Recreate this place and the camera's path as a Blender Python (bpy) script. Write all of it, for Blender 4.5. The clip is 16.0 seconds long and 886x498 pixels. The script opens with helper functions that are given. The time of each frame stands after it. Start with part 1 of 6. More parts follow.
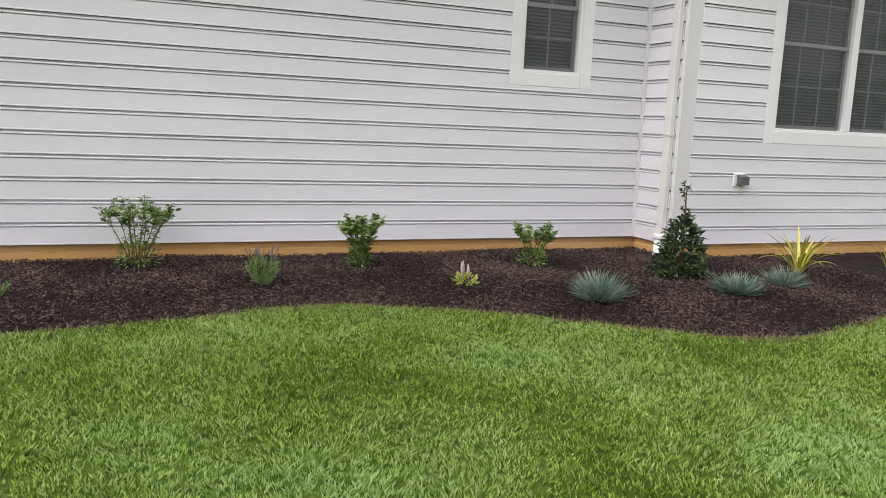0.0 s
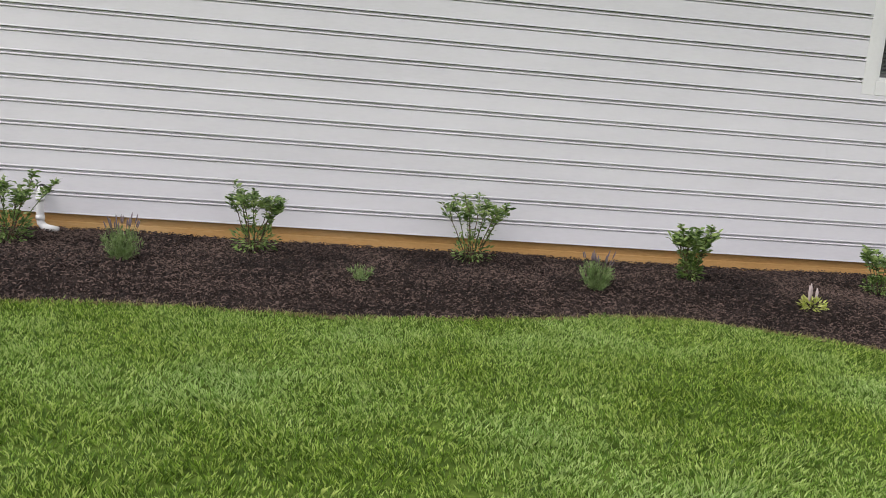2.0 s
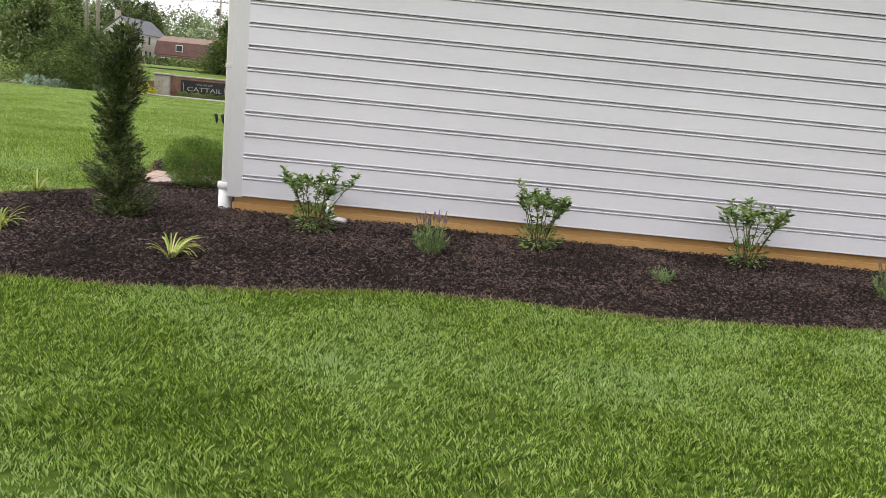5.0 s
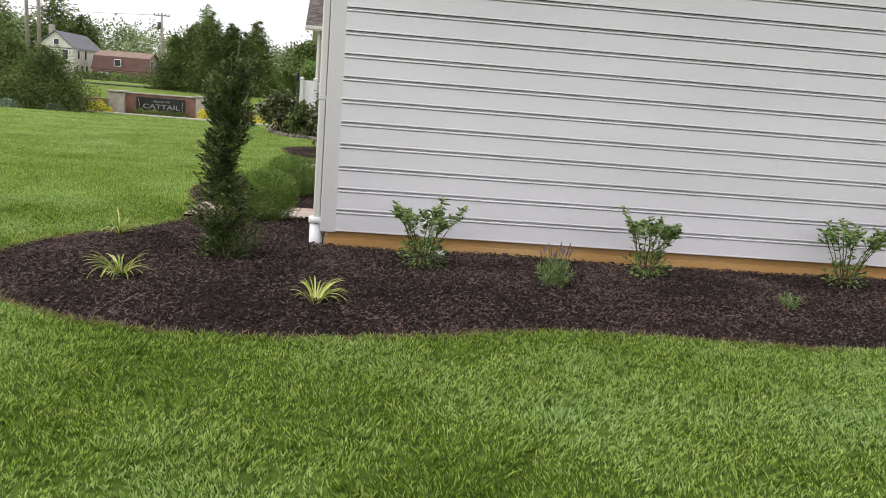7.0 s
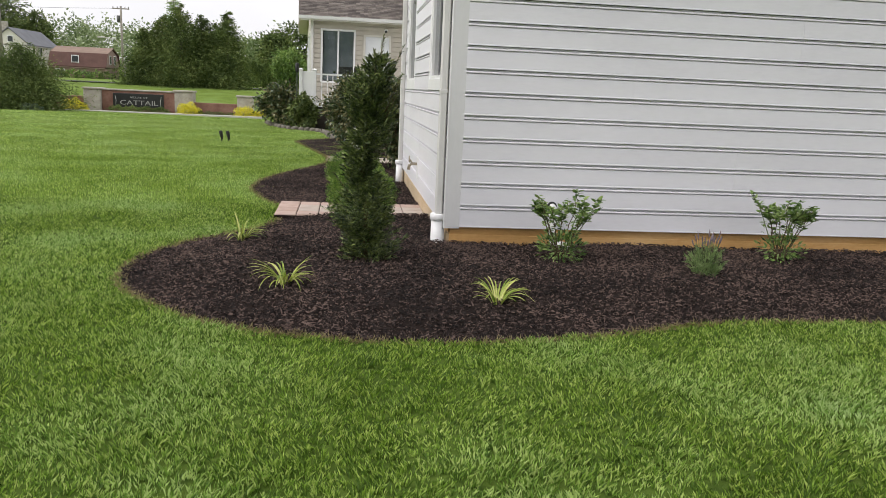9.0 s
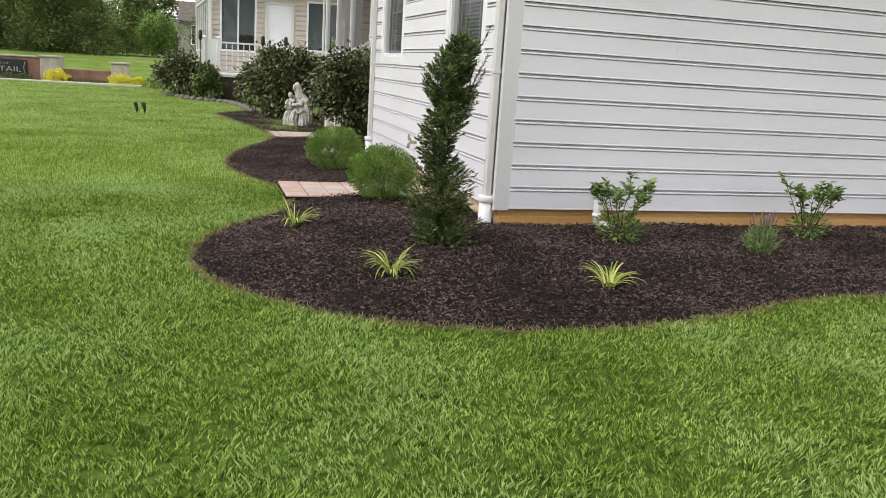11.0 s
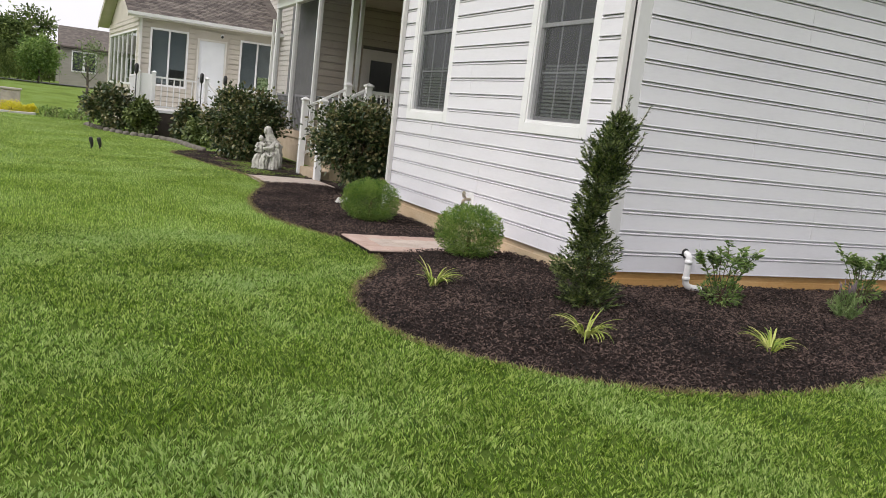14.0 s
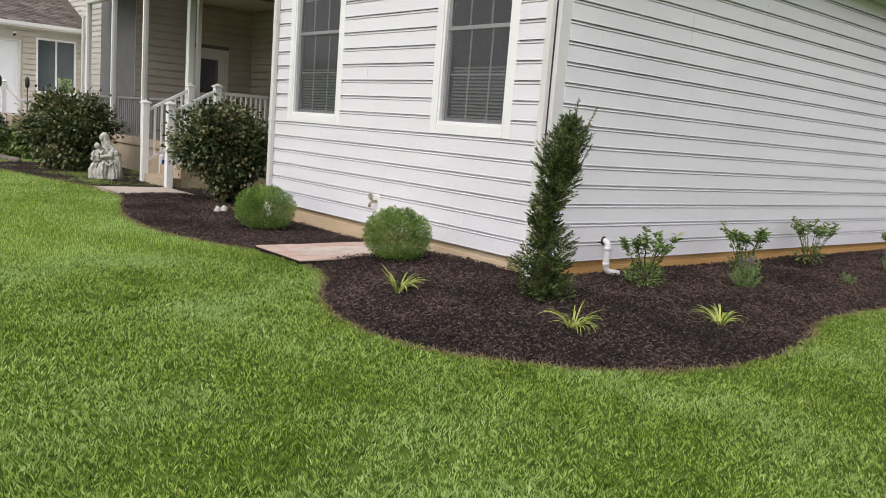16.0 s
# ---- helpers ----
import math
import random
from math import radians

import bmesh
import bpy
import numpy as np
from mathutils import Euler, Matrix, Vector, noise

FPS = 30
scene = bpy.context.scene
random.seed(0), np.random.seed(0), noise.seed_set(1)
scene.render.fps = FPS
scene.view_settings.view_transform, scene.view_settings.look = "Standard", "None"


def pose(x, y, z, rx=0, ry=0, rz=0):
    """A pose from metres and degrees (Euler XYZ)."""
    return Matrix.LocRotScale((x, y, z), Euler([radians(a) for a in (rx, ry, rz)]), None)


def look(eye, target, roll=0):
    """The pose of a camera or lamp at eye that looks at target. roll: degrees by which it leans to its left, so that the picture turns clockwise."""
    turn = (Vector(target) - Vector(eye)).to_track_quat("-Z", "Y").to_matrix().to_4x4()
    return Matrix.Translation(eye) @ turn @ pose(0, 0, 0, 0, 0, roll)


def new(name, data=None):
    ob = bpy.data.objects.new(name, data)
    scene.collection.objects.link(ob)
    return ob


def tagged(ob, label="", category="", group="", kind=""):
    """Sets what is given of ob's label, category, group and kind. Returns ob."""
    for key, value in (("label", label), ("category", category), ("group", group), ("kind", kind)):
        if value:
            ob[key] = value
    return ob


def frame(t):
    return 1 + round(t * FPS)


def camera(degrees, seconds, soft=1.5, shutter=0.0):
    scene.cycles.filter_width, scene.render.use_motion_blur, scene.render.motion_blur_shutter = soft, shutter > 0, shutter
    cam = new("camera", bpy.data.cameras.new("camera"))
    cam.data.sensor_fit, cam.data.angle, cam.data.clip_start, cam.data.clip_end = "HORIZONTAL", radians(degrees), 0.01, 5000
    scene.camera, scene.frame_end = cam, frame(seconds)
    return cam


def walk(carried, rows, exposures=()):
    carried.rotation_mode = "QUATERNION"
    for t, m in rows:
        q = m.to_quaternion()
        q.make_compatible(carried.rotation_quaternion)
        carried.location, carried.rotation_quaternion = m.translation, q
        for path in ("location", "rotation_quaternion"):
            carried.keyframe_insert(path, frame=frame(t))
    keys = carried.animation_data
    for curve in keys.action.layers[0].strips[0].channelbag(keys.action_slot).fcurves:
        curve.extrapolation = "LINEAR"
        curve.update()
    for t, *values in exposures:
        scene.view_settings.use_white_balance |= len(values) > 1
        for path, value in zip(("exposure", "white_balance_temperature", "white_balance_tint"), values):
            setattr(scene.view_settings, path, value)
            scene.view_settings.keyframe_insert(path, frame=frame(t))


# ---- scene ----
cam = camera(57.1, 16.0, soft=0.6)
PATH = [
    (0, (4.02, -7.044, 1.241), (4.791, -5.225, 0.933), 2.6),
    (0.5, (3.808, -7.028, 1.246), (4.455, -5.161, 0.941), 2.9),
    (1, (3.654, -6.975, 1.209), (4.202, -5.076, 0.904), 3.3),
    (1.5, (3.491, -6.819, 1.206), (3.855, -4.877, 0.893), 3.7),
    (2, (3.266, -6.766, 1.224), (3.502, -4.81, 0.882), 4.6),
    (2.5, (3.055, -6.832, 1.236), (3.165, -4.876, 0.833), 3.5),
    (3, (2.808, -6.827, 1.206), (2.842, -4.871, 0.789), 3.5),
    (3.5, (2.563, -6.745, 1.196), (2.56, -4.79, 0.777), 4.4),
    (4, (2.25, -6.783, 1.199), (2.235, -4.828, 0.777), 5.6),
    (4.2, (2.174, -6.838, 1.192), (2.139, -4.882, 0.776), 5.5),
    (6.3, (0.875, -6.78, 1.232), (1.029, -4.818, 0.872), 4.8),
    (6.5, (0.741, -6.717, 1.246), (0.896, -4.755, 0.888), 4.5),
    (7, (0.472, -6.669, 1.247), (0.627, -4.706, 0.895), 4.5),
    (7.5, (0.107, -6.716, 1.248), (0.25, -4.754, 0.891), 3.9),
    (8, (-0.183, -6.616, 1.226), (-0.045, -4.654, 0.862), 3.5),
    (8.5, (-0.448, -6.462, 1.234), (-0.282, -4.504, 0.863), 3.4),
    (9, (-0.815, -6.418, 1.221), (-0.573, -4.47, 0.839), 2.6),
    (9.2, (-0.953, -6.405, 1.225), (-0.674, -4.464, 0.832), 2.1),
    (11.3, (-2.443, -5.973, 1.22), (-1.856, -4.111, 0.787), 4.0),
    (11.5, (-2.563, -5.931, 1.237), (-1.967, -4.071, 0.806), 4.1),
    (12, (-2.919, -5.894, 1.227), (-2.267, -4.046, 0.828), 4.6),
    (12.5, (-3.26, -5.856, 1.233), (-2.572, -4.017, 0.85), 5.6),
    (13, (-3.557, -5.677, 1.23), (-2.867, -3.831, 0.884), 5.8),
    (13.5, (-3.876, -5.599, 1.232), (-3.086, -3.789, 0.92), 6.4),
    (14, (-4.223, -5.517, 1.232), (-3.352, -3.743, 0.925), 6.7),
    (14.5, (-4.542, -5.319, 1.25), (-3.628, -3.565, 0.957), 5.3),
    (15, (-4.89, -5.177, 1.244), (-3.896, -3.465, 0.957), 5.8),
    (15.5, (-5.131, -5.079, 1.234), (-3.966, -3.478, 0.956), 6.4),
    (16, (-5.315, -4.914, 1.241), (-4.03, -3.408, 0.957), 4.5),
]
walk(cam, [(t, look(eye, target, roll)) for t, eye, target, roll in PATH],
     [(0.0, 0.5, 6500, 14), (3.0, 0.5, 6500, 14), (6.5, 0.56, 6500, 14), (7.0, 0.45, 6500, 14), (7.5, 0.34, 6500, 13), (9.2, 0.32, 6500, 12), (11.5, 0.52, 6500, 12), (12.5, 0.52, 6500, 12), (13.0, 0.44, 6500, 12), (13.5, 0.32, 6500, 13), (16.0, 0.36, 6500, 14)])

# ---- light ----
world = bpy.data.worlds.new("overcast_sky")
scene.world = world
world.use_nodes = True
wn, wl = world.node_tree.nodes, world.node_tree.links
bg = wn["Background"]
sky = wn.new("ShaderNodeTexSky")
sky.sky_type = 'NISHITA'
sky.sun_disc = False
sky.sun_elevation, sky.sun_rotation = radians(45), radians(250)
sky.air_density, sky.dust_density = 1.0, 3.0
grey = wn.new("ShaderNodeHueSaturation")
grey.inputs["Saturation"].default_value = 0.22
cloud = wn.new("ShaderNodeTexNoise")
cloud.inputs["Scale"].default_value, cloud.inputs["Detail"].default_value = 2.2, 6
cmap = wn.new("ShaderNodeMapRange")
cmap.inputs[1].default_value, cmap.inputs[2].default_value = 0.3, 0.7
cmap.inputs[3].default_value, cmap.inputs[4].default_value = 0.86, 1.12
cmul = wn.new("ShaderNodeMixRGB")
cmul.blend_type = 'MULTIPLY'
cmul.inputs[0].default_value = 1.0
wl.new(sky.outputs[0], grey.inputs["Color"])
wl.new(cloud.outputs["Fac"], cmap.inputs[0])
wl.new(cmap.outputs[0], cmul.inputs[2])
veil = wn.new("ShaderNodeMixRGB")
veil.inputs[0].default_value = 0.65
veil.inputs[2].default_value = (8.6, 8.6, 8.8, 1)
wl.new(grey.outputs[0], veil.inputs[1])
wl.new(veil.outputs[0], cmul.inputs[1])
wl.new(cmul.outputs[0], bg.inputs["Color"])
bg.inputs["Strength"].default_value = 0.13

sun = new("sun", bpy.data.lights.new("sun", 'SUN'))
sun.data.energy, sun.data.angle, sun.data.color = 1.15, radians(30), (1.0, 0.96, 0.9)
sun.matrix_world = look((-14, -5, 15), (0, 0, 0))
scene.view_settings.exposure = 0.0

# ---- materials ----


def mat(name, colors, rough=0.6, scale=6.0, fine=60.0, bump=0.0, metal=0.0, spec=0.5, island=0.0, rand=0.0, trans=0.0, stretch=(1, 1, 1), bscale=None, detail=5, patch=None):
    """Noise-mixed colours at two scales with a fine bump. colors: two or three linear colours."""
    m = bpy.data.materials.new(name)
    m.use_nodes = True
    nt = m.node_tree
    n, l = nt.nodes, nt.links
    b = n["Principled BSDF"]
    geo = n.new("ShaderNodeNewGeometry")
    mp = n.new("ShaderNodeVectorMath")
    mp.operation = 'MULTIPLY'
    mp.inputs[1].default_value = stretch
    l.new(geo.outputs["Position"], mp.inputs[0])
    t1 = n.new("ShaderNodeTexNoise")
    t1.inputs["Scale"].default_value, t1.inputs["Detail"].default_value = scale, detail
    t2 = n.new("ShaderNodeTexNoise")
    t2.inputs["Scale"].default_value, t2.inputs["Detail"].default_value = fine, 3
    l.new(mp.outputs[0], t1.inputs["Vector"])
    l.new(mp.outputs[0], t2.inputs["Vector"])
    add = n.new("ShaderNodeMath")
    add.operation = 'MULTIPLY_ADD'
    add.inputs[1].default_value = 0.4
    l.new(t2.outputs["Fac"], add.inputs[0])
    l.new(t1.outputs["Fac"], add.inputs[2])
    last = add.outputs[0]
    for amount, node, out in ((island, geo, "Random Per Island"), (rand, None, "Random")):
        if amount:
            if node is None:
                node = n.new("ShaderNodeObjectInfo")
            a2 = n.new("ShaderNodeMath")
            a2.operation = 'MULTIPLY_ADD'
            a2.inputs[1].default_value = amount
            l.new(node.outputs[out], a2.inputs[0])
            l.new(last, a2.inputs[2])
            a3 = n.new("ShaderNodeMath")
            a3.operation = 'SUBTRACT'
            a3.inputs[1].default_value = amount * 0.5
            l.new(a2.outputs[0], a3.inputs[0])
            last = a3.outputs[0]
    ramp = n.new("ShaderNodeValToRGB")
    e = ramp.color_ramp.elements
    e[0].position, e[1].position = 0.42, 0.98
    e[0].color, e[1].color = (*colors[0], 1), (*colors[-1], 1)
    if len(colors) > 2:
        mid = e.new(0.7)
        mid.color = (*colors[1], 1)
    l.new(last, ramp.inputs[0])
    tone = ramp.outputs[0]
    if patch:
        # broad patches of another growth, tinted
        tint, size, lo, hi = patch
        pn = n.new("ShaderNodeTexNoise")
        pn.inputs["Scale"].default_value, pn.inputs["Detail"].default_value = size, 3
        l.new(geo.outputs["Position"], pn.inputs["Vector"])
        pr = n.new("ShaderNodeMapRange")
        pr.inputs[1].default_value, pr.inputs[2].default_value = lo, hi
        l.new(pn.outputs["Fac"], pr.inputs[0])
        pm = n.new("ShaderNodeMixRGB")
        pm.blend_type = 'MULTIPLY'
        pm.inputs[2].default_value = (*tint, 1)
        l.new(pr.outputs[0], pm.inputs[0])
        l.new(tone, pm.inputs[1])
        tone = pm.outputs[0]
    l.new(tone, b.inputs["Base Color"])
    b.inputs["Roughness"].default_value = rough
    b.inputs["Metallic"].default_value = metal
    b.inputs["Specular IOR Level"].default_value = spec
    if bump:
        bp = n.new("ShaderNodeBump")
        bp.inputs["Strength"].default_value = 0.6
        bp.inputs["Distance"].default_value = bump
        src = t2
        if bscale:
            src = n.new("ShaderNodeTexNoise")
            src.inputs["Scale"].default_value, src.inputs["Detail"].default_value = bscale, 4
            l.new(mp.outputs[0], src.inputs["Vector"])
        l.new(src.outputs["Fac"], bp.inputs["Height"])
        l.new(bp.outputs[0], b.inputs["Normal"])
    if trans:
        tr = n.new("ShaderNodeBsdfTranslucent")
        l.new(tone, tr.inputs["Color"])
        mx = n.new("ShaderNodeMixShader")
        mx.inputs[0].default_value = trans
        l.new(b.outputs[0], mx.inputs[1])
        l.new(tr.outputs[0], mx.inputs[2])
        l.new(mx.outputs[0], n["Material Output"].inputs["Surface"])
    return m


def glass_mat(name, tint=(0.8, 0.85, 0.85)):
    m = bpy.data.materials.new(name)
    m.use_nodes = True
    n, l = m.node_tree.nodes, m.node_tree.links
    tr = n.new("ShaderNodeBsdfTransparent")
    tr.inputs["Color"].default_value = (*tint, 1)
    gl = n.new("ShaderNodeBsdfGlossy")
    gl.inputs["Roughness"].default_value = 0.02
    fr = n.new("ShaderNodeFresnel")
    fr.inputs["IOR"].default_value = 1.6
    wav = n.new("ShaderNodeTexNoise")
    wav.inputs["Scale"].default_value = 3.0
    bp = n.new("ShaderNodeBump")
    bp.inputs["Strength"].default_value, bp.inputs["Distance"].default_value = 0.15, 0.01
    geo = n.new("ShaderNodeNewGeometry")
    l.new(geo.outputs["Position"], wav.inputs["Vector"])
    l.new(wav.outputs["Fac"], bp.inputs["Height"])
    l.new(bp.outputs[0], gl.inputs["Normal"])
    mx = n.new("ShaderNodeMixShader")
    l.new(fr.outputs[0], mx.inputs[0])
    l.new(tr.outputs[0], mx.inputs[1])
    l.new(gl.outputs[0], mx.inputs[2])
    l.new(mx.outputs[0], n["Material Output"].inputs["Surface"])
    return m


def screen_mat(name, see, tone):
    m = bpy.data.materials.new(name)
    m.use_nodes = True
    n, l = m.node_tree.nodes, m.node_tree.links
    tr = n.new("ShaderNodeBsdfTransparent")
    df = n.new("ShaderNodeBsdfDiffuse")
    df.inputs["Color"].default_value = (*tone, 1)
    mx = n.new("ShaderNodeMixShader")
    mx.inputs[0].default_value = see
    l.new(df.outputs[0], mx.inputs[1])
    l.new(tr.outputs[0], mx.inputs[2])
    l.new(mx.outputs[0], n["Material Output"].inputs["Surface"])
    return m


M_SIDING = mat("white_vinyl", [(0.66, 0.65, 0.685), (0.72, 0.71, 0.745), (0.76, 0.75, 0.785)], rough=0.42, scale=1.1, fine=30, bump=0.0006, rand=0.06, stretch=(0.5, 0.5, 2.0), bscale=90)
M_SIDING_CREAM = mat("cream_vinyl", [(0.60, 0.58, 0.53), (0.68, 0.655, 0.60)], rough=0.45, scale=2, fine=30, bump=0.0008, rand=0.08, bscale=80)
M_SIDING_TAN = mat("tan_vinyl", [(0.46, 0.42, 0.36), (0.56, 0.52, 0.45)], rough=0.5, scale=2, fine=30, bump=0.0008, rand=0.08)
M_TRIM = mat("white_trim", [(0.74, 0.74, 0.74), (0.82, 0.82, 0.82)], rough=0.35, scale=2, fine=40, bump=0.0003)
M_CORNER = mat("corner_vinyl", [(0.60, 0.595, 0.595), (0.68, 0.675, 0.68)], rough=0.4, scale=2, fine=40, bump=0.0004, stretch=(1, 1, 0.3))
M_SPOUT = mat("painted_aluminium", [(0.60, 0.59, 0.57), (0.68, 0.67, 0.65)], rough=0.35, scale=3, fine=50, bump=0.0004, stretch=(1, 1, 0.25))
M_PVC = mat("white_pvc", [(0.72, 0.72, 0.72), (0.82, 0.82, 0.83)], rough=0.3, scale=8, fine=60)
M_FOUND = mat("tan_concrete", [(0.48, 0.26, 0.085), (0.60, 0.345, 0.125), (0.68, 0.44, 0.20)], rough=0.85, scale=2.5, fine=45, bump=0.004, stretch=(0.4, 0.4, 1.5), bscale=120)
M_FOUND_W = mat("pale_tan_concrete", [(0.44, 0.31, 0.18), (0.56, 0.43, 0.28), (0.64, 0.53, 0.39)], rough=0.85, scale=2.5, fine=45, bump=0.004, stretch=(0.4, 0.4, 1.5), bscale=120)
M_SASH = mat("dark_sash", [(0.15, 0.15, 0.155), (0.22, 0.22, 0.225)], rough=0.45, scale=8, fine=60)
# white bars greyed, their shade behind the screen put into the colour
M_MUNTIN = mat("shaded_muntin_white", [(0.42, 0.43, 0.43), (0.50, 0.51, 0.51)], rough=0.4)
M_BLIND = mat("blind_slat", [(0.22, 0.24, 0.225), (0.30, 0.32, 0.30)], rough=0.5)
# interior dimness and shade behind the siding are put into this dark tone
M_ROOM = mat("shade_dark_plaster", [(0.14, 0.14, 0.14), (0.19, 0.19, 0.19)], rough=0.9)
M_GLASS = glass_mat("window_glass")
M_SCREEN = screen_mat("insect_screen", 0.76, (0.06, 0.06, 0.065))
M_WSCREEN = screen_mat("window_screen", 0.60, (0.13, 0.135, 0.14))
M_MULCH = mat("mulch_bed_soil", [(0.006, 0.004, 0.003), (0.016, 0.010, 0.008), (0.03, 0.020, 0.016)], rough=0.95, scale=5, fine=70, bump=0.02, bscale=55, spec=0.2)
M_CHIP = mat("mulch_chips", [(0.007, 0.0045, 0.004), (0.036, 0.023, 0.019), (0.135, 0.093, 0.077)], rough=0.85, scale=1.2, fine=60, island=0.68, spec=0.3)
M_LAWN = mat("lawn_ground", [(0.092, 0.140, 0.022), (0.148, 0.214, 0.036), (0.195, 0.262, 0.054)], rough=0.95, scale=0.9, fine=22, bump=0.03, bscale=40, spec=0.1, patch=((0.88, 0.96, 1.3), 0.9, 0.42, 0.72))
M_SHADED_THATCH = mat("shaded_lawn_thatch", [(0.034, 0.060, 0.009), (0.072, 0.116, 0.017), (0.12, 0.172, 0.033)], rough=0.95, scale=9, fine=60, bump=0.02, bscale=60, spec=0.1)
M_BLADE = mat("grass_blades", [(0.088, 0.165, 0.021), (0.265, 0.415, 0.052), (0.57, 0.68, 0.19)], rough=0.42, scale=0.8, fine=24, island=0.74, trans=0.36, spec=0.4, patch=((0.86, 0.95, 1.5), 0.8, 0.42, 0.76), detail=3)
M_STRAW = mat("dry_grass", [(0.22, 0.17, 0.08), (0.42, 0.36, 0.18)], rough=0.7, scale=6, fine=30, island=0.4, trans=0.2)
M_PAVER = mat("red_paver", [(0.40, 0.28, 0.23), (0.52, 0.39, 0.33)], rough=0.85, scale=7, fine=80, bump=0.003, rand=0.2)
M_PAVER_G = mat("grey_paver", [(0.40, 0.33, 0.28), (0.54, 0.46, 0.40)], rough=0.85, scale=7, fine=80, bump=0.003, rand=0.2)
M_ASPHALT = mat("asphalt", [(0.045, 0.045, 0.047), (0.07, 0.07, 0.07)], rough=0.9, scale=2, fine=60, bump=0.004)
M_WALK = mat("pale_concrete", [(0.45, 0.43, 0.40), (0.56, 0.54, 0.50)], rough=0.9, scale=2, fine=40, bump=0.002)
M_SHINGLE = mat("grey_shingle", [(0.055, 0.045, 0.040), (0.105, 0.088, 0.076), (0.18, 0.155, 0.135)], rough=0.9, scale=3, fine=40, bump=0.004, rand=0.5)
M_DARK = mat("dark_gap", [(0.015, 0.015, 0.015), (0.03, 0.03, 0.03)], rough=0.8)

# ---- mesh building ----


class Shape:
    """Collects boxes, tubes and strips into one mesh."""

    def __init__(self):
        self.v, self.f, self.smooth, self.closed = [], [], [], True

    def add(self, verts, faces, smooth=False):
        o = len(self.v)
        self.v += [tuple(p) for p in verts]
        self.f += [tuple(i + o for i in f) for f in faces]
        self.smooth += [smooth] * len(faces)
        return self

    def box(self, x0, y0, z0, x1, y1, z1, b=0.0):
        if b <= 0:
            c = [(x, y, z) for x in (x0, x1) for y in (y0, y1) for z in (z0, z1)]
            return self.add(c, [(0, 1, 3, 2), (4, 6, 7, 5), (0, 4, 5, 1), (2, 3, 7, 6), (0, 2, 6, 4), (1, 5, 7, 3)])
        b = min(b, (x1 - x0) * 0.45, (y1 - y0) * 0.45, (z1 - z0) * 0.45)
        verts, idx = [], {}
        for i, x in enumerate((x0, x1)):
            for j, y in enumerate((y0, y1)):
                for k, z in enumerate((z0, z1)):
                    sx, sy, sz = (b if i == 0 else -b), (b if j == 0 else -b), (b if k == 0 else -b)
                    for a, p in enumerate(((x, y + sy, z + sz), (x + sx, y, z + sz), (x + sx, y + sy, z))):
                        idx[(i, j, k, a)] = len(verts)
                        verts.append(p)
        F = []
        for s in (0, 1):
            F.append([idx[(s, 0, 0, 0)], idx[(s, 1, 0, 0)], idx[(s, 1, 1, 0)], idx[(s, 0, 1, 0)]])
            F.append([idx[(0, s, 0, 1)], idx[(1, s, 0, 1)], idx[(1, s, 1, 1)], idx[(0, s, 1, 1)]])
            F.append([idx[(0, 0, s, 2)], idx[(1, 0, s, 2)], idx[(1, 1, s, 2)], idx[(0, 1, s, 2)]])
        for p in (0, 1):
            for q in (0, 1):
                F.append([idx[(p, q, 0, 0)], idx[(p, q, 1, 0)], idx[(p, q, 1, 1)], idx[(p, q, 0, 1)]])
                F.append([idx[(p, 0, q, 0)], idx[(p, 1, q, 0)], idx[(p, 1, q, 2)], idx[(p, 0, q, 2)]])
                F.append([idx[(0, p, q, 1)], idx[(1, p, q, 1)], idx[(1, p, q, 2)], idx[(0, p, q, 2)]])
        for i in (0, 1):
            for j in (0, 1):
                for k in (0, 1):
                    F.append([idx[(i, j, k, a)] for a in range(3)])
        return self.add(verts, F)

    def tube(self, pts, radii, n=8, smooth=True, caps=True):
        pts = [Vector(p) for p in pts]
        if not hasattr(radii, "__len__"):
            radii = [radii] * len(pts)
        verts, faces = [], []
        side = None
        for i, p in enumerate(pts):
            d = (pts[min(i + 1, len(pts) - 1)] - pts[max(i - 1, 0)]).normalized()
            if side is None:
                side = d.orthogonal().normalized()
            side = (side - d * side.dot(d)).normalized()
            up = d.cross(side)
            for k in range(n):
                a = 2 * math.pi * k / n
                verts.append(p + (side * math.cos(a) + up * math.sin(a)) * radii[i])
        for i in range(len(pts) - 1):
            for k in range(n):
                faces.append((i * n + k, i * n + (k + 1) % n, (i + 1) * n + (k + 1) % n, (i + 1) * n + k))
        if caps:
            faces.append(tuple(range(n - 1, -1, -1)))
            faces.append(tuple((len(pts) - 1) * n + k for k in range(n)))
        return self.add(verts, faces, smooth)

    def prism(self, outline, axis, a0, a1):
        """Extrudes a 2D outline along x, y or z."""
        n = len(outline)

        def at(p, a):
            return {"x": (a, p[0], p[1]), "y": (p[0], a, p[1]), "z": (p[0], p[1], a)}[axis]
        verts = [at(p, a0) for p in outline] + [at(p, a1) for p in outline]
        faces = [(i, (i + 1) % n, n + (i + 1) % n, n + i) for i in range(n)] + [tuple(range(n - 1, -1, -1)), tuple(range(n, 2 * n))]
        return self.add(verts, faces)

    def mesh(self, name):
        me = bpy.data.meshes.new(name)
        me.from_pydata(self.v, [], self.f)
        me.polygons.foreach_set("use_smooth", self.smooth)
        if not self.closed:
            return me
        bm = bmesh.new()
        bm.from_mesh(me)
        bmesh.ops.recalc_face_normals(bm, faces=bm.faces)
        bm.to_mesh(me)
        bm.free()
        return me


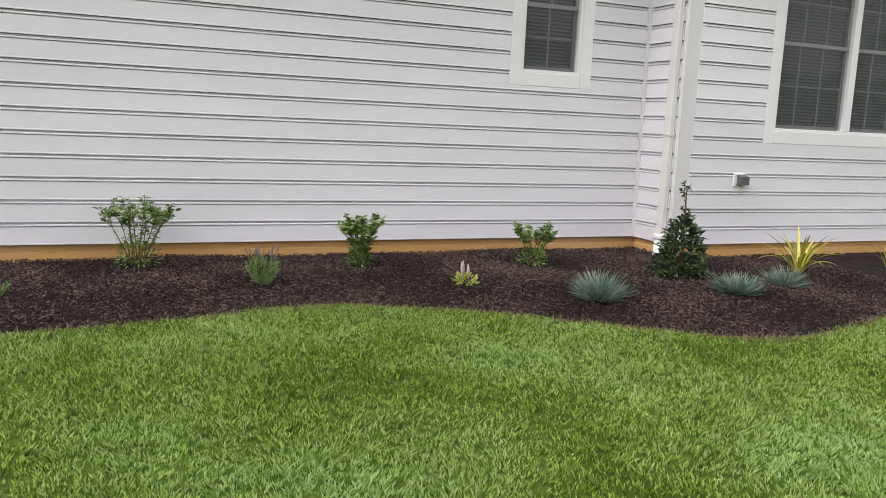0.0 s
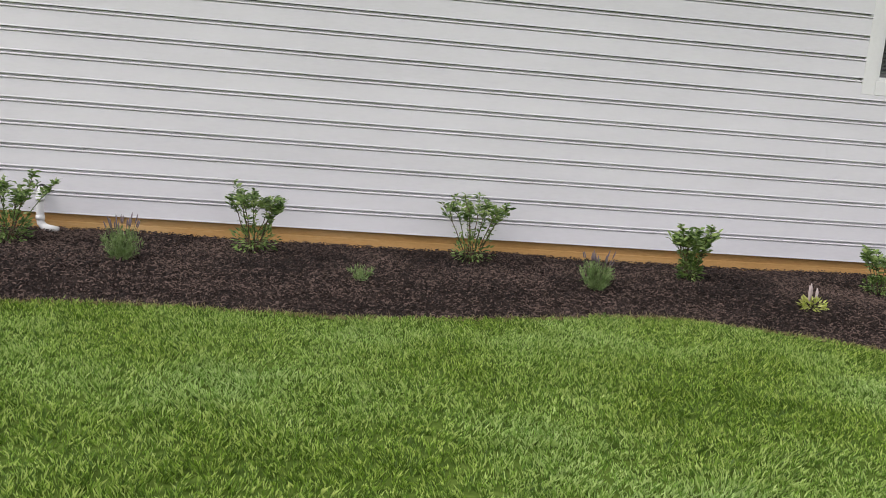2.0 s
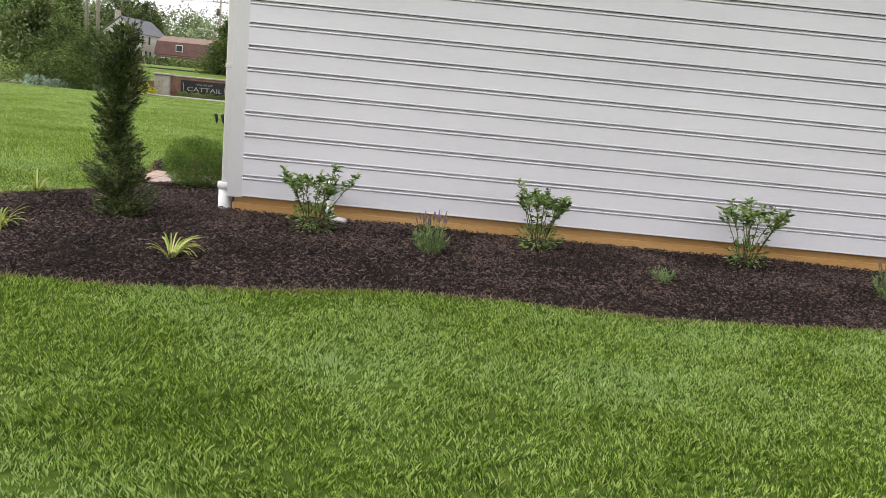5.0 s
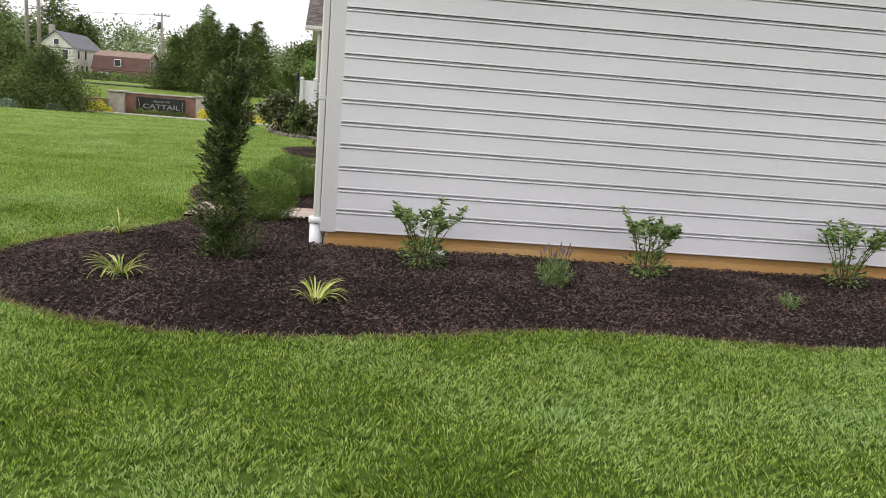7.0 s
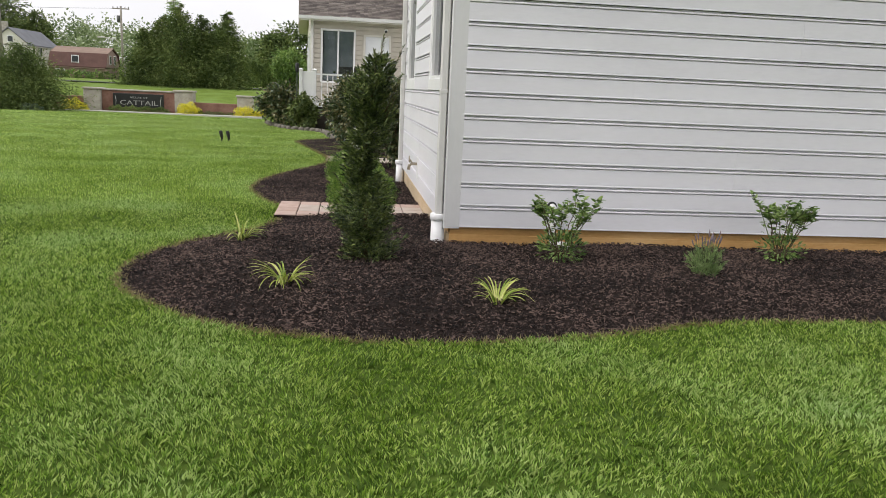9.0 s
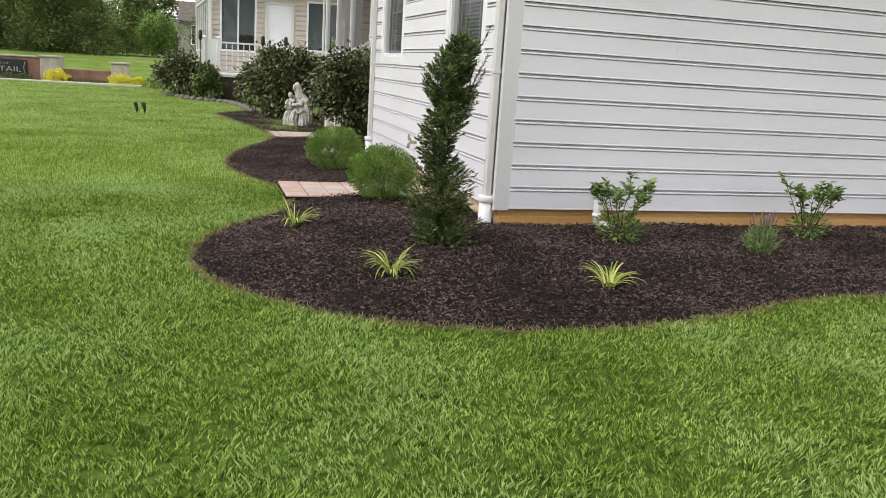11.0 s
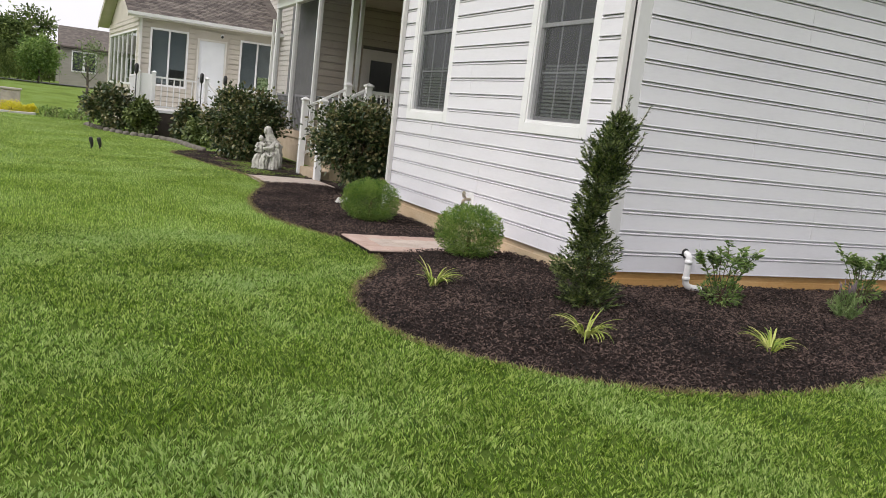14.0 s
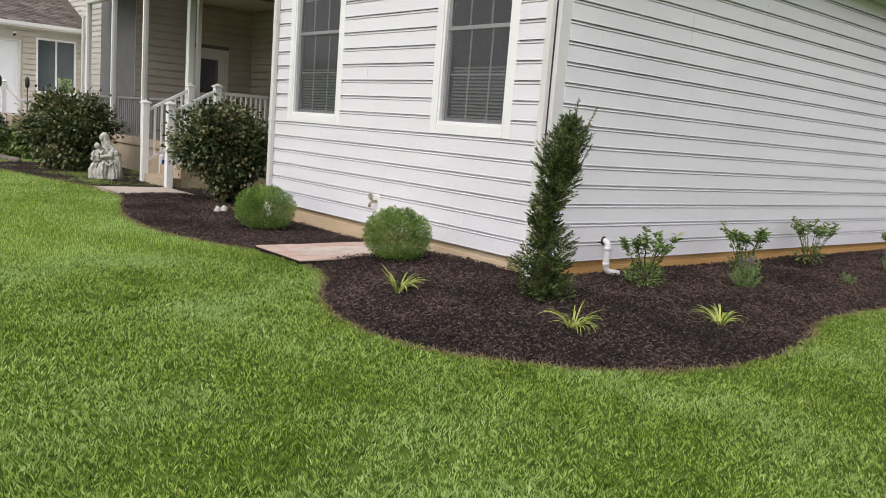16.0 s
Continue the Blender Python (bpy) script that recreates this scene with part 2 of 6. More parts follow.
def part(name, shape, material, parent=None, label="", at=(0, 0, 0), kind=""):
    me = shape.mesh(name) if isinstance(shape, Shape) else shape
    if not me.materials:
        me.materials.append(material)
    ob = new(name, me)
    ob.location = at
    if parent is not None:
        ob.parent = parent
    return tagged(ob, label=label, kind=kind)


def thing(name, at, label, category, group="", kind="", turn=0.0):
    ob = new(name)
    ob.empty_display_size = 0.1
    ob.location = at
    ob.rotation_euler = (0, 0, radians(turn))
    return tagged(ob, label, category, group, kind)


def array_mesh(name, verts, corners, per):
    """A mesh out of arrays: verts (n, 3), corners (m * per) indices, all faces with per corners."""
    me = bpy.data.meshes.new(name)
    verts = np.asarray(verts, dtype=np.float32).reshape(-1, 3)
    corners = np.asarray(corners, dtype=np.int32).ravel()
    m = len(corners) // per
    me.vertices.add(len(verts))
    me.vertices.foreach_set("co", verts.ravel())
    me.loops.add(len(corners))
    me.loops.foreach_set("vertex_index", corners)
    me.polygons.add(m)
    me.polygons.foreach_set("loop_start", np.arange(m, dtype=np.int32) * per)
    me.polygons.foreach_set("loop_total", np.full(m, per, dtype=np.int32))
    me.update(calc_edges=True)
    me.validate()
    return me


# ---- ground ----
rng = np.random.default_rng(7)


def smooth(a, b, v):
    s = np.clip((v - a) / (b - a), 0, 1)
    return s * s * (3 - 2 * s)


def ground_z(x, y):
    x, y = np.asarray(x, float), np.asarray(y, float)
    z = -0.09 - 0.5 * smooth(20, 37, y) + 1.2 * smooth(39, 56, y) + 6.0 * smooth(150, 320, y)
    return z + 0.03 * np.sin(x * 0.4 + 0.7) * np.sin(y * 0.23) * smooth(6, 20, y)


EDGE = [(16, -2.4), (11.5, -2.5), (9.6, -2.7), (9.0, -2.87), (8.31, -3.02), (7.87, -2.92), (7.3, -2.5), (6.78, -2.09), (6.34, -1.8), (5.66, -1.51), (5.17, -1.5),
        (4.4, -1.68), (3.4, -1.85), (2.8, -1.83), (2.0, -1.79), (1.28, -1.88), (0.71, -2.1), (0.2, -2.22), (-0.42, -2.28), (-0.95, -2.2), (-1.3, -2.07),
        (-1.7, -1.8), (-2.05, -1.4), (-2.25, -1.0), (-2.31, -0.45), (-2.15, 0.13), (-1.9, 0.55), (-1.65, 0.9), (-1.5, 1.25), (-1.46, 1.6), (-1.5, 2.45),
        (-1.75, 3.1), (-1.93, 3.8), (-1.96, 4.5), (-1.84, 5.3), (-1.58, 6.2), (-1.24, 7.2), (-1.12, 8.0), (-1.15, 8.8), (-1.35, 9.9), (-1.75, 11.8), (-1.9, 13.0), (-1.2, 14.2)]


def curve_through(pts, steps=12):
    p = np.array(pts, float)
    out = []
    for i in range(len(p) - 1):
        a, b, c, d = p[max(i - 1, 0)], p[i], p[i + 1], p[min(i + 2, len(p) - 1)]
        for s in np.arange(steps) / steps:
            out.append(0.5 * (2 * b + (c - a) * s + (2 * a - 5 * b + 4 * c - d) * s * s + (3 * b - a - 3 * c + d) * s ** 3))
    out.append(p[-1])
    return np.array(out)


EDGE_LINE = curve_through(EDGE)
tang = np.gradient(EDGE_LINE, axis=0)
tang /= np.linalg.norm(tang, axis=1, keepdims=True)
EDGE_LINE = EDGE_LINE + np.stack([-tang[:, 1], tang[:, 0]], 1) * 0.075 * np.clip(-tang[:, :1], 0, 1)
BED = np.vstack([EDGE_LINE, [(0.9, 14.4), (0.9, 8.0), (1.0, 5.1), (0.05, 5.1), (0.05, 0.05), (9.2, 0.05), (9.2, -0.55), (16, -0.55)]])


def in_bed(x, y):
    inside = np.zeros(len(x), bool)
    n = len(BED)
    for i in range(n):
        (x0, y0), (x1, y1) = BED[i], BED[(i + 1) % n]
        if y0 == y1:
            continue
        c = ((y0 > y) != (y1 > y)) & (x < (x1 - x0) * (y - y0) / (y1 - y0) + x0)
        inside ^= c
    return inside


def edge_distance(x, y):
    best = np.full(len(x), 9.0)
    for a, b in zip(EDGE_LINE[:-1], EDGE_LINE[1:]):
        d = b - a
        s = np.clip(((x - a[0]) * d[0] + (y - a[1]) * d[1]) / max(d @ d, 1e-9), 0, 1)
        best = np.minimum(best, np.hypot(x - a[0] - s * d[0], y - a[1] - s * d[1]))
    return best


def bed_z(x, y, d=None):
    x, y = np.atleast_1d(np.asarray(x, float)), np.atleast_1d(np.asarray(y, float))
    d = edge_distance(x, y) if d is None else d
    top = 0.015 - 0.075 * smooth(0.8, 3.0, y) - 0.03 * smooth(6, 10, y)
    z = -0.086 + (top + 0.086) * smooth(-0.05, 0.8, d)
    return z + 0.012 * np.sin(3.1 * x + 1.7 * y) * np.sin(2.3 * y - x) * smooth(0.05, 0.5, d)


def paved(x, y):
    """Where the short paver strips lie in the bed."""
    return ((y > 1.60) & (y < 2.42) & (x < 0.02)) | ((y > 7.79) & (y < 8.86) & (x < 0.10))


def bz(x, y):
    return float(bed_z(x, y)[0])


# the ground sheet, to the horizon, finer near the walk
gx = np.concatenate([-np.geomspace(900, 22, 24), np.linspace(-20, 16, 91), np.geomspace(18, 900, 24)])
gy = np.concatenate([-np.geomspace(900, 12, 16), np.linspace(-11, 45, 141), np.geomspace(47, 1200, 40)])
GX, GY = np.meshgrid(gx, gy)
GZ = ground_z(GX.ravel(), GY.ravel())
i0 = (np.arange(len(gy) - 1)[:, None] * len(gx) + np.arange(len(gx) - 1)[None, :]).ravel()
ground = part("ground", array_mesh("ground", np.stack([GX.ravel(), GY.ravel(), GZ], 1), np.stack([i0, i0 + 1, i0 + 1 + len(gx), i0 + len(gx)], 1), 4), M_LAWN)
ground.data.polygons.foreach_set("use_smooth", [True] * len(ground.data.polygons))
# thatch ground under the near grass, darkened for the shade in the gaps between blades
ground.data.materials.append(M_SHADED_THATCH)
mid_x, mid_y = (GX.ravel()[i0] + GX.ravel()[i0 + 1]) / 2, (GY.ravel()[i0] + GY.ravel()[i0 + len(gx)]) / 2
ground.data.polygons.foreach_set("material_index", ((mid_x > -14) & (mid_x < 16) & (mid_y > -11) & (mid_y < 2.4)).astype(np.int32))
tagged(ground, "mown green lawn running out to the road and houses", "lawn", kind="structure")

# the mulch bed
step = 0.07
bx, by = np.arange(-2.5, 14.0, step), np.arange(-3.2, 14.4, step)
BX, BY = np.meshgrid(bx, by)
bxf, byf = BX.ravel(), BY.ravel()
bd = np.where(in_bed(bxf, byf), 1, -1) * edge_distance(bxf, byf)
okv = bd > -0.075
for i in np.nonzero(okv & (bd < 0.0))[0]:
    k = np.argmin((EDGE_LINE[:, 0] - bxf[i]) ** 2 + (EDGE_LINE[:, 1] - byf[i]) ** 2)
    bxf[i], byf[i] = EDGE_LINE[k]
bzf = bed_z(bxf, byf, np.maximum(bd, 0)) - 0.09 * paved(bxf, byf) + rng.normal(0, 0.006, len(bxf)) * (bd > 0.05)
j0 = (np.arange(len(by) - 1)[:, None] * len(bx) + np.arange(len(bx) - 1)[None, :]).ravel()
quads = np.stack([j0, j0 + 1, j0 + 1 + len(bx), j0 + len(bx)], 1)
quads = quads[okv[quads].all(axis=1)]
used, inv = np.unique(quads, return_inverse=True)
bed = part("mulch_bed", array_mesh("mulch_bed", np.stack([bxf, byf, bzf], 1)[used], inv, 4), M_MULCH)
tagged(bed, "curving garden bed of dark brown shredded mulch against the house", "garden bed", kind="structure")

# ---- house walls ----
COURSE, SILL = 0.178, 0.15
TOP = 3.35


def siding(wall, a0, a1, face, axis, sign, holes, material, base=SILL, top=TOP, course=COURSE, name="siding_plank"):
    """Dutch-lap courses along x or y on a face; holes are (from, to, bottom, top)."""
    k = 0
    while base + k * course < top - 0.01:
        z0 = base + k * course
        z1 = min(z0 + course, top)
        spans = [(a0, a1)]
        for h0, h1, hb, ht in holes:
            if hb < z1 - 0.004 and ht > z0 + 0.004:
                nxt = []
                for s0, s1 in spans:
                    if h0 > s0:
                        nxt.append((s0, min(h0, s1)))
                    if h1 < s1:
                        nxt.append((max(h1, s0), s1))
                spans = [s for s in nxt if s[1] - s[0] > 0.01]
        pieces = []
        for s0, s1 in spans:
            # lap joints, staggered from course to course
            c = s0
            nxt = a0 + ((k // 2 * 1.37 + 0.9) % 3.66)
            n = 0
            while nxt < s1 - 0.3:
                if nxt > s0 + 0.3:
                    pieces.append((c, nxt + 0.025, n % 2, z0, z1))
                    c, n = nxt, n + 1
                nxt += 3.66
            pieces.append((c, s1, n % 2, z0, z1))
        for h0, h1, hb, ht in holes:
            if z0 + 0.012 < hb < z1:
                pieces.append((max(h0, a0), min(h1, a1), 2, z0, hb))
        for s0, s1, lap, b0, b1 in pieces:
            h = b1 - b0
            if lap == 2:
                prof = [(0.0, 0.004), (0.029, 0.004), (0.0325, 0.0), (0.0335, 0.002), (0.0335, 0.008), (0.0315, 0.012), (0.0295, h), (0.0, h)]
            else:
                prof = [(0.0, 0.004), (0.029, 0.004), (0.0325, 0.0), (0.0335, 0.002), (0.0335, 0.008), (0.0315, 0.012), (0.0285, h - 0.0385), (0.0165, h - 0.0375), (0.0165, h - 0.0345), (0.0300, h - 0.033), (0.0350, h - 0.029), (0.0345, h - 0.022), (0.0270, h - 0.0180), (0.003, h - 0.0170), (0.0, h - 0.002)]
            prof = [(face + sign * (o + 0.0016 * (lap == 1)), b0 + z) for o, z in prof]
            part(name, Shape().prism(prof, axis, s0, s1), material, wall)
        k += 1


def wall_body(name, label, a0, a1, face, axis, thick, z0, z1, holes, material, kind="structure"):
    """A wall with real openings. axis: the way it runs; thick: signed, into the house."""
    s = Shape()
    cuts = sorted({a0, a1, *[c for h in holes for c in h[:2]]})
    f0, f1 = sorted((face, face + thick))
    for c0, c1 in zip(cuts[:-1], cuts[1:]):
        mid = (c0 + c1) / 2
        spans = [(z0, z1)]
        for h0, h1, hb, ht in holes:
            if h0 <= mid <= h1:
                spans = [(z0, hb), (ht, z1)]
        for b, t in spans:
            if t - b > 0.01:
                if axis == "x":
                    s.box(c0, f0, b, c1, f1, t)
                else:
                    s.box(f0, c0, b, f1, c1, t)
    return tagged(part(name, s, material), label, "wall", kind=kind)


def pane_sheet(d, c0, c1, z0, z1, axis):
    """One upright sheet of glass or mesh that faces -y (axis x) or -x (axis y)."""
    s = Shape()
    s.closed = False
    if axis == "x":
        return s.add([(c0, d, z0), (c1, d, z0), (c1, d, z1), (c0, d, z1)], [(0, 1, 2, 3)])
    return s.add([(d, c1, z0), (d, c0, z0), (d, c0, z1), (d, c1, z1)], [(0, 1, 2, 3)])


def window(name, a0, a1, zb, zt, face, axis, sign, label, panes=1, cols=2, shades=0.3, meet=None, casing=0.155, mat_case=M_TRIM):
    """A double-hung window in a casing. a0..a1, zb..zt: the clear opening; sign: which way it faces."""
    w = thing(name, (0, 0, 0), label, "window", kind="structure")

    def bx_(o0, o1, c0, c1, z0, z1, b=0.004):
        d0, d1 = sorted((face + sign * o0, face + sign * o1))
        if axis == "x":
            return Shape().box(c0, d0, z0, c1, d1, z1, b)
        return Shape().box(d0, c0, z0, d1, c1, z1, b)

    def sheet(o, c0, c1, z0, z1):
        return pane_sheet(face + sign * o, c0, c1, z0, z1, axis)
    # casing boards
    part("casing", bx_(0.0, 0.032, a0 - casing, a0 - 0.03, zb - casing, zt + casing), mat_case, w)
    part("casing", bx_(0.0, 0.032, a1 + 0.03, a1 + casing, zb - casing, zt + casing), mat_case, w)
    part("casing", bx_(0.0, 0.034, a0 - 0.03, a1 + 0.03, zb - casing, zb - 0.03), mat_case, w)
    part("casing", bx_(0.0, 0.034, a0 - 0.03, a1 + 0.03, zt + 0.03, zt + casing), mat_case, w)
    # inner frame, a step back
    for c0, c1, z0, z1 in ((a0 - 0.03, a0, zb - 0.03, zt + 0.03), (a1, a1 + 0.03, zb - 0.03, zt + 0.03), (a0, a1, zb - 0.03, zb), (a0, a1, zt, zt + 0.03)):
        part("window_frame", bx_(-0.09, 0.022, c0, c1, z0, z1), M_TRIM, w)
    n = panes
    width = (a1 - a0 - 0.09 * (n - 1)) / n
    meet = meet if meet else (zb + zt) / 2
    for i in range(n):
        p0 = a0 + i * (width + 0.09)
        p1 = p0 + width
        if i:
            part("mullion", bx_(-0.09, 0.026, p0 - 0.09, p0, zb, zt), M_TRIM, w)
        for low in (True, False):
            z0, z1 = (zb, meet + 0.02) if low else (meet - 0.02, zt)
            o = -0.045 if low else -0.018
            for c0, c1, b0, b1 in ((p0, p0 + 0.035, z0, z1), (p1 - 0.035, p1, z0, z1), (p0 + 0.035, p1 - 0.035, z0, z0 + 0.04), (p0 + 0.035, p1 - 0.035, z1 - 0.035, z1)):
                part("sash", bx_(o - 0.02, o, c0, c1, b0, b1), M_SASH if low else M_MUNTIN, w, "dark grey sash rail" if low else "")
            g = sheet(o - 0.011, p0 + 0.03, p1 - 0.03, z0 + 0.035, z1 - 0.03)
            pane = part("pane", g, M_GLASS, w)
            pane.visible_shadow = False
            for c in range(1, cols):
                xc = p0 + (p1 - p0) * c / cols
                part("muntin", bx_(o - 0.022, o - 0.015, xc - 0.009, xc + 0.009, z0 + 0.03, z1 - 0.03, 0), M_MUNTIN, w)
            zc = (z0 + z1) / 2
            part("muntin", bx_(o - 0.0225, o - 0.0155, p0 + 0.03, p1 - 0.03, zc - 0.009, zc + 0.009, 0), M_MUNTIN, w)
        scr = part("insect_screen", sheet(-0.007, p0 + 0.01, p1 - 0.01, zb + 0.01, zt - 0.01), M_WSCREEN, w, "fine grey insect screen")
        scr.visible_shadow = False
        if shades:
            z = zb + 0.05
            top = zb + (zt - zb) * shades
            while z < top:
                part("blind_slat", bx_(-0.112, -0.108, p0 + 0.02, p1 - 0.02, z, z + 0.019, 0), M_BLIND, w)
                z += 0.034
    return w


# openings: (from, to, bottom, top)
W0 = (7.745, 8.335, 1.775, 3.0)
W1 = (10.345, 12.30, 1.33, 3.02)
WB = (0.600, 1.515, 1.350, 3.145)
WA = (3.475, 4.465, 1.350, 3.145)


def grow(h, c=0.152):
    return (h[0] - c, h[1] + c, h[2] - c, h[3] + c)


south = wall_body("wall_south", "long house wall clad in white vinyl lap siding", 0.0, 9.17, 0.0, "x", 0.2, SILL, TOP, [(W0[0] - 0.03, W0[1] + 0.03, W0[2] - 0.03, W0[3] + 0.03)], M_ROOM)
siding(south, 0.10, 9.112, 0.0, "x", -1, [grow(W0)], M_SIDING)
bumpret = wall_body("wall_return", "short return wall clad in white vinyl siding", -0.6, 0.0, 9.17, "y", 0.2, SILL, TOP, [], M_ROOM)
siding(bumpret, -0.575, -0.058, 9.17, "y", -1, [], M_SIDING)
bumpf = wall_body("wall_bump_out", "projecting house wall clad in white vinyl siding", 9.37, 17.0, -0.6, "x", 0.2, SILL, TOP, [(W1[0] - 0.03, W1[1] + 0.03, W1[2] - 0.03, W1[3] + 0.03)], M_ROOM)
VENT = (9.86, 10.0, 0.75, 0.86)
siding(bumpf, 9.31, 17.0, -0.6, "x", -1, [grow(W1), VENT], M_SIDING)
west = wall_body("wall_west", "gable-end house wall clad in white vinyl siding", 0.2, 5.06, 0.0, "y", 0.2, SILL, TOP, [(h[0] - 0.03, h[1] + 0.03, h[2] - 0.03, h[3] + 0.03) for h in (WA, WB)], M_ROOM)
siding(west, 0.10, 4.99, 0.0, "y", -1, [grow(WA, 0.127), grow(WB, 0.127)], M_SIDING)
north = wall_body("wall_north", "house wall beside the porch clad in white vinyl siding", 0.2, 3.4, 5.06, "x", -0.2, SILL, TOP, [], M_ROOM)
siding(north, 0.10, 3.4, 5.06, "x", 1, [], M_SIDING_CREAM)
window("window_1", *W0, 0.0, "x", -1, "white double-hung window with grilles and a lowered blind", cols=2, meet=2.38, shades=0.95)
window("window_2", *W1, -0.6, "x", -1, "white twin double-hung window with grilles and blinds", panes=2, cols=3, meet=2.18, shades=0.95)
window("window_3", *WB, 0.0, "y", -1, "white double-hung window with grilles and a blind", cols=3, meet=2.26, casing=0.13)
window("window_4", *WA, 0.0, "y", -1, "white double-hung window with grilles and an insect screen", cols=3, meet=2.32, casing=0.13)

# foundation, with its projecting lower lip
fs = Shape().box(0.03, 0.012, -0.3, 9.182, 0.2, SILL).box(0.028, 0.004, -0.3, 9.182, 0.05, 0.085, 0.006)
tagged(part("foundation_south", fs, M_FOUND), "tan concrete foundation strip under the siding", "foundation", kind="structure")
fr_ = Shape().box(9.182, -0.588, -0.3, 9.4, 0.2, SILL).box(9.174, -0.596, -0.3, 9.25, 0.0, 0.085, 0.006)
tagged(part("foundation_return", fr_, M_FOUND), "tan concrete foundation strip under the return wall", "foundation", kind="structure")
fb = Shape().box(9.4, -0.588, -0.3, 17, -0.4, SILL).box(9.25, -0.598, -0.3, 17, -0.5, 0.085, 0.006)
tagged(part("foundation_bump_out", fb, M_FOUND), "tan concrete foundation strip under the projecting wall", "foundation", kind="structure")
fw = Shape().box(0.012, 0.2, -0.3, 0.2, 5.048, SILL).box(0.004, 0.03, -0.3, 0.05, 5.05, 0.085, 0.006)
tagged(part("foundation_west", fw, M_FOUND_W), "pale tan concrete foundation strip with water stains", "foundation", kind="structure")
fn = Shape().box(0.2, 4.86, -0.3, 3.4, 5.05, SILL)
tagged(part("foundation_north", fn, M_FOUND_W), "pale tan concrete foundation beside the porch", "foundation", kind="structure")


def corner_post(name, x, y, sx, sy, z0=SILL - 0.012, wide=0.10, deep=0.10):
    """An outside corner trim: two flat legs meeting at (x, y)."""
    s = Shape()
    s.prism([(x + sx * wide, y), (x + sx * wide, y - sy * 0.026), (x - sx * 0.022, y - sy * 0.026), (x - sx * 0.026, y - sy * 0.022), (x - sx * 0.026, y + sy * deep), (x, y + sy * deep), (x, y)], "z", z0, TOP)
    return tagged(part(name, s, M_CORNER), "white vinyl outside corner trim", "corner trim", kind="structure")


corner_post("trim_corner_west", 0, 0, 1, 1, deep=0.018)
corner_post("trim_corner_bump_out", 9.17, -0.6, 1, 1, wide=0.14, deep=0.018)
corner_post("trim_corner_north", 0, 5.06, 1, -1, wide=0.07, deep=0.03)
ic = Shape().prism([(9.17, 0), (9.112, 0), (9.112, -0.040), (9.118, -0.043), (9.124, -0.040), (9.130, -0.046), (9.127, -0.052), (9.130, -0.058), (9.17, -0.058)], "z", SILL, TOP)
tagged(part("trim_inside_corner", ic, M_CORNER), "white vinyl inside corner trim", "corner trim", kind="structure")

# inside of the house, dimmed by its dark plaster colour
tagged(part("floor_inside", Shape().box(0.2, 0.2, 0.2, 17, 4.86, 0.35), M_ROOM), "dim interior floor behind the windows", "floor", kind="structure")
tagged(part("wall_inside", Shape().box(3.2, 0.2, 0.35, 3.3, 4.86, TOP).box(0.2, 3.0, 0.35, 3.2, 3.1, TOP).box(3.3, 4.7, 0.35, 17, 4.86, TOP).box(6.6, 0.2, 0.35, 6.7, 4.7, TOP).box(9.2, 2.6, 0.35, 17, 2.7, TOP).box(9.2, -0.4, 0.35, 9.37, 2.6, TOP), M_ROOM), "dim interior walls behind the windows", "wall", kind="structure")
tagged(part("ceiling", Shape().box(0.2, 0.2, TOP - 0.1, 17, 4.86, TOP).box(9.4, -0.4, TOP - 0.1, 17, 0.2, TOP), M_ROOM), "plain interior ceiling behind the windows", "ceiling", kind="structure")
tagged(part("wall_east", Shape().box(17, -0.6, -0.3, 17.2, 10, TOP), M_SIDING), "plain far end wall of the house", "wall", kind="structure")

# eaves and roof over the house
roof = thing("roof", (0, 0, 0), "grey shingle house roof with white eaves", "roof", kind="structure")
part("soffit", Shape().box(-0.35, -0.45, TOP, 9.0, 0.3, TOP + 0.03).box(9.0, -1.05, TOP, 17.3, 0.3, TOP + 0.03).box(-0.35, 0.3, TOP, 0.3, 10.0, TOP + 0.03), M_TRIM, roof)
part("fascia", Shape().box(-0.37, -0.47, TOP - 0.01, 9.0, -0.45, TOP + 0.19).box(-0.37, -0.45, TOP - 0.01, -0.35, 10.0, TOP + 0.19).box(8.98, -1.07, TOP - 0.01, 17.3, -1.05, TOP + 0.19), M_TRIM, roof)
part("roof_slope", Shape().add([(-0.45, -0.55, TOP + 0.19), (17.4, -0.55, TOP + 0.19), (13, 5, TOP + 2.9), (3.5, 5, TOP + 2.9), (-0.45, 10.4, TOP + 0.19), (17.4, 10.4, TOP + 0.19)], [(0, 1, 2, 3), (0, 3, 4), (3, 2, 5, 4), (1, 5, 2), (0, 4, 5, 1)]), M_SHINGLE, roof)


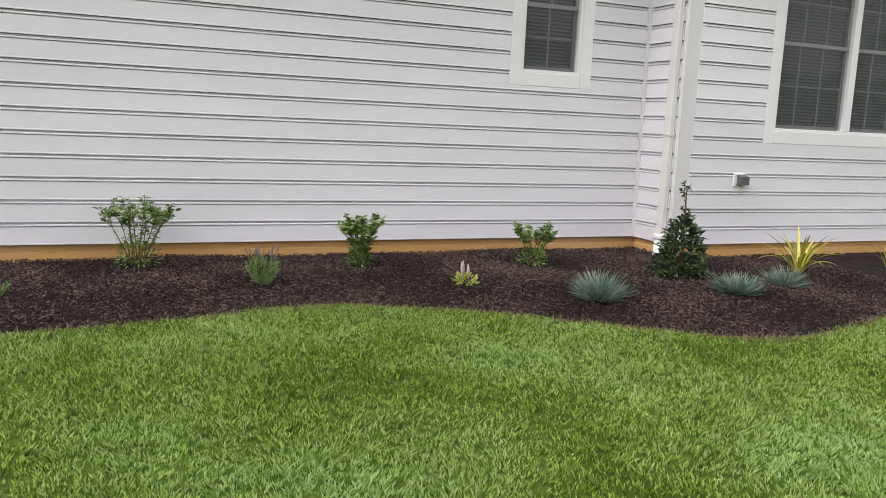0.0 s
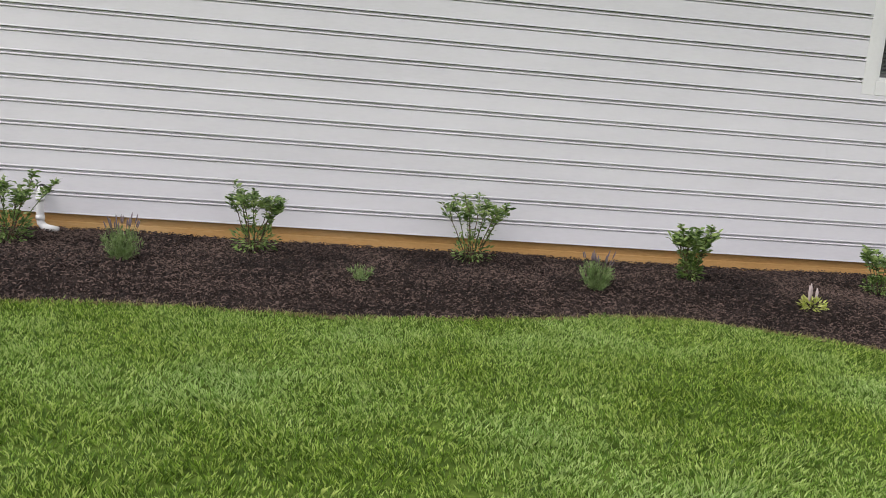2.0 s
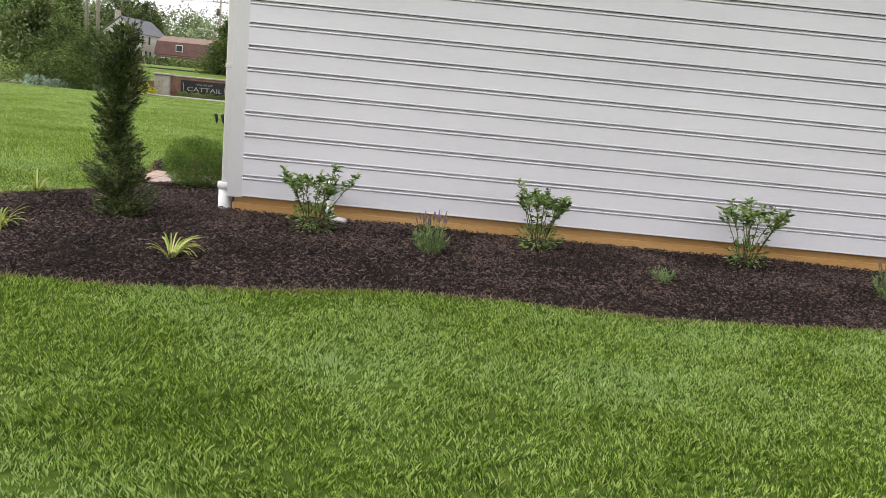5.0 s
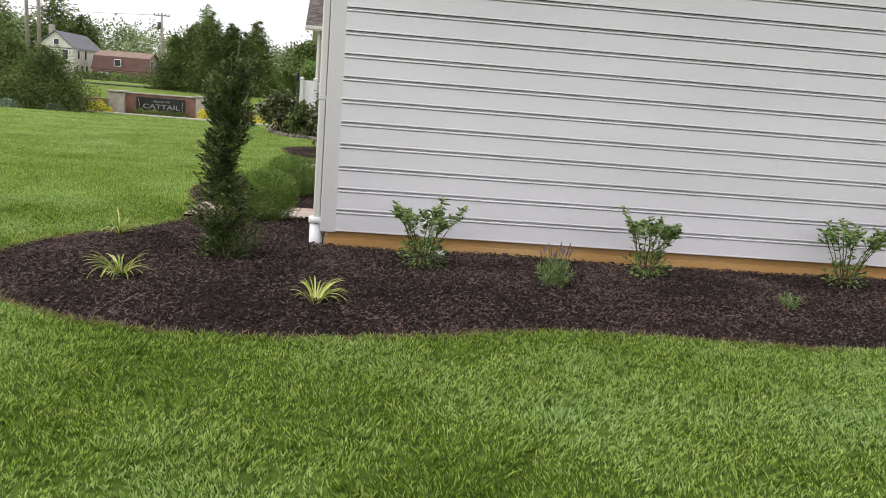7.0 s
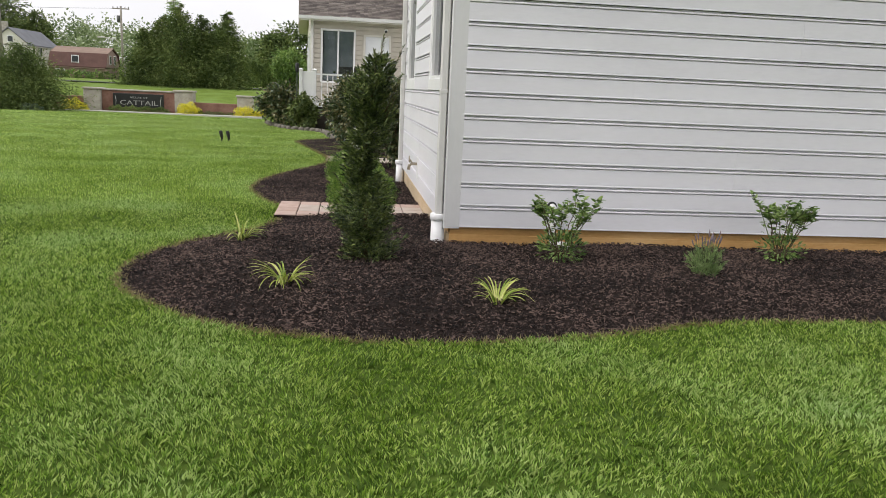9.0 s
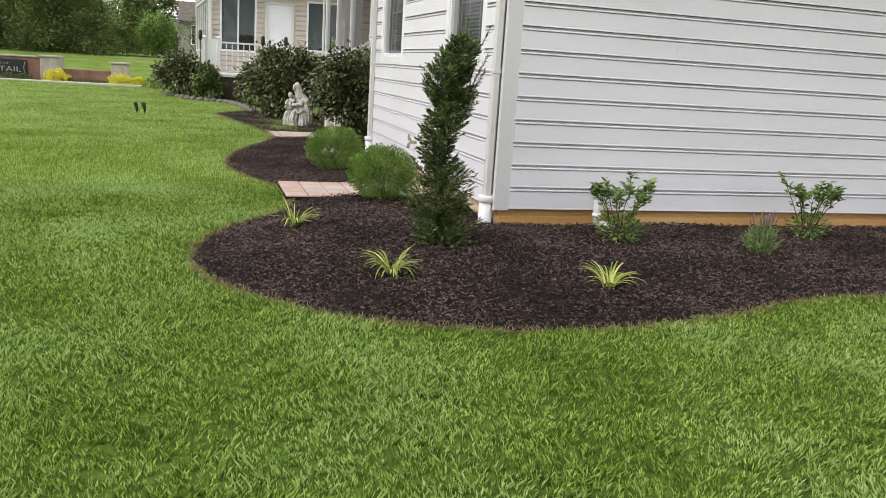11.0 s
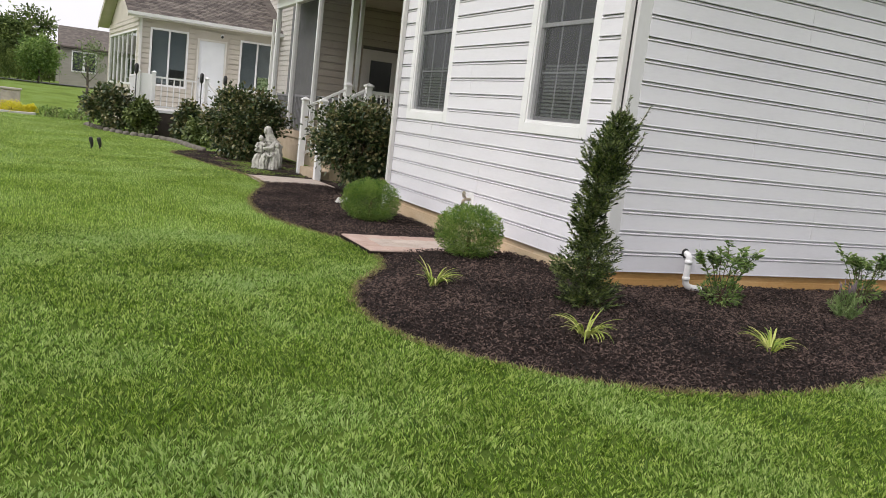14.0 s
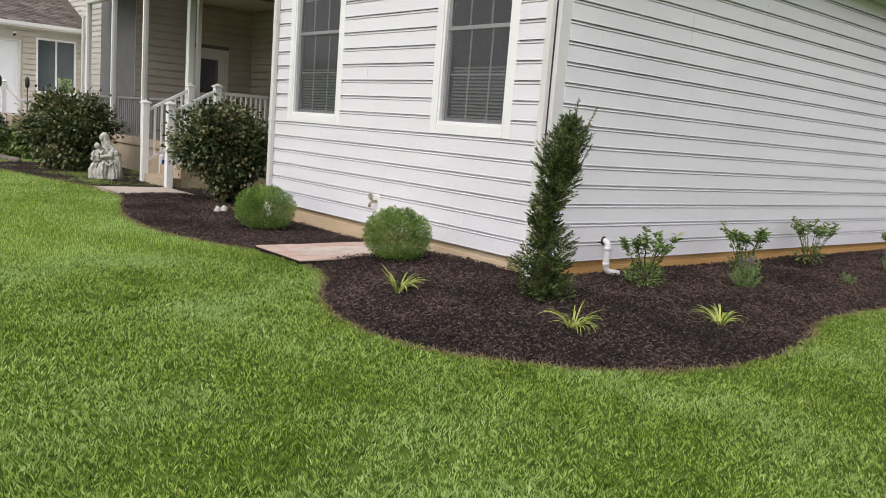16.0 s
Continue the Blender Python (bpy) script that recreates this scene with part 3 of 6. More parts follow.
def downspout(x, y, turn, label, drain=True, half=0.036):
    """A rectangular downspout into a round white drain adapter; built with its back to +y."""
    d = thing("downspout", (x, y, 0), label, "downspout", turn=turn)
    s = Shape()
    s.box(-half, -0.062, 0.24, half, -0.004, TOP, 0.008)
    s.box(-half * 0.45, -0.0645, 0.24, half * 0.45, -0.01, TOP, 0.002)
    part("pipe", s, M_SPOUT, d)
    for z in (1.2, 2.5):
        part("strap", Shape().box(-half - 0.004, -0.067, z, half + 0.004, 0.0, z + 0.03, 0.002), M_SPOUT, d)
    if drain:
        part("drain_adapter", Shape().tube([(0, -0.035, -0.2), (0, -0.035, 0.19)], 0.055, 20).tube([(0, -0.035, 0.19), (0, -0.035, 0.195), (0, -0.035, 0.24), (0, -0.035, 0.245)], [0.058, 0.066, 0.066, 0.06], 20), M_PVC, d, "white plastic drain pipe socket")
    return d


downspout(-0.028, 0.06, -90, "white aluminium downspout into a plastic drain pipe at the corner")
downspout(-0.028, 4.93, -90, "white aluminium downspout with a white drain socket by the porch")
downspout(9.142, -0.515, -90, "white aluminium downspout into a plastic drain pipe behind the small spruce", half=0.05)

# ---- plants: shared pieces ----


def unit(a):
    return a / np.maximum(np.linalg.norm(a, axis=1, keepdims=True), 1e-9)


def leaf_mesh(name, P, D, L, W, fold=0.15, droop=0.15):
    """Folded lance-shaped leaves: bases P, directions D, lengths L, widths W."""
    P, D = np.asarray(P, float), unit(np.asarray(D, float))
    n = len(P)
    L, W = np.broadcast_to(L, n)[:, None], np.broadcast_to(W, n)[:, None]
    S = unit(np.cross(D, rng.normal(0, 1, (n, 3)) * 0.6 + (0, 0, 1)))
    N = np.cross(S, D)
    V = np.stack([P, P + D * L * 0.42 + S * W * 0.5 + N * W * fold, P + D * L - N * L * droop, P + D * L * 0.42 - S * W * 0.5 + N * W * fold], 1)
    b = np.arange(n)[:, None] * 4
    return array_mesh(name, V, np.concatenate([b + (0, 1, 2), b + (0, 2, 3)], 1), 3)


def broad_leaf_mesh(name, P, D, L, W, droop=0.2):
    """Oval pointed leaves of four triangles with a drooping tip."""
    P, D = np.asarray(P, float), unit(np.asarray(D, float))
    n = len(P)
    L, W = np.broadcast_to(L, n)[:, None], np.broadcast_to(W, n)[:, None]
    S = unit(np.cross(D, rng.normal(0, 1, (n, 3)) * 0.5 + (0, 0, 1)))
    N = np.cross(S, D)
    V = np.stack([P, P + D * L * 0.30 + S * W * 0.46 + N * W * 0.12, P + D * L * 0.65 + S * W * 0.38 + N * (W * 0.08 - L * droop * 0.3), P + D * L - N * L * droop,
                  P + D * L * 0.65 - S * W * 0.38 + N * (W * 0.08 - L * droop * 0.3), P + D * L * 0.30 - S * W * 0.46 + N * W * 0.12], 1)
    b = np.arange(n)[:, None] * 6
    return array_mesh(name, V, np.concatenate([b + (0, 1, 5), b + (1, 2, 5), b + (2, 4, 5), b + (2, 3, 4)], 1), 3)


def ball_points(n, rx, ry, rz, inner=0.6):
    u = unit(rng.normal(0, 1, (n, 3)))
    r = (inner + (1 - inner) * rng.random((n, 1)) ** 0.6)
    return u * r * (rx, ry, rz), u


def blade_strip(shape, base, way, length, width, bend, n=5, rise=1.0):
    """One arching strap leaf with a shallow keel."""
    way = Vector(way).normalized()
    side = Vector((-way.y, way.x, 0))
    verts, faces = [], []
    for i in range(n + 1):
        s = i / n
        a = s * bend
        out = length * ((1 - math.cos(a)) / max(bend, 1e-3) + 0.18 * s)
        up = length * rise * math.sin(a) / max(bend, 1e-3)
        c = Vector(base) + way * out + Vector((0, 0, up))
        w = width * (0.6 + 0.8 * s) * (1 - s) ** 0.6 * 1.1 + 0.0008
        verts += [c - side * w * 0.5 + Vector((0, 0, w * 0.25)), c, c + side * w * 0.5 + Vector((0, 0, w * 0.25))]
    for i in range(n):
        o = i * 3
        faces += [(o, o + 1, o + 4, o + 3), (o + 1, o + 2, o + 5, o + 4)]
    return shape.add(verts, faces, True)


M_LEAF = mat("shrub_leaf", [(0.055, 0.11, 0.024), (0.15, 0.25, 0.055), (0.33, 0.43, 0.14)], rough=0.4, scale=9, fine=30, island=0.55, trans=0.3)
M_STEM = mat("brown_stem", [(0.07, 0.045, 0.025), (0.14, 0.09, 0.05)], rough=0.8, scale=20, fine=80)
M_GREENSTEM = mat("green_stem", [(0.07, 0.11, 0.03), (0.12, 0.17, 0.05)], rough=0.6, scale=20, fine=80)
M_LAV = mat("lavender_leaf", [(0.12, 0.20, 0.06), (0.22, 0.32, 0.11), (0.32, 0.42, 0.18)], rough=0.6, scale=12, fine=40, island=0.5, trans=0.25)
M_PURPLE = mat("purple_flower", [(0.13, 0.10, 0.11), (0.22, 0.17, 0.19)], rough=0.7, scale=20, fine=60, island=0.5)
M_PALEFLOWER = mat("faded_flower", [(0.34, 0.27, 0.27), (0.55, 0.46, 0.44)], rough=0.7, scale=20, fine=60, island=0.5)
M_FESCUE = mat("blue_fescue", [(0.17, 0.27, 0.22), (0.34, 0.46, 0.38), (0.58, 0.67, 0.56)], rough=0.55, scale=9, fine=30, island=0.5, trans=0.2)
M_DAY = mat("yellow_green_strap", [(0.15, 0.25, 0.03), (0.36, 0.43, 0.07), (0.66, 0.66, 0.25)], rough=0.45, scale=10, fine=40, rand=0.5, trans=0.3)
M_YUCCA = mat("golden_strap", [(0.22, 0.28, 0.03), (0.55, 0.50, 0.06), (0.72, 0.66, 0.22)], rough=0.45, scale=14, fine=40, rand=0.6, trans=0.25)
M_YEW = mat("dark_yew_needles", [(0.014, 0.027, 0.010), (0.070, 0.108, 0.028), (0.26, 0.31, 0.092)], rough=0.38, scale=16, fine=30, island=0.45, trans=0.15)
M_GLOBE = mat("bright_box_leaf", [(0.05, 0.12, 0.016), (0.15, 0.265, 0.038), (0.32, 0.43, 0.09)], rough=0.5, scale=7, fine=40, island=0.45, trans=0.2)
M_HOLLY = mat("glossy_dark_leaf", [(0.014, 0.034, 0.014), (0.038, 0.078, 0.024), (0.13, 0.18, 0.07)], rough=0.35, scale=8, fine=40, island=0.5, trans=0.12)
M_ROSE = mat("rose_leaf", [(0.028, 0.048, 0.019), (0.080, 0.118, 0.040), (0.25, 0.22, 0.10)], rough=0.36, scale=4, fine=20, island=0.6, trans=0.15)
M_OLIVE = mat("olive_leaf", [(0.055, 0.085, 0.022), (0.12, 0.165, 0.045), (0.22, 0.26, 0.08)], rough=0.5, scale=4, fine=20, island=0.5, trans=0.2)


def garden_shrub(x, y, h, w, stems, density, label, lowfill=0.5):
    """A young multi-stemmed shrub: bare thin canes fanning out, tufts of leaves at their tips, a leafy clump at the foot."""
    t = thing("shrub", (x, y, bz(x, y) - 0.01), label, "shrub", "young shrubs along the wall")
    P, D, Ls = [], [], []

    def leaf(p, d, size):
        P.append(p), D.append(d), Ls.append(size)
    for i in range(stems):
        a = 2 * math.pi * (i + rng.random() * 0.8) / stems
        sp = w * 0.46 * (0.2 + 0.8 * rng.random())
        hh = h * (0.68 + 0.30 * rng.random())
        pts = []
        for s in np.linspace(0, 1, 7):
            r = 0.03 + sp * (0.75 * s + 0.25 * s * s)
            pts.append((r * math.cos(a) + 0.006 * rng.normal(), r * math.sin(a) + 0.006 * rng.normal(), hh * s ** 0.93))
        part("stem", Shape().tube(pts, np.linspace(0.0048, 0.0022, 7), 5), M_STEM if i % 4 else M_GREENSTEM, t)
        pa = np.array(pts)
        way = np.array((math.cos(a), math.sin(a), 0))
        # pairs of leaves up the cane, small below and crowded at the tip
        for s in np.concatenate([0.34 + 0.46 * rng.random(int(density * 1.1)), 0.80 + 0.2 * rng.random(int(density * 1.3))]):
            k = min(int(s * 6), 5)
            p = pa[k] + (pa[k + 1] - pa[k]) * (s * 6 - k)
            b = rng.random() * 2 * math.pi
            for side in (0, math.pi):
                leaf(p + rng.normal(0, 0.008, 3), (math.cos(b + side), math.sin(b + side), 0.1 + 0.7 * rng.random()), (0.024 + 0.026 * s) * (0.7 + 0.6 * rng.random()))
        # one or two side twigs near the top
        for q in range(3):
            b = a + rng.normal() * 1.3
            foot, tip = pa[4], pa[4] + np.array((math.cos(b) * 0.09, math.sin(b) * 0.09, 0.07 + 0.05 * rng.random()))
            part("stem", Shape().tube([foot, tip], [0.0022, 0.0014], 4), M_GREENSTEM, t)
            for _ in range(9):
                leaf(foot + (tip - foot) * (0.4 + 0.6 * rng.random()), (rng.normal(), rng.normal(), 0.4 + 0.4 * rng.random()), 0.036 + 0.022 * rng.random())
    nlow = int(420 * lowfill)
    Q, U = ball_points(nlow, w * 0.27, w * 0.27, h * 0.20, 0.25)
    for q, u in zip(Q + (0, 0, h * 0.20), U):
        leaf(q, u + (0, 0, 0.5), 0.026 + 0.024 * rng.random())
    Ls = np.array(Ls)
    part("foliage", broad_leaf_mesh("shrub_foliage", P, D, Ls, Ls * 0.46), M_LEAF, t, kind="stuff")
    return t


garden_shrub(7.52, -0.82, 0.43, 0.48, 9, 10, "young green shrub with thin canes in the mulch", 0.7)
garden_shrub(5.97, -0.70, 0.47, 0.36, 12, 14, "small bushy green shrub in the mulch", 1.0)
garden_shrub(4.27, -0.40, 0.60, 0.60, 11, 9, "leggy green shrub with bare lower canes", 0.55)
garden_shrub(2.57, -0.52, 0.56, 0.66, 11, 10, "spreading green shrub with tufts of leaves", 0.7)
garden_shrub(0.80, -0.58, 0.55, 0.68, 11, 10, "leafy green shrub beside the white pipe", 1.1)


def lavender(x, y, h, w, n, spikes, label, flower=M_PURPLE):
    t = thing("lavender", (x, y, bz(x, y) - 0.01), label, "lavender", "low perennials in the mulch")
    k = 46 if spikes else 18
    sa, sr = rng.random(k) * 2 * np.pi, w * 0.5 * np.sqrt(rng.random(k))
    tips = np.stack([sr * np.cos(sa), sr * np.sin(sa), h * (0.5 + 0.25 * rng.random(k)) * (1 - 0.35 * (sr / (w * 0.5)) ** 2)], 1)
    feet = tips * (0.35, 0.35, 0.0)
    j = rng.integers(0, k, n)
    q = rng.random((n, 1))
    P = feet[j] + (tips - feet)[j] * q
    D = unit((tips - feet)[j]) * 0.9 + rng.normal(0, 0.45, (n, 3))
    part("foliage", leaf_mesh("lavender_foliage", P, D, 0.028 + 0.022 * rng.random(n), 0.006, 0.1, 0.1), M_LAV, t, kind="stuff")
    for i in range(spikes):
        b = rng.random() * 6.28
        q = w * 0.4 * math.sqrt(rng.random())
        foot = Vector((q * 0.5 * math.cos(b), q * 0.5 * math.sin(b), h * 0.3))
        tip = Vector((q * math.cos(b) * 1.1, q * math.sin(b) * 1.1, h * (0.8 + 0.2 * rng.random())))
        stem = part("flower_stalk", Shape().tube([foot, tip], 0.0016, 4), M_GREENSTEM, t)
        mid = foot.lerp(tip, 0.72)
        part("flower_spike", Shape().tube([mid, mid.lerp(tip, 0.3), mid.lerp(tip, 0.75), tip], [0.002, 0.0052, 0.0045, 0.001], 5), flower, stem, "dull purple flower spike")
    return t


lavender(5.11, -1.02, 0.31, 0.30, 1300, 22, "green lavender tuft with purple flower spikes")
lavender(1.73, -1.04, 0.34, 0.30, 1300, 20, "grey-green lavender tuft with purple flower spikes")
lavender(3.38, -1.25, 0.17, 0.18, 260, 0, "tiny green perennial seedling in the mulch")
t_ = thing("perennial", (6.62, -1.38, bz(6.62, -1.38) - 0.005), "tiny pale-green perennial with faded flower spikes", "perennial", "low perennials in the mulch")
Q, U = ball_points(120, 0.085, 0.085, 0.05, 0.3)
part("foliage", leaf_mesh("perennial_foliage", Q + (0, 0, 0.04), U + (0, 0, 0.8), 0.045, 0.018), M_DAY, t_, kind="stuff")
for dx, dy, hh in ((-0.03, 0, 0.19), (-0.01, 0.02, 0.2), (0.02, 0, 0.17)):
    part("flower_spike", Shape().tube([(dx, dy, 0.05), (dx, dy, 0.1), (dx * 1.1, dy, 0.14), (dx * 1.2 - 0.005, dy, hh)], [0.003, 0.009, 0.011, 0.003], 6), M_PALEFLOWER, t_, "faded pinkish flower spike")


def fescue(x, y, r, h, n):
    t = thing("blue_fescue", (x, y, bz(x, y) - 0.01), "blue-grey tuft of fine fescue grass in the mulch", "ornamental grass", "fescue tufts in the mulch")
    a = rng.random(n) * 2 * np.pi
    tilt = rng.random(n) ** 0.7 * 1.35
    D = np.stack([np.cos(a) * np.sin(tilt), np.sin(a) * np.sin(tilt), np.cos(tilt) + 0.12], 1)
    P = D * (0.03, 0.03, 0.0) + rng.normal(0, 0.02, (n, 3)) * (1, 1, 0.1)
    L = (r * np.sin(tilt) + h * np.cos(tilt)) * (0.5 + 0.75 * rng.random(n))
    part("blades", leaf_mesh("fescue_blades", P, D, L, 0.0028, 0.1, 0.12), M_FESCUE, t, kind="stuff")


fescue(7.42, -2.05, 0.165, 0.17, 750)
fescue(8.55, -2.22, 0.165, 0.13, 650)
fescue(9.25, -2.02, 0.16, 0.12, 650)


def strap_plant(name, x, y, n, length, width, material, label, category, group="", flop=0.0):
    t = thing(name, (x, y, bz(x, y) - 0.01), label, category, group)
    lean = rng.random() * 6.28
    for i in range(n):
        a = 2.399 * i + rng.random() * 1.2
        if flop and rng.random() < 0.45:
            a = lean + rng.normal() * 0.6
        s = Shape()
        bend_ = 0.55 + flop * 0.5 + 2.0 * rng.random() ** 0.8 * (0.35 + 0.65 * i / n) + flop * 0.5 * rng.random()
        blade_strip(s, (0.03 * math.cos(a), 0.03 * math.sin(a), 0), (math.cos(a), math.sin(a), 0), length * (0.55 + 0.6 * rng.random()), width * (0.75 + 0.5 * rng.random()), bend_, 8)
        part("leaf", s, material, t)
    return t


strap_plant("daylily", 0.10, -1.78, 46, 0.215, 0.013, M_DAY, "yellow-green variegated daylily tuft in the mulch", "daylily", "daylilies round the corner", 0.9)
strap_plant("daylily", -1.17, -1.45, 48, 0.225, 0.013, M_DAY, "yellow-green variegated daylily tuft in the mulch", "daylily", "daylilies round the corner", 0.9)
strap_plant("daylily", -1.60, -0.08, 40, 0.22, 0.013, M_DAY, "yellow-green variegated daylily tuft in the mulch", "daylily", "daylilies round the corner", 0.6)
strap_plant("yucca", 9.87, -1.56, 30, 0.46, 0.03, M_YUCCA, "golden striped yucca with stiff pointed leaves", "yucca")
strap_plant("yucca", 11.3, -1.35, 16, 0.34, 0.02, M_YUCCA, "golden striped yucca with stiff pointed leaves", "yucca")


def evergreen(name, x, y, h, radius, n, length, width, material, label, category, core=0.72, droop=0.2, up=0.6, group=""):
    """A clipped or columnar evergreen; radius(z, angle) gives its outline."""
    z0 = bz(x, y) - 0.02
    t = thing(name, (x, y, z0), label, category, group)
    part("trunk", Shape().tube([(0, 0, 0), (0.005, 0, h * 0.5), (0, 0, h * 0.92)], [0.022, 0.014, 0.004], 7), M_STEM, t)
    z = rng.random(n) * h
    a = rng.random(n) * 2 * np.pi
    R = radius(z, a)
    keep = (rng.random(n) < (R / R.max()) ** 0.8 + 0.12) & (R > 0.004)
    z, a, R = z[keep], a[keep], R[keep]
    q = core + (1 - core) * rng.random(len(z)) ** 0.5
    P = np.stack([R * q * np.cos(a), R * q * np.sin(a), z + 0.02], 1)
    D = np.stack([np.cos(a), np.sin(a), np.full(len(a), up)], 1) + rng.normal(0, 0.55, (len(a), 3))
    part("foliage", leaf_mesh(name + "_foliage", P, D, length * (0.7 + 0.6 * rng.random(len(a))), width, 0.2, droop), material, t, kind="stuff")
    return t


def yew_axis(z):
    # the clipped stem bends aside at the waist and leans a little above it
    return np.interp(z, [0, 0.3, 0.65, 1.0, 1.25, 1.55], [-0.02, -0.01, -0.07, -0.015, 0.0, 0.03]), np.interp(z, [0, 0.4, 0.65, 1.0, 1.25, 1.55], [0.0, 0.0, -0.015, -0.05, -0.08, -0.08])


def yew_outline(z, a):
    base = np.interp(z, [0, 0.1, 0.3, 0.42, 0.52, 0.66, 0.80, 0.95, 1.12, 1.25, 1.36, 1.45], [0.20, 0.225, 0.215, 0.165, 0.115, 0.095, 0.115, 0.165, 0.165, 0.12, 0.06, 0.01])
    spiral = 0.5 + 0.5 * np.cos(a - 2 * np.pi * 2.4 * z + 1.0)
    return base * (0.62 + 0.52 * spiral) * (1 + 0.13 * np.sin(5 * a + 24 * z) * np.sin(19 * z + 2 * a))


yew_at = (-0.64, -0.69)
yew = thing("yew", (*yew_at, bz(*yew_at) - 0.02), "dark green spiral-clipped columnar yew in the mulch", "yew")
part("trunk", Shape().tube([(*yew_axis(z), z) for z in np.linspace(0, 1.4, 9)], np.linspace(0.026, 0.005, 9), 7), M_STEM, yew)


def yew_sprig(foot, tip, m):
    """Flat two-ranked needles along one twig."""
    d = (tip - foot).normalized()
    side = d.cross(Vector((rng.normal() * 0.5, rng.normal() * 0.5, 1.0))).normalized()
    q = np.linspace(0.12, 1.0, m)[:, None]
    hand = np.where(np.arange(m) % 2, 1.0, -1.0)[:, None]
    P = np.array(foot) + np.array(tip - foot) * q
    return P, np.array(d) * (0.55 + 0.6 * q) + np.array(side) * hand * (1.05 - 0.5 * q) + rng.normal(0, 0.22, (m, 3))


P, D, L = [], [], []
for i in range(900):
    z = 1.40 * rng.random()
    a = rng.random() * 2 * math.pi
    R = float(yew_outline(np.array([z]), np.array([a]))[0])
    if rng.random() > (R / 0.2) + 0.2:
        continue
    ax, ay = yew_axis(z)
    inner = 0.25 + 0.40 * rng.random()
    up = 0.35 + 0.55 * rng.random() + 0.5 * (z > 0.9)
    foot = Vector((ax + R * inner * math.cos(a), ay + R * inner * math.sin(a), z))
    d = Vector((math.cos(a + rng.normal() * 0.4), math.sin(a + rng.normal() * 0.4), up)).normalized()
    tip = foot + d * (R * (1.02 - inner) + 0.03 + 0.035 * rng.random())
    p, dd = yew_sprig(foot, tip, 20)
    if i % 8 == 0:
        sprig = part("sprig", Shape().tube([foot, tip], [0.003, 0.001], 4), M_GREENSTEM, yew)
        part("needles", leaf_mesh("yew_sprig_needles", p, dd, 0.036, 0.0105), M_YEW, sprig, kind="stuff")
    else:
        P.append(p), D.append(dd), L.append(np.full(len(p), 0.030 + 0.012 * rng.random()))
# inner growth that closes the view through the column
z, a = 1.32 * rng.random(7000), rng.random(7000) * 2 * np.pi
R = yew_outline(z, a) * 0.55 * np.sqrt(rng.random(7000))
P.append(np.stack([yew_axis(z)[0] + R * np.cos(a), yew_axis(z)[1] + R * np.sin(a), z + 0.01], 1))
D.append(rng.normal(0, 1, (7000, 3))), L.append(np.full(7000, 0.03))
L = np.concatenate(L)
part("foliage", leaf_mesh("yew_foliage", np.concatenate(P), np.concatenate(D), L, L * 0.30, 0.1, 0.1), M_YEW, yew, kind="stuff")
# long unclipped leaders at the top and one stray shoot
for x0, y0, z0, x1, y1, z1 in ((0.02, -0.08, 1.22, 0.06, -0.10, 1.56), (0.05, -0.09, 1.15, 0.19, -0.17, 1.50), (0.0, -0.08, 1.2, 0.0, -0.08, 1.47), (0.08, -0.1, 1.05, 0.19, -0.16, 1.32), (-0.08, -0.06, 0.95, -0.17, -0.02, 1.17),
                               (0.08, -0.12, 1.0, 0.17, -0.17, 1.22), (-0.15, -0.02, 0.5, -0.25, 0.0, 0.62), (-0.02, -0.07, 1.1, -0.10, -0.05, 1.33)):
    foot, tip = Vector((x0, y0, z0)), Vector((x1, y1, z1))
    sprig = part("leader", Shape().tube([foot, tip], [0.004, 0.0012], 5), M_STEM, yew)
    p, dd = yew_sprig(foot, tip, 60)
    part("needles", leaf_mesh("yew_leader_needles", p, dd + rng.normal(0, 0.35, dd.shape), 0.030, 0.0075), M_YEW, sprig, kind="stuff")


def spruce_outline(z, a):
    s = z / 0.86
    return np.interp(s, [0, 0.1, 0.3, 0.48, 0.55, 0.62, 0.8, 1.0], [0.15, 0.185, 0.155, 0.095, 0.045, 0.0, 0.0, 0.0]) * (1 + 0.42 * np.sin(7 * a + 40 * z) * np.sin(29 * z))


spruce = evergreen("spruce", 8.58, -1.50, 0.86, spruce_outline, 2300, 0.066, 0.026, M_HOLLY, "small dark spruce with a sparse leader in the mulch", "spruce", core=0.4)
for a, z, l in ((0.4, 0.42, 0.17), (2.9, 0.42, 0.13), (0.2, 0.56, 0.05), (3.4, 0.60, 0.05), (1.2, 0.70, 0.04), (5.0, 0.52, 0.07), (3.0, 0.74, 0.05), (0.3, 0.77, 0.05), (2.0, 0.80, 0.04), (4.4, 0.50, 0.07)):
    foot, tip = Vector((0, 0, z)), Vector((l * math.cos(a), l * math.sin(a), z + l * 0.7))
    sprig = part("sprig", Shape().tube([foot, tip], [0.004, 0.0015], 5), M_STEM, spruce)
    m = 10
    s = rng.random(m)[:, None]
    part("needles", leaf_mesh("spruce_sprig_needles", np.array(foot) + (np.array(tip) - np.array(foot)) * s, rng.normal(0, 0.7, (m, 3)) + np.array((tip - foot).normalized()) * 0.8, 0.045, 0.016), M_HOLLY, sprig, kind="stuff")


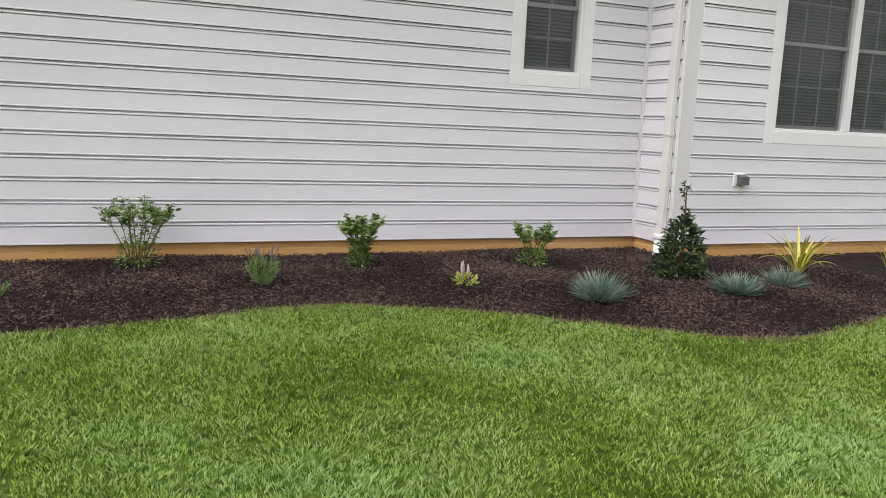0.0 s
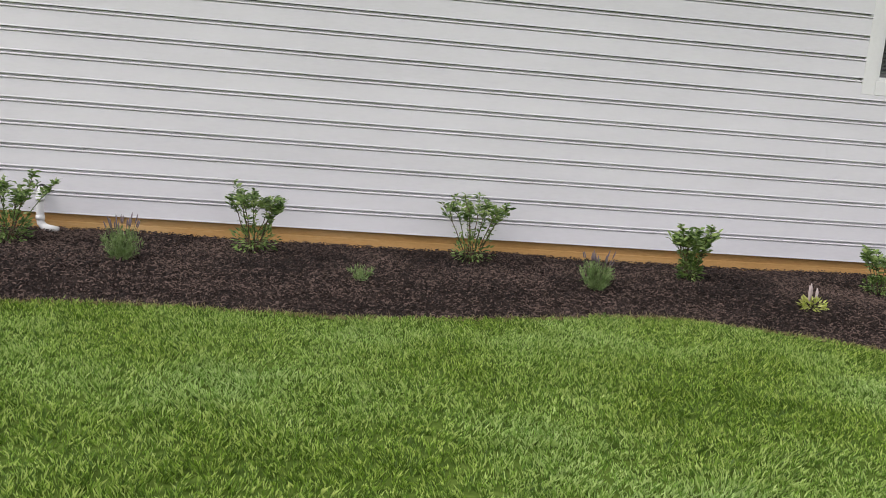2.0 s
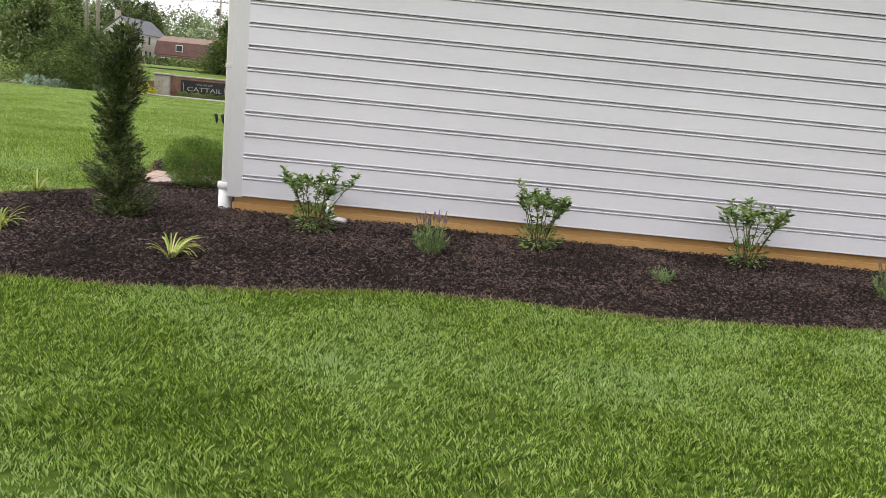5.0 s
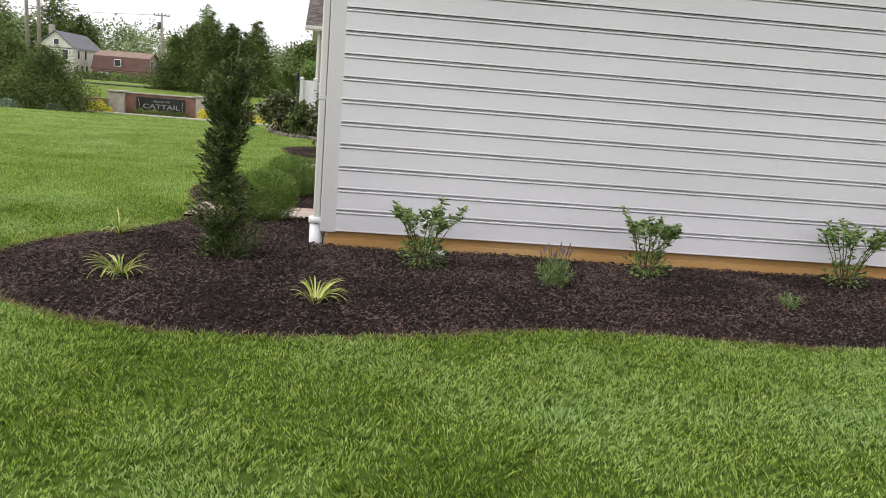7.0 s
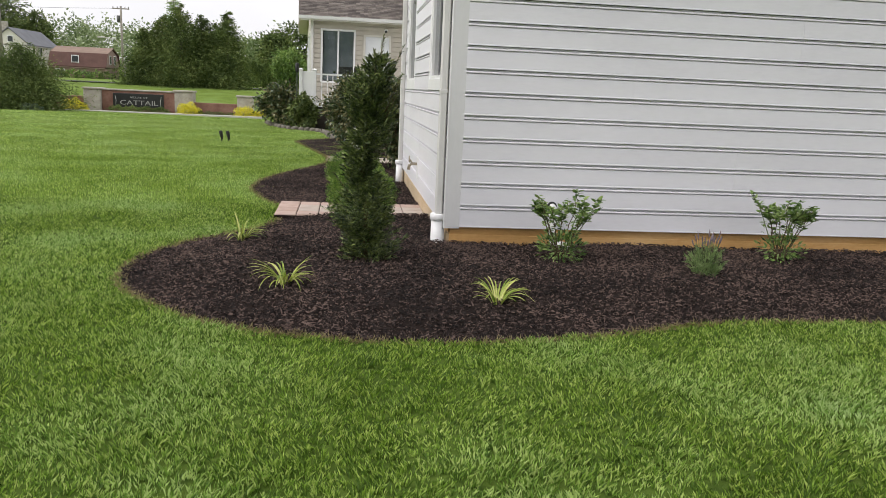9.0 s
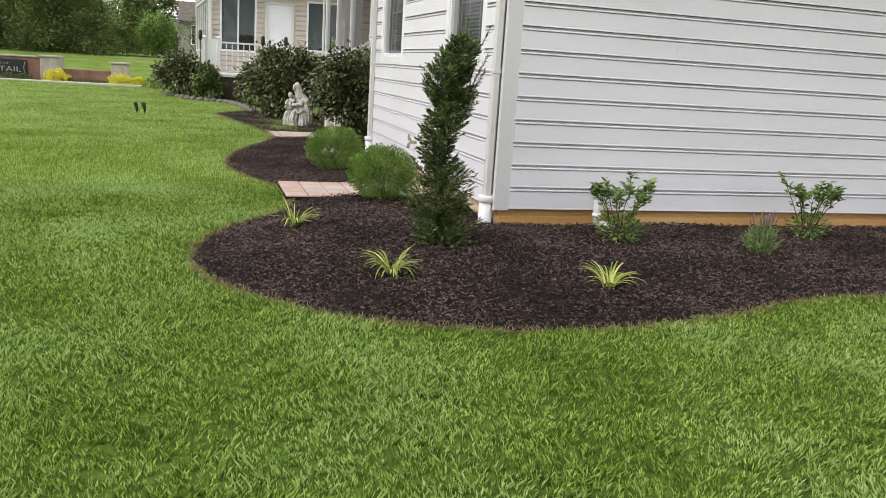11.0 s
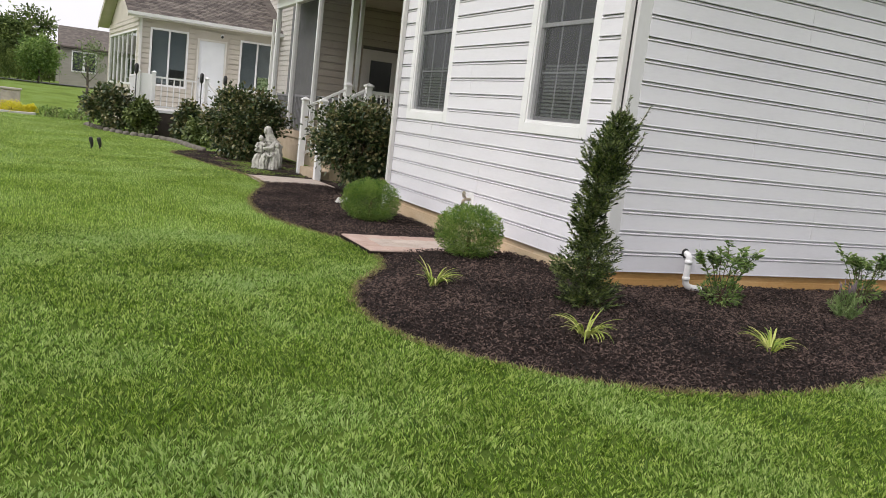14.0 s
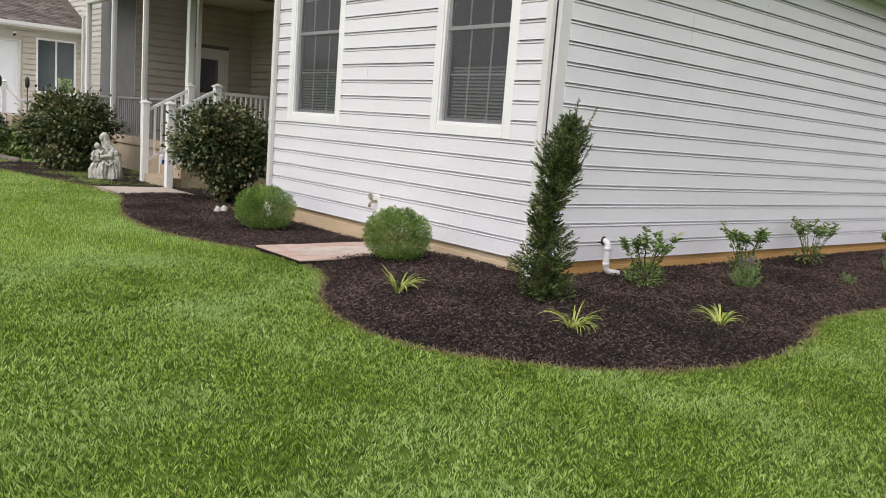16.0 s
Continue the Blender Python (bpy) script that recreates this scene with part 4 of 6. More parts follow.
def globe(x, y, rx, h, label):
    z0 = bz(x, y) - 0.03
    t = thing("globe_shrub", (x, y, z0), label, "shrub", "clipped globe shrubs")
    part("trunk", Shape().tube([(0, 0, 0), (0, 0, h * 0.5)], [0.03, 0.015], 7), M_STEM, t)
    n = 15000
    u = unit(rng.normal(0, 1, (n, 3)))
    lump = 1 + 0.05 * np.sin(9 * u[:, 0] + 3) * np.sin(8 * u[:, 1]) + 0.035 * np.sin(23 * u[:, 2] + 17 * u[:, 0])
    r = (0.35 + 0.65 * rng.random(n) ** 0.5) * lump
    c = h * 0.5
    P = u * r[:, None] * (rx, rx, c) + (0, 0, c)
    P[:, 2] = np.maximum(P[:, 2], 0.015 + 0.03 * rng.random(n))
    D = u + (0, 0, 0.5) + rng.normal(0, 0.5, (n, 3))
    part("foliage", leaf_mesh("globe_foliage", P, D, 0.024 * (0.7 + 0.6 * rng.random(n)), 0.0085), M_GLOBE, t, kind="stuff")


globe(-0.66, 1.22, 0.325, 0.52, "round clipped bright-green shrub beside the paving")
globe(-0.70, 3.80, 0.36, 0.54, "round clipped bright-green shrub near the rose bush")


def bush(name, x, y, z0, rx, ry, h, n, size, material, label, category, canes=9, low=0.25, group="", spread=0.0, c=34):
    """A rounded, uneven bush on bare canes."""
    t = thing(name, (x, y, z0), label, category, group)
    for i in range(canes):
        a = 2 * math.pi * i / canes + rng.random() * 0.5
        part("cane", Shape().tube([(0.05 * math.cos(a), 0.05 * math.sin(a), 0), (rx * 0.35 * math.cos(a), ry * 0.35 * math.sin(a), h * 0.35), (rx * 0.7 * math.cos(a), ry * 0.7 * math.sin(a), h * 0.8)], [0.012, 0.009, 0.004], 5), M_STEM, t)
    C = unit(rng.normal(0, 1, (c, 3))) * (0.55 + 0.35 * rng.random((c, 1)))
    k = rng.integers(0, c, n)
    u = C[k] + rng.normal(0, 0.17, (n, 3))
    u[:, :2] *= 1 + spread * np.clip(u[:, 2:3], -1, 0.7)
    P = u * (rx, ry, h * (1 - low) * 0.5) + (0, 0, h * (1 + low) * 0.5)
    P[:, 2] = np.maximum(P[:, 2], 0.04)
    D = u + rng.normal(0, 0.6, (n, 3)) + (0, 0, 0.15)
    part("foliage", broad_leaf_mesh(name + "_foliage", P, D, size * (0.7 + 0.6 * rng.random(n)), size * 0.68, 0.3), material, t, kind="stuff")
    return t


bush("rose_bush", 0.12, 6.75, -0.12, 0.68, 0.68, 1.50, 15000, 0.066, M_ROSE, "dark-leaved rose bush with reddish new growth", "rose bush", low=0.07, canes=34, spread=0.38, c=60)
bush("rose_bush", -0.45, 12.6, -0.14, 0.80, 0.75, 1.48, 14000, 0.082, M_ROSE, "wide dark-leaved rose bush behind the statue", "rose bush", low=0.05, canes=16, spread=0.15, c=46)

# ---- paving, pipe, tap, vent ----


def paving(name, x0, x1, y0, y1, z, nx, ny, label, border=True):
    t = tagged(part(name, Shape().box(x0, y0, z - 0.1, x1, y1, z - 0.012), M_MULCH), label, "paving", kind="structure")
    wx, wy = (x1 - x0) / nx, (y1 - y0) / ny
    me = {}
    for i in range(nx):
        for j in range(ny):
            edge = border and (i == 0 or j in (0, ny - 1))
            if edge not in me:
                me[edge] = Shape().box(0.004, 0.004, -0.04, wx - 0.004, wy - 0.004, 0.0, 0.006).mesh("paver")
                me[edge].materials.append(M_PAVER if edge else M_PAVER_G)
            part("paver", me[edge], None, t, at=(x0 + i * wx, y0 + j * wy, z + 0.004 * rng.random()))
    return t


paving("path_1", -1.50, 0.0, 1.56, 2.46, -0.030, 7, 4, "short strip of reddish and grey concrete pavers")
paving("path_2", -1.16, 0.12, 7.75, 8.9, -0.075, 6, 4, "short strip of pale pavers before the porch steps", False)

pipe = thing("drain_pipe", (0.85, 0, 0), "white plastic drain pipe elbowed out of the wall", "pipe")
bend = [(0, -0.02, 0.335), (0, -0.05, 0.335), (0.003, -0.072, 0.326), (0.004, -0.082, 0.305), (0.004, -0.084, 0.28), (0.004, -0.084, 0.11), (0.008, -0.086, 0.075), (0.03, -0.09, 0.05), (0.06, -0.1, 0.04), (0.15, -0.13, 0.03)]
part("elbow_pipe", Shape().tube(bend, 0.029, 14), M_PVC, pipe)
for z in (0.25, 0.10):
    part("collar", Shape().tube([(0.004, -0.084, z), (0.004, -0.084, z + 0.035)], 0.034, 14), M_PVC, pipe)
part("wall_boot", Shape().tube([(0, 0.0, 0.335), (0, -0.03, 0.335), (0, -0.045, 0.335)], [0.046, 0.044, 0.034], 14), M_DARK, pipe, "black rubber wall boot")

tap = thing("hose_tap", (0, 2.47, 0.40), "metal garden hose tap on a white wall plate", "tap")
M_BRASS = mat("dull_brass", [(0.30, 0.26, 0.20), (0.42, 0.37, 0.28)], rough=0.45, scale=20, fine=80, metal=0.7)
part("wall_plate", Shape().box(-0.04, -0.06, -0.14, 0.0, 0.06, 0.10, 0.006), M_TRIM, tap)
part("spout", Shape().tube([(-0.04, 0, 0.02), (-0.10, 0, 0.02), (-0.125, 0, 0.0), (-0.13, 0, -0.045)], [0.016, 0.016, 0.017, 0.018], 10), M_BRASS, tap)
part("valve_stem", Shape().tube([(-0.085, 0, 0.02), (-0.12, 0, 0.065)], 0.009, 8), M_BRASS, tap)
hw = Shape()
for k in range(8):
    a = 2 * math.pi * k / 8
    b = 2 * math.pi * (k + 1) / 8
    hw.tube([(-0.125, 0.034 * math.cos(a), 0.07 + 0.034 * math.sin(a)), (-0.125, 0.034 * math.cos(b), 0.07 + 0.034 * math.sin(b))], 0.006, 5)
hw.box(-0.129, -0.03, 0.065, -0.121, 0.03, 0.075).box(-0.129, -0.005, 0.04, -0.121, 0.005, 0.1)
part("hand_wheel", hw, M_BRASS, tap)

vent = thing("dryer_vent", (9.93, -0.6, 0.8), "small white louvred wall vent with a grey hood", "vent")
part("flange", Shape().box(-0.075, -0.04, -0.065, 0.075, -0.005, 0.065, 0.006), M_TRIM, vent)
M_GREYHOOD = mat("grey_hood", [(0.07, 0.07, 0.068), (0.11, 0.11, 0.108)], rough=0.6, scale=20, fine=60)
part("hood", Shape().prism([(-0.04, 0.05), (-0.10, 0.03), (-0.10, -0.05), (-0.04, -0.05)], "x", -0.035, 0.072), M_GREYHOOD, vent, "grey plastic hood")

# ---- lawn blades and mulch chips ----


def scatter(x0, x1, y0, y1, per):
    n = int((x1 - x0) * (y1 - y0) * per)
    return rng.uniform(x0, x1, n), rng.uniform(y0, y1, n)


def on_lawn(x, y, keep_edge=0.03):
    """Which of the points lie on the lawn, outside bed and house."""
    near_edge = (x > -3.2) & (y > -3.4) & (y < 14.5)
    ok = np.ones(len(x), bool)
    xi, yi = x[near_edge], y[near_edge]
    ok[near_edge] = ~(in_bed(xi, yi) & (edge_distance(xi, yi) > keep_edge * rng.random(len(xi))))
    return ok & ~((x > -0.05) & (y > -0.6))


def grass_tufts(zones):
    """Blades in small tufts. Zones: x and y from and to, tufts to the square metre, blades to a tuft, height, width."""
    parts_ = []
    for x0, x1, y0, y1, per, blades, h, w in zones:
        tx, ty = scatter(x0, x1, y0, y1, per)
        ok = on_lawn(tx, ty)
        tx, ty = tx[ok], ty[ok]
        m = len(tx)
        # neighbouring tufts lean and grow alike
        lean = 2.5 * np.sin(5.1 * tx + 2.3 * np.sin(3.7 * ty)) + 2.5 * np.cos(6.7 * ty + 2 * np.sin(4.3 * tx))
        tall = h * (0.65 + 0.5 * rng.random(m)) * (1 + 0.22 * np.sin(6.1 * tx + 2 * np.sin(4 * ty)) * np.sin(5.3 * ty + 1.5 * np.sin(3 * tx)))
        k = np.repeat(np.arange(m), blades)
        n = len(k)
        a = rng.random(n) * 2 * np.pi
        hh = tall[k] * (0.6 + 0.5 * rng.random(n))
        out = hh * (0.10 + 0.65 * rng.random(n))
        way = np.stack([np.cos(a) * out + np.cos(lean)[k] * hh * 0.20, np.sin(a) * out + np.sin(lean)[k] * hh * 0.20, np.zeros(n)], 1)
        x, y = tx[k] + np.cos(a) * 0.010 * rng.random(n), ty[k] + np.sin(a) * 0.010 * rng.random(n)
        f = rng.random(n) * 2 * np.pi
        ww = w * (0.7 + 0.6 * rng.random(n)) * 0.5
        side = np.stack([np.cos(f) * ww, np.sin(f) * ww, np.zeros(n)], 1)
        base = np.stack([x, y, ground_z(x, y) - 0.003], 1)
        up = np.stack([np.zeros(n), np.zeros(n), hh], 1)
        mid = base + way * 0.28 + up * 0.55
        parts_.append(np.stack([base, mid + side, base + way + up * 0.97, mid - side], 1))
    V = np.concatenate(parts_)
    b = np.arange(len(V))[:, None] * 4
    return V, np.concatenate([b + (0, 1, 2), b + (0, 2, 3)], 1)


def grass_spikes(zones):
    """Single-triangle blades for the lawn further off."""
    xs, ys, hs, ws = [], [], [], []
    for x0, x1, y0, y1, per, h, w in zones:
        x, y = scatter(x0, x1, y0, y1, per)
        ok = on_lawn(x, y)
        x, y = x[ok], y[ok]
        xs.append(x), ys.append(y), hs.append(np.full(len(x), h)), ws.append(np.full(len(x), w))
    x, y, h, w = map(np.concatenate, (xs, ys, hs, ws))
    n = len(x)
    a, f = rng.random(n) * 2 * np.pi, rng.random(n) * 2 * np.pi
    h = h * (0.6 + 0.6 * rng.random(n))
    out = h * 0.5 * rng.random(n)
    z = ground_z(x, y) - 0.004
    base = np.stack([x, y, z], 1)
    side = np.stack([np.cos(f) * w * 0.5, np.sin(f) * w * 0.5, np.zeros(n)], 1)
    V = np.stack([base - side, base + side, base + np.stack([np.cos(a) * out, np.sin(a) * out, h], 1)], 1)
    return V, np.arange(n)[:, None] * 3 + (0, 1, 2)


V, T = grass_tufts([(5.2, 7.6, -5.5, -4.9, 2100, 5, 0.036, 0.0062), (-5.4, 10.2, -4.9, -1.4, 2100, 5, 0.036, 0.0062), (-5.4, -1.3, -1.4, 2.5, 1600, 5, 0.036, 0.0080)])
grass = part("grass", array_mesh("grass", V, T, 3), M_BLADE)
tagged(grass, "short dense green lawn grass with paler tufts", "grass", kind="stuff")
V, T = grass_spikes([(-8.5, -1.0, 2.4, 8.0, 3600, 0.034, 0.008), (-10, -5.4, -4.9, 2.4, 1000, 0.036, 0.014), (-13, -0.9, 8, 16, 900, 0.03, 0.012), (-18, -0.5, 16, 36, 160, 0.03, 0.02), (-10, 12, -9, -4.9, 900, 0.036, 0.014), (10.2, 14, -4.9, -2.4, 2200, 0.036, 0.010)])
tagged(part("grass", array_mesh("grass_far", V, T, 3), M_BLADE), "short mown lawn grass further from the house", "grass", kind="stuff")

# dry trimmed fringe along the bed
n = 15000
k = rng.integers(0, len(EDGE_LINE) - 1, n)
s = rng.random((n, 1))
E0 = EDGE_LINE[k] * (1 - s) + EDGE_LINE[k + 1] * s + rng.normal(0, 0.018, (n, 2))
P = np.concatenate([E0, np.full((n, 1), -0.088)], 1)
D = np.concatenate([rng.normal(0, 0.9, (n, 2)), 0.35 + 0.6 * rng.random((n, 1))], 1)
tagged(part("dry_grass", leaf_mesh("dry_fringe", P, D, 0.03 + 0.03 * rng.random(n), 0.004, 0.05, 0.2), M_STRAW), "straw-coloured trimmed grass fringe along the bed", "dry grass", kind="stuff")


def chips(n_try, x0, x1, y0, y1):
    x, y = rng.uniform(x0, x1, n_try), rng.uniform(y0, y1, n_try)
    ok = in_bed(x, y) & ~paved(x, y)
    x, y = x[ok], y[ok]
    d = edge_distance(x, y)
    n = len(x)
    L = (0.007 + 0.017 * rng.random(n) ** 1.6)[:, None]
    W = (0.0028 + 0.004 * rng.random(n))[:, None]
    H = (0.003 + 0.006 * rng.random(n))[:, None]
    a = rng.random(n) * 2 * np.pi
    tilt = rng.normal(0, 0.42, n)
    D = np.stack([np.cos(a) * np.cos(tilt), np.sin(a) * np.cos(tilt), np.sin(tilt)], 1)
    S = np.stack([-np.sin(a), np.cos(a), rng.normal(0, 0.35, n)], 1)
    C = np.stack([x, y, bed_z(x, y, d) + 0.004 + 0.020 * rng.random(n) ** 1.5], 1)
    U = np.cross(D, S)
    V = np.stack([C - D * L - S * W * 0.6, C - D * L * 0.7 + S * W, C + D * L, C + D * L * 0.3 + U * H - S * W * 0.3, C - D * L * 0.6 + U * H * 0.8], 1)
    b = np.arange(n)[:, None] * 5
    return V, np.concatenate([b + (0, 3, 4), b + (0, 2, 3), b + (2, 1, 3), b + (1, 4, 3)], 1)


V1, T1 = chips(165000, -2.4, 10.5, -3.1, 0.0)
V2, T2 = chips(42000, -2.1, 0.0, 0.0, 8.0)
V3, T3 = chips(12000, -2.0, 0.8, 8.0, 14.0)
T2, T3 = T2 + len(V1) * 5, T3 + (len(V1) + len(V2)) * 5
tagged(part("mulch", array_mesh("mulch", np.concatenate([V1, V2, V3]), np.concatenate([T1, T2, T3]), 3), M_CHIP), "dark brown shredded bark mulch chips", "mulch", kind="stuff")

# ---- screened porch and its steps ----
M_STUCCO = mat("tan_skirt_panel", [(0.36, 0.28, 0.20), (0.46, 0.37, 0.27)], rough=0.85, scale=4, fine=50, bump=0.002)
M_STONE = mat("grey_cast_stone", [(0.27, 0.26, 0.235), (0.46, 0.45, 0.41), (0.64, 0.63, 0.58)], rough=0.9, scale=14, fine=70, bump=0.006)
M_PALESTONE = mat("pale_stone", [(0.40, 0.39, 0.36), (0.56, 0.55, 0.52)], rough=0.8, scale=20, fine=80, bump=0.004)
M_EDGE = mat("edging_stone", [(0.10, 0.09, 0.075), (0.20, 0.18, 0.15)], rough=0.9, scale=9, fine=50)
M_BLACK = mat("black_plastic", [(0.012, 0.012, 0.013), (0.03, 0.03, 0.032)], rough=0.5, scale=20, fine=60)
M_BROWN = mat("dark_brown_skirt", [(0.035, 0.026, 0.022), (0.065, 0.05, 0.042)], rough=0.8, scale=6, fine=50)
M_DOOR = mat("white_door", [(0.70, 0.72, 0.74), (0.78, 0.80, 0.82)], rough=0.4, scale=3, fine=40)
M_GREYRAIL = mat("grey_rail", [(0.26, 0.26, 0.27), (0.34, 0.34, 0.35)], rough=0.5, scale=8, fine=50)
FLOOR = 0.60
PX, PY0, PY1 = 0.92, 10.12, 16.3

tagged(part("porch_floor", Shape().box(PX + 0.03, PY0 + 0.03, FLOOR - 0.14, 4.6, PY1, FLOOR).box(1.0, 8.85, FLOOR - 0.14, 3.4, PY0 + 0.03, FLOOR - 0.003), M_STUCCO), "tan floor of the screened porch and its landing", "floor", kind="structure")
tagged(part("porch_skirt", Shape().box(PX + 0.02, PY0, -0.3, PX + 0.10, PY1, FLOOR - 0.14).box(PX + 0.1, PY0, -0.3, 3.4, PY0 + 0.08, FLOOR - 0.14).box(1.0, 8.85, -0.3, 3.4, 8.93, FLOOR - 0.14), M_STUCCO), "tan panelled skirt under the porch", "skirt", kind="structure")
tagged(part("trim_porch_base", Shape().box(PX - 0.02, PY0 - 0.02, FLOOR - 0.14, PX + 0.03, PY1, FLOOR + 0.02), M_STUCCO), "tan trim board along the porch floor", "trim", kind="structure")
porch = thing("porch_screens", (0, 0, 0), "dark insect screens in slim white porch posts", "porch screen", kind="structure")
for y, w in ((PY0, 0.07), (12.45, 0.03), (14.4, 0.03), (PY1 - 0.06, 0.05)):
    part("post", Shape().box(PX - 0.02, y - w, FLOOR, PX + 0.09, y + w, 3.62, 0.005), M_TRIM, porch)
for x, w in ((1.12, 0.035), (3.3, 0.05)):
    part("post", Shape().box(x - w, PY0 - 0.03, FLOOR, x + w, PY0 + 0.06, 3.62, 0.005), M_TRIM, porch)
part("beam", Shape().box(PX - 0.03, PY0 - 0.06, 3.62, PX + 0.12, PY1, 3.88, 0.006), M_TRIM, porch)
part("beam", Shape().box(PX + 0.12, PY0 - 0.06, 3.62, 3.4, PY0 + 0.09, 3.88, 0.006), M_TRIM, porch)
for a, b in ((PY0 + 0.07, 12.42), (12.48, 14.37), (14.43, PY1 - 0.11)):
    part("screen", pane_sheet(PX + 0.03, a, b, FLOOR + 0.02, 3.62, "y"), M_SCREEN, porch)
    part("rail", Shape().box(PX + 0.12, a, 1.42, PX + 0.17, b, 1.47, 0.004), M_GREYRAIL, porch)
    k = a + 0.1
    while k < b - 0.05:
        part("baluster", Shape().box(PX + 0.13, k, FLOOR + 0.02, PX + 0.16, k + 0.03, 1.42), M_GREYRAIL, porch)
        k += 0.13
part("screen", pane_sheet(PY0 + 0.01, 1.155, 3.25, FLOOR + 0.02, 3.62, "x"), M_SCREEN, porch)
tagged(part("ceiling_porch", Shape().box(0.7, PY0 - 0.25, 3.88, 4.7, PY1 + 0.3, 3.94), M_SIDING_TAN), "tan boarded porch ceiling", "ceiling", kind="structure")
pw = wall_body("wall_porch_back", "porch back wall clad in tan vinyl siding", 1.6, 4.6, 14.9, "x", 0.2, FLOOR, 3.88, [(2.95, 3.85, FLOOR, 2.75)], M_ROOM)
siding(pw, 1.6, 4.6, 14.9, "x", -1, [(2.85, 3.95, FLOOR, 2.85)], M_SIDING_TAN, base=FLOOR + 0.01, top=3.88)
ps = wall_body("wall_porch_side", "porch side wall clad in tan vinyl siding", 5.06, 15.1, 4.6, "y", 0.2, -0.3, 3.88, [], M_ROOM)
siding(ps, 5.1, 14.9, 4.6, "y", -1, [], M_SIDING_TAN, base=FLOOR + 0.01, top=3.88)
# added backing that keeps the sky from showing through the door pane
tagged(part("wall_porch_room", Shape().box(1.6, 17.3, FLOOR - 0.2, 4.8, 17.4, 3.88).box(1.6, 15.1, FLOOR - 0.2, 1.7, 17.3, 3.88).box(4.7, 15.1, FLOOR - 0.2, 4.8, 17.3, 3.88), M_ROOM), "added dark plain walls that hide the sky behind the porch door", "wall", kind="structure")
pd = thing("door_1", (3.4, 14.9, FLOOR), "white glazed house door inside the porch", "door", kind="structure")
for x0, x1, z0, z1 in ((-0.55, -0.42, 0, 2.24), (0.42, 0.55, 0, 2.24), (-0.42, 0.42, 2.12, 2.24)):
    part("door_frame", Shape().box(x0, -0.03, z0, x1, 0.06, z1, 0.004), M_TRIM, pd)
for x0, x1, z0, z1 in ((-0.42, -0.30, 0, 2.12), (0.30, 0.42, 0, 2.12), (-0.30, 0.30, 0, 0.3), (-0.30, 0.30, 1.98, 2.12), (-0.30, 0.30, 1.05, 1.15)):
    part("door_rail", Shape().box(x0, 0.0, z0, x1, 0.04, z1, 0.004), M_TRIM, pd)
part("pane", pane_sheet(0.02, -0.30, 0.30, 0.3, 1.98, "x"), M_GLASS, pd)
part("handle", Shape().tube([(0.36, 0.0, 1.0), (0.36, -0.05, 1.0), (0.28, -0.055, 1.0)], 0.012, 8), M_BRASS, pd)
proof = thing("roof_porch", (0, 0, 0), "porch roof with white fascia and gutter", "roof", kind="structure")
part("fascia", Shape().box(0.66, PY0 - 0.3, 3.86, 0.70, PY1 + 0.3, 4.08, 0.004).box(0.70, PY0 - 0.3, 3.86, 3.5, PY0 - 0.26, 4.08, 0.004), M_TRIM, proof)
part("gutter", Shape().prism([(0.56, 3.96), (0.54, 4.06), (0.66, 4.06), (0.66, 3.95)], "y", PY0 - 0.3, PY1 + 0.35), M_TRIM, proof)
part("roof_slope", Shape().add([(0.6, PY0 - 0.3, 4.09), (0.6, PY1 + 0.3, 4.09), (5.2, PY1 + 0.3, 6.06), (5.2, PY0 - 0.3, 6.06)], [(0, 1, 2, 3)]).box(0.7, PY0 - 0.26, 3.94, 5.0, PY1 + 0.2, 4.06), M_SHINGLE, proof)
downspout(PX - 0.02, PY1 + 0.08, -90, "white aluminium downspout at the end of the porch", drain=False)

steps = thing("porch_steps", (0, 0, 0), "tan concrete steps up to the porch landing", "steps", kind="structure")
for k in range(3):
    part("step", Shape().box(0.10 + 0.28 * k, 8.97, -0.3, 0.38 + 0.28 * k if k < 2 else 1.0, 9.97, -0.10 + 0.175 * (k + 1), 0.008), M_STUCCO, steps)


def newel(x, y, z0, z1, parent, w=0.058):
    p = part("newel_post", Shape().box(x - w, y - w, z0, x + w, y + w, z1, 0.004), M_TRIM, parent)
    part("post_cap", Shape().box(x - w - 0.022, y - w - 0.022, z1, x + w + 0.022, y + w + 0.022, z1 + 0.03, 0.006).add(
        [(x - w - 0.01, y - w - 0.01, z1 + 0.03), (x + w + 0.01, y - w - 0.01, z1 + 0.03), (x + w + 0.01, y + w + 0.01, z1 + 0.03), (x - w - 0.01, y + w + 0.01, z1 + 0.03), (x, y, z1 + 0.075)],
        [(0, 1, 4), (1, 2, 4), (2, 3, 4), (3, 0, 4), (3, 2, 1, 0)]), M_TRIM, p)


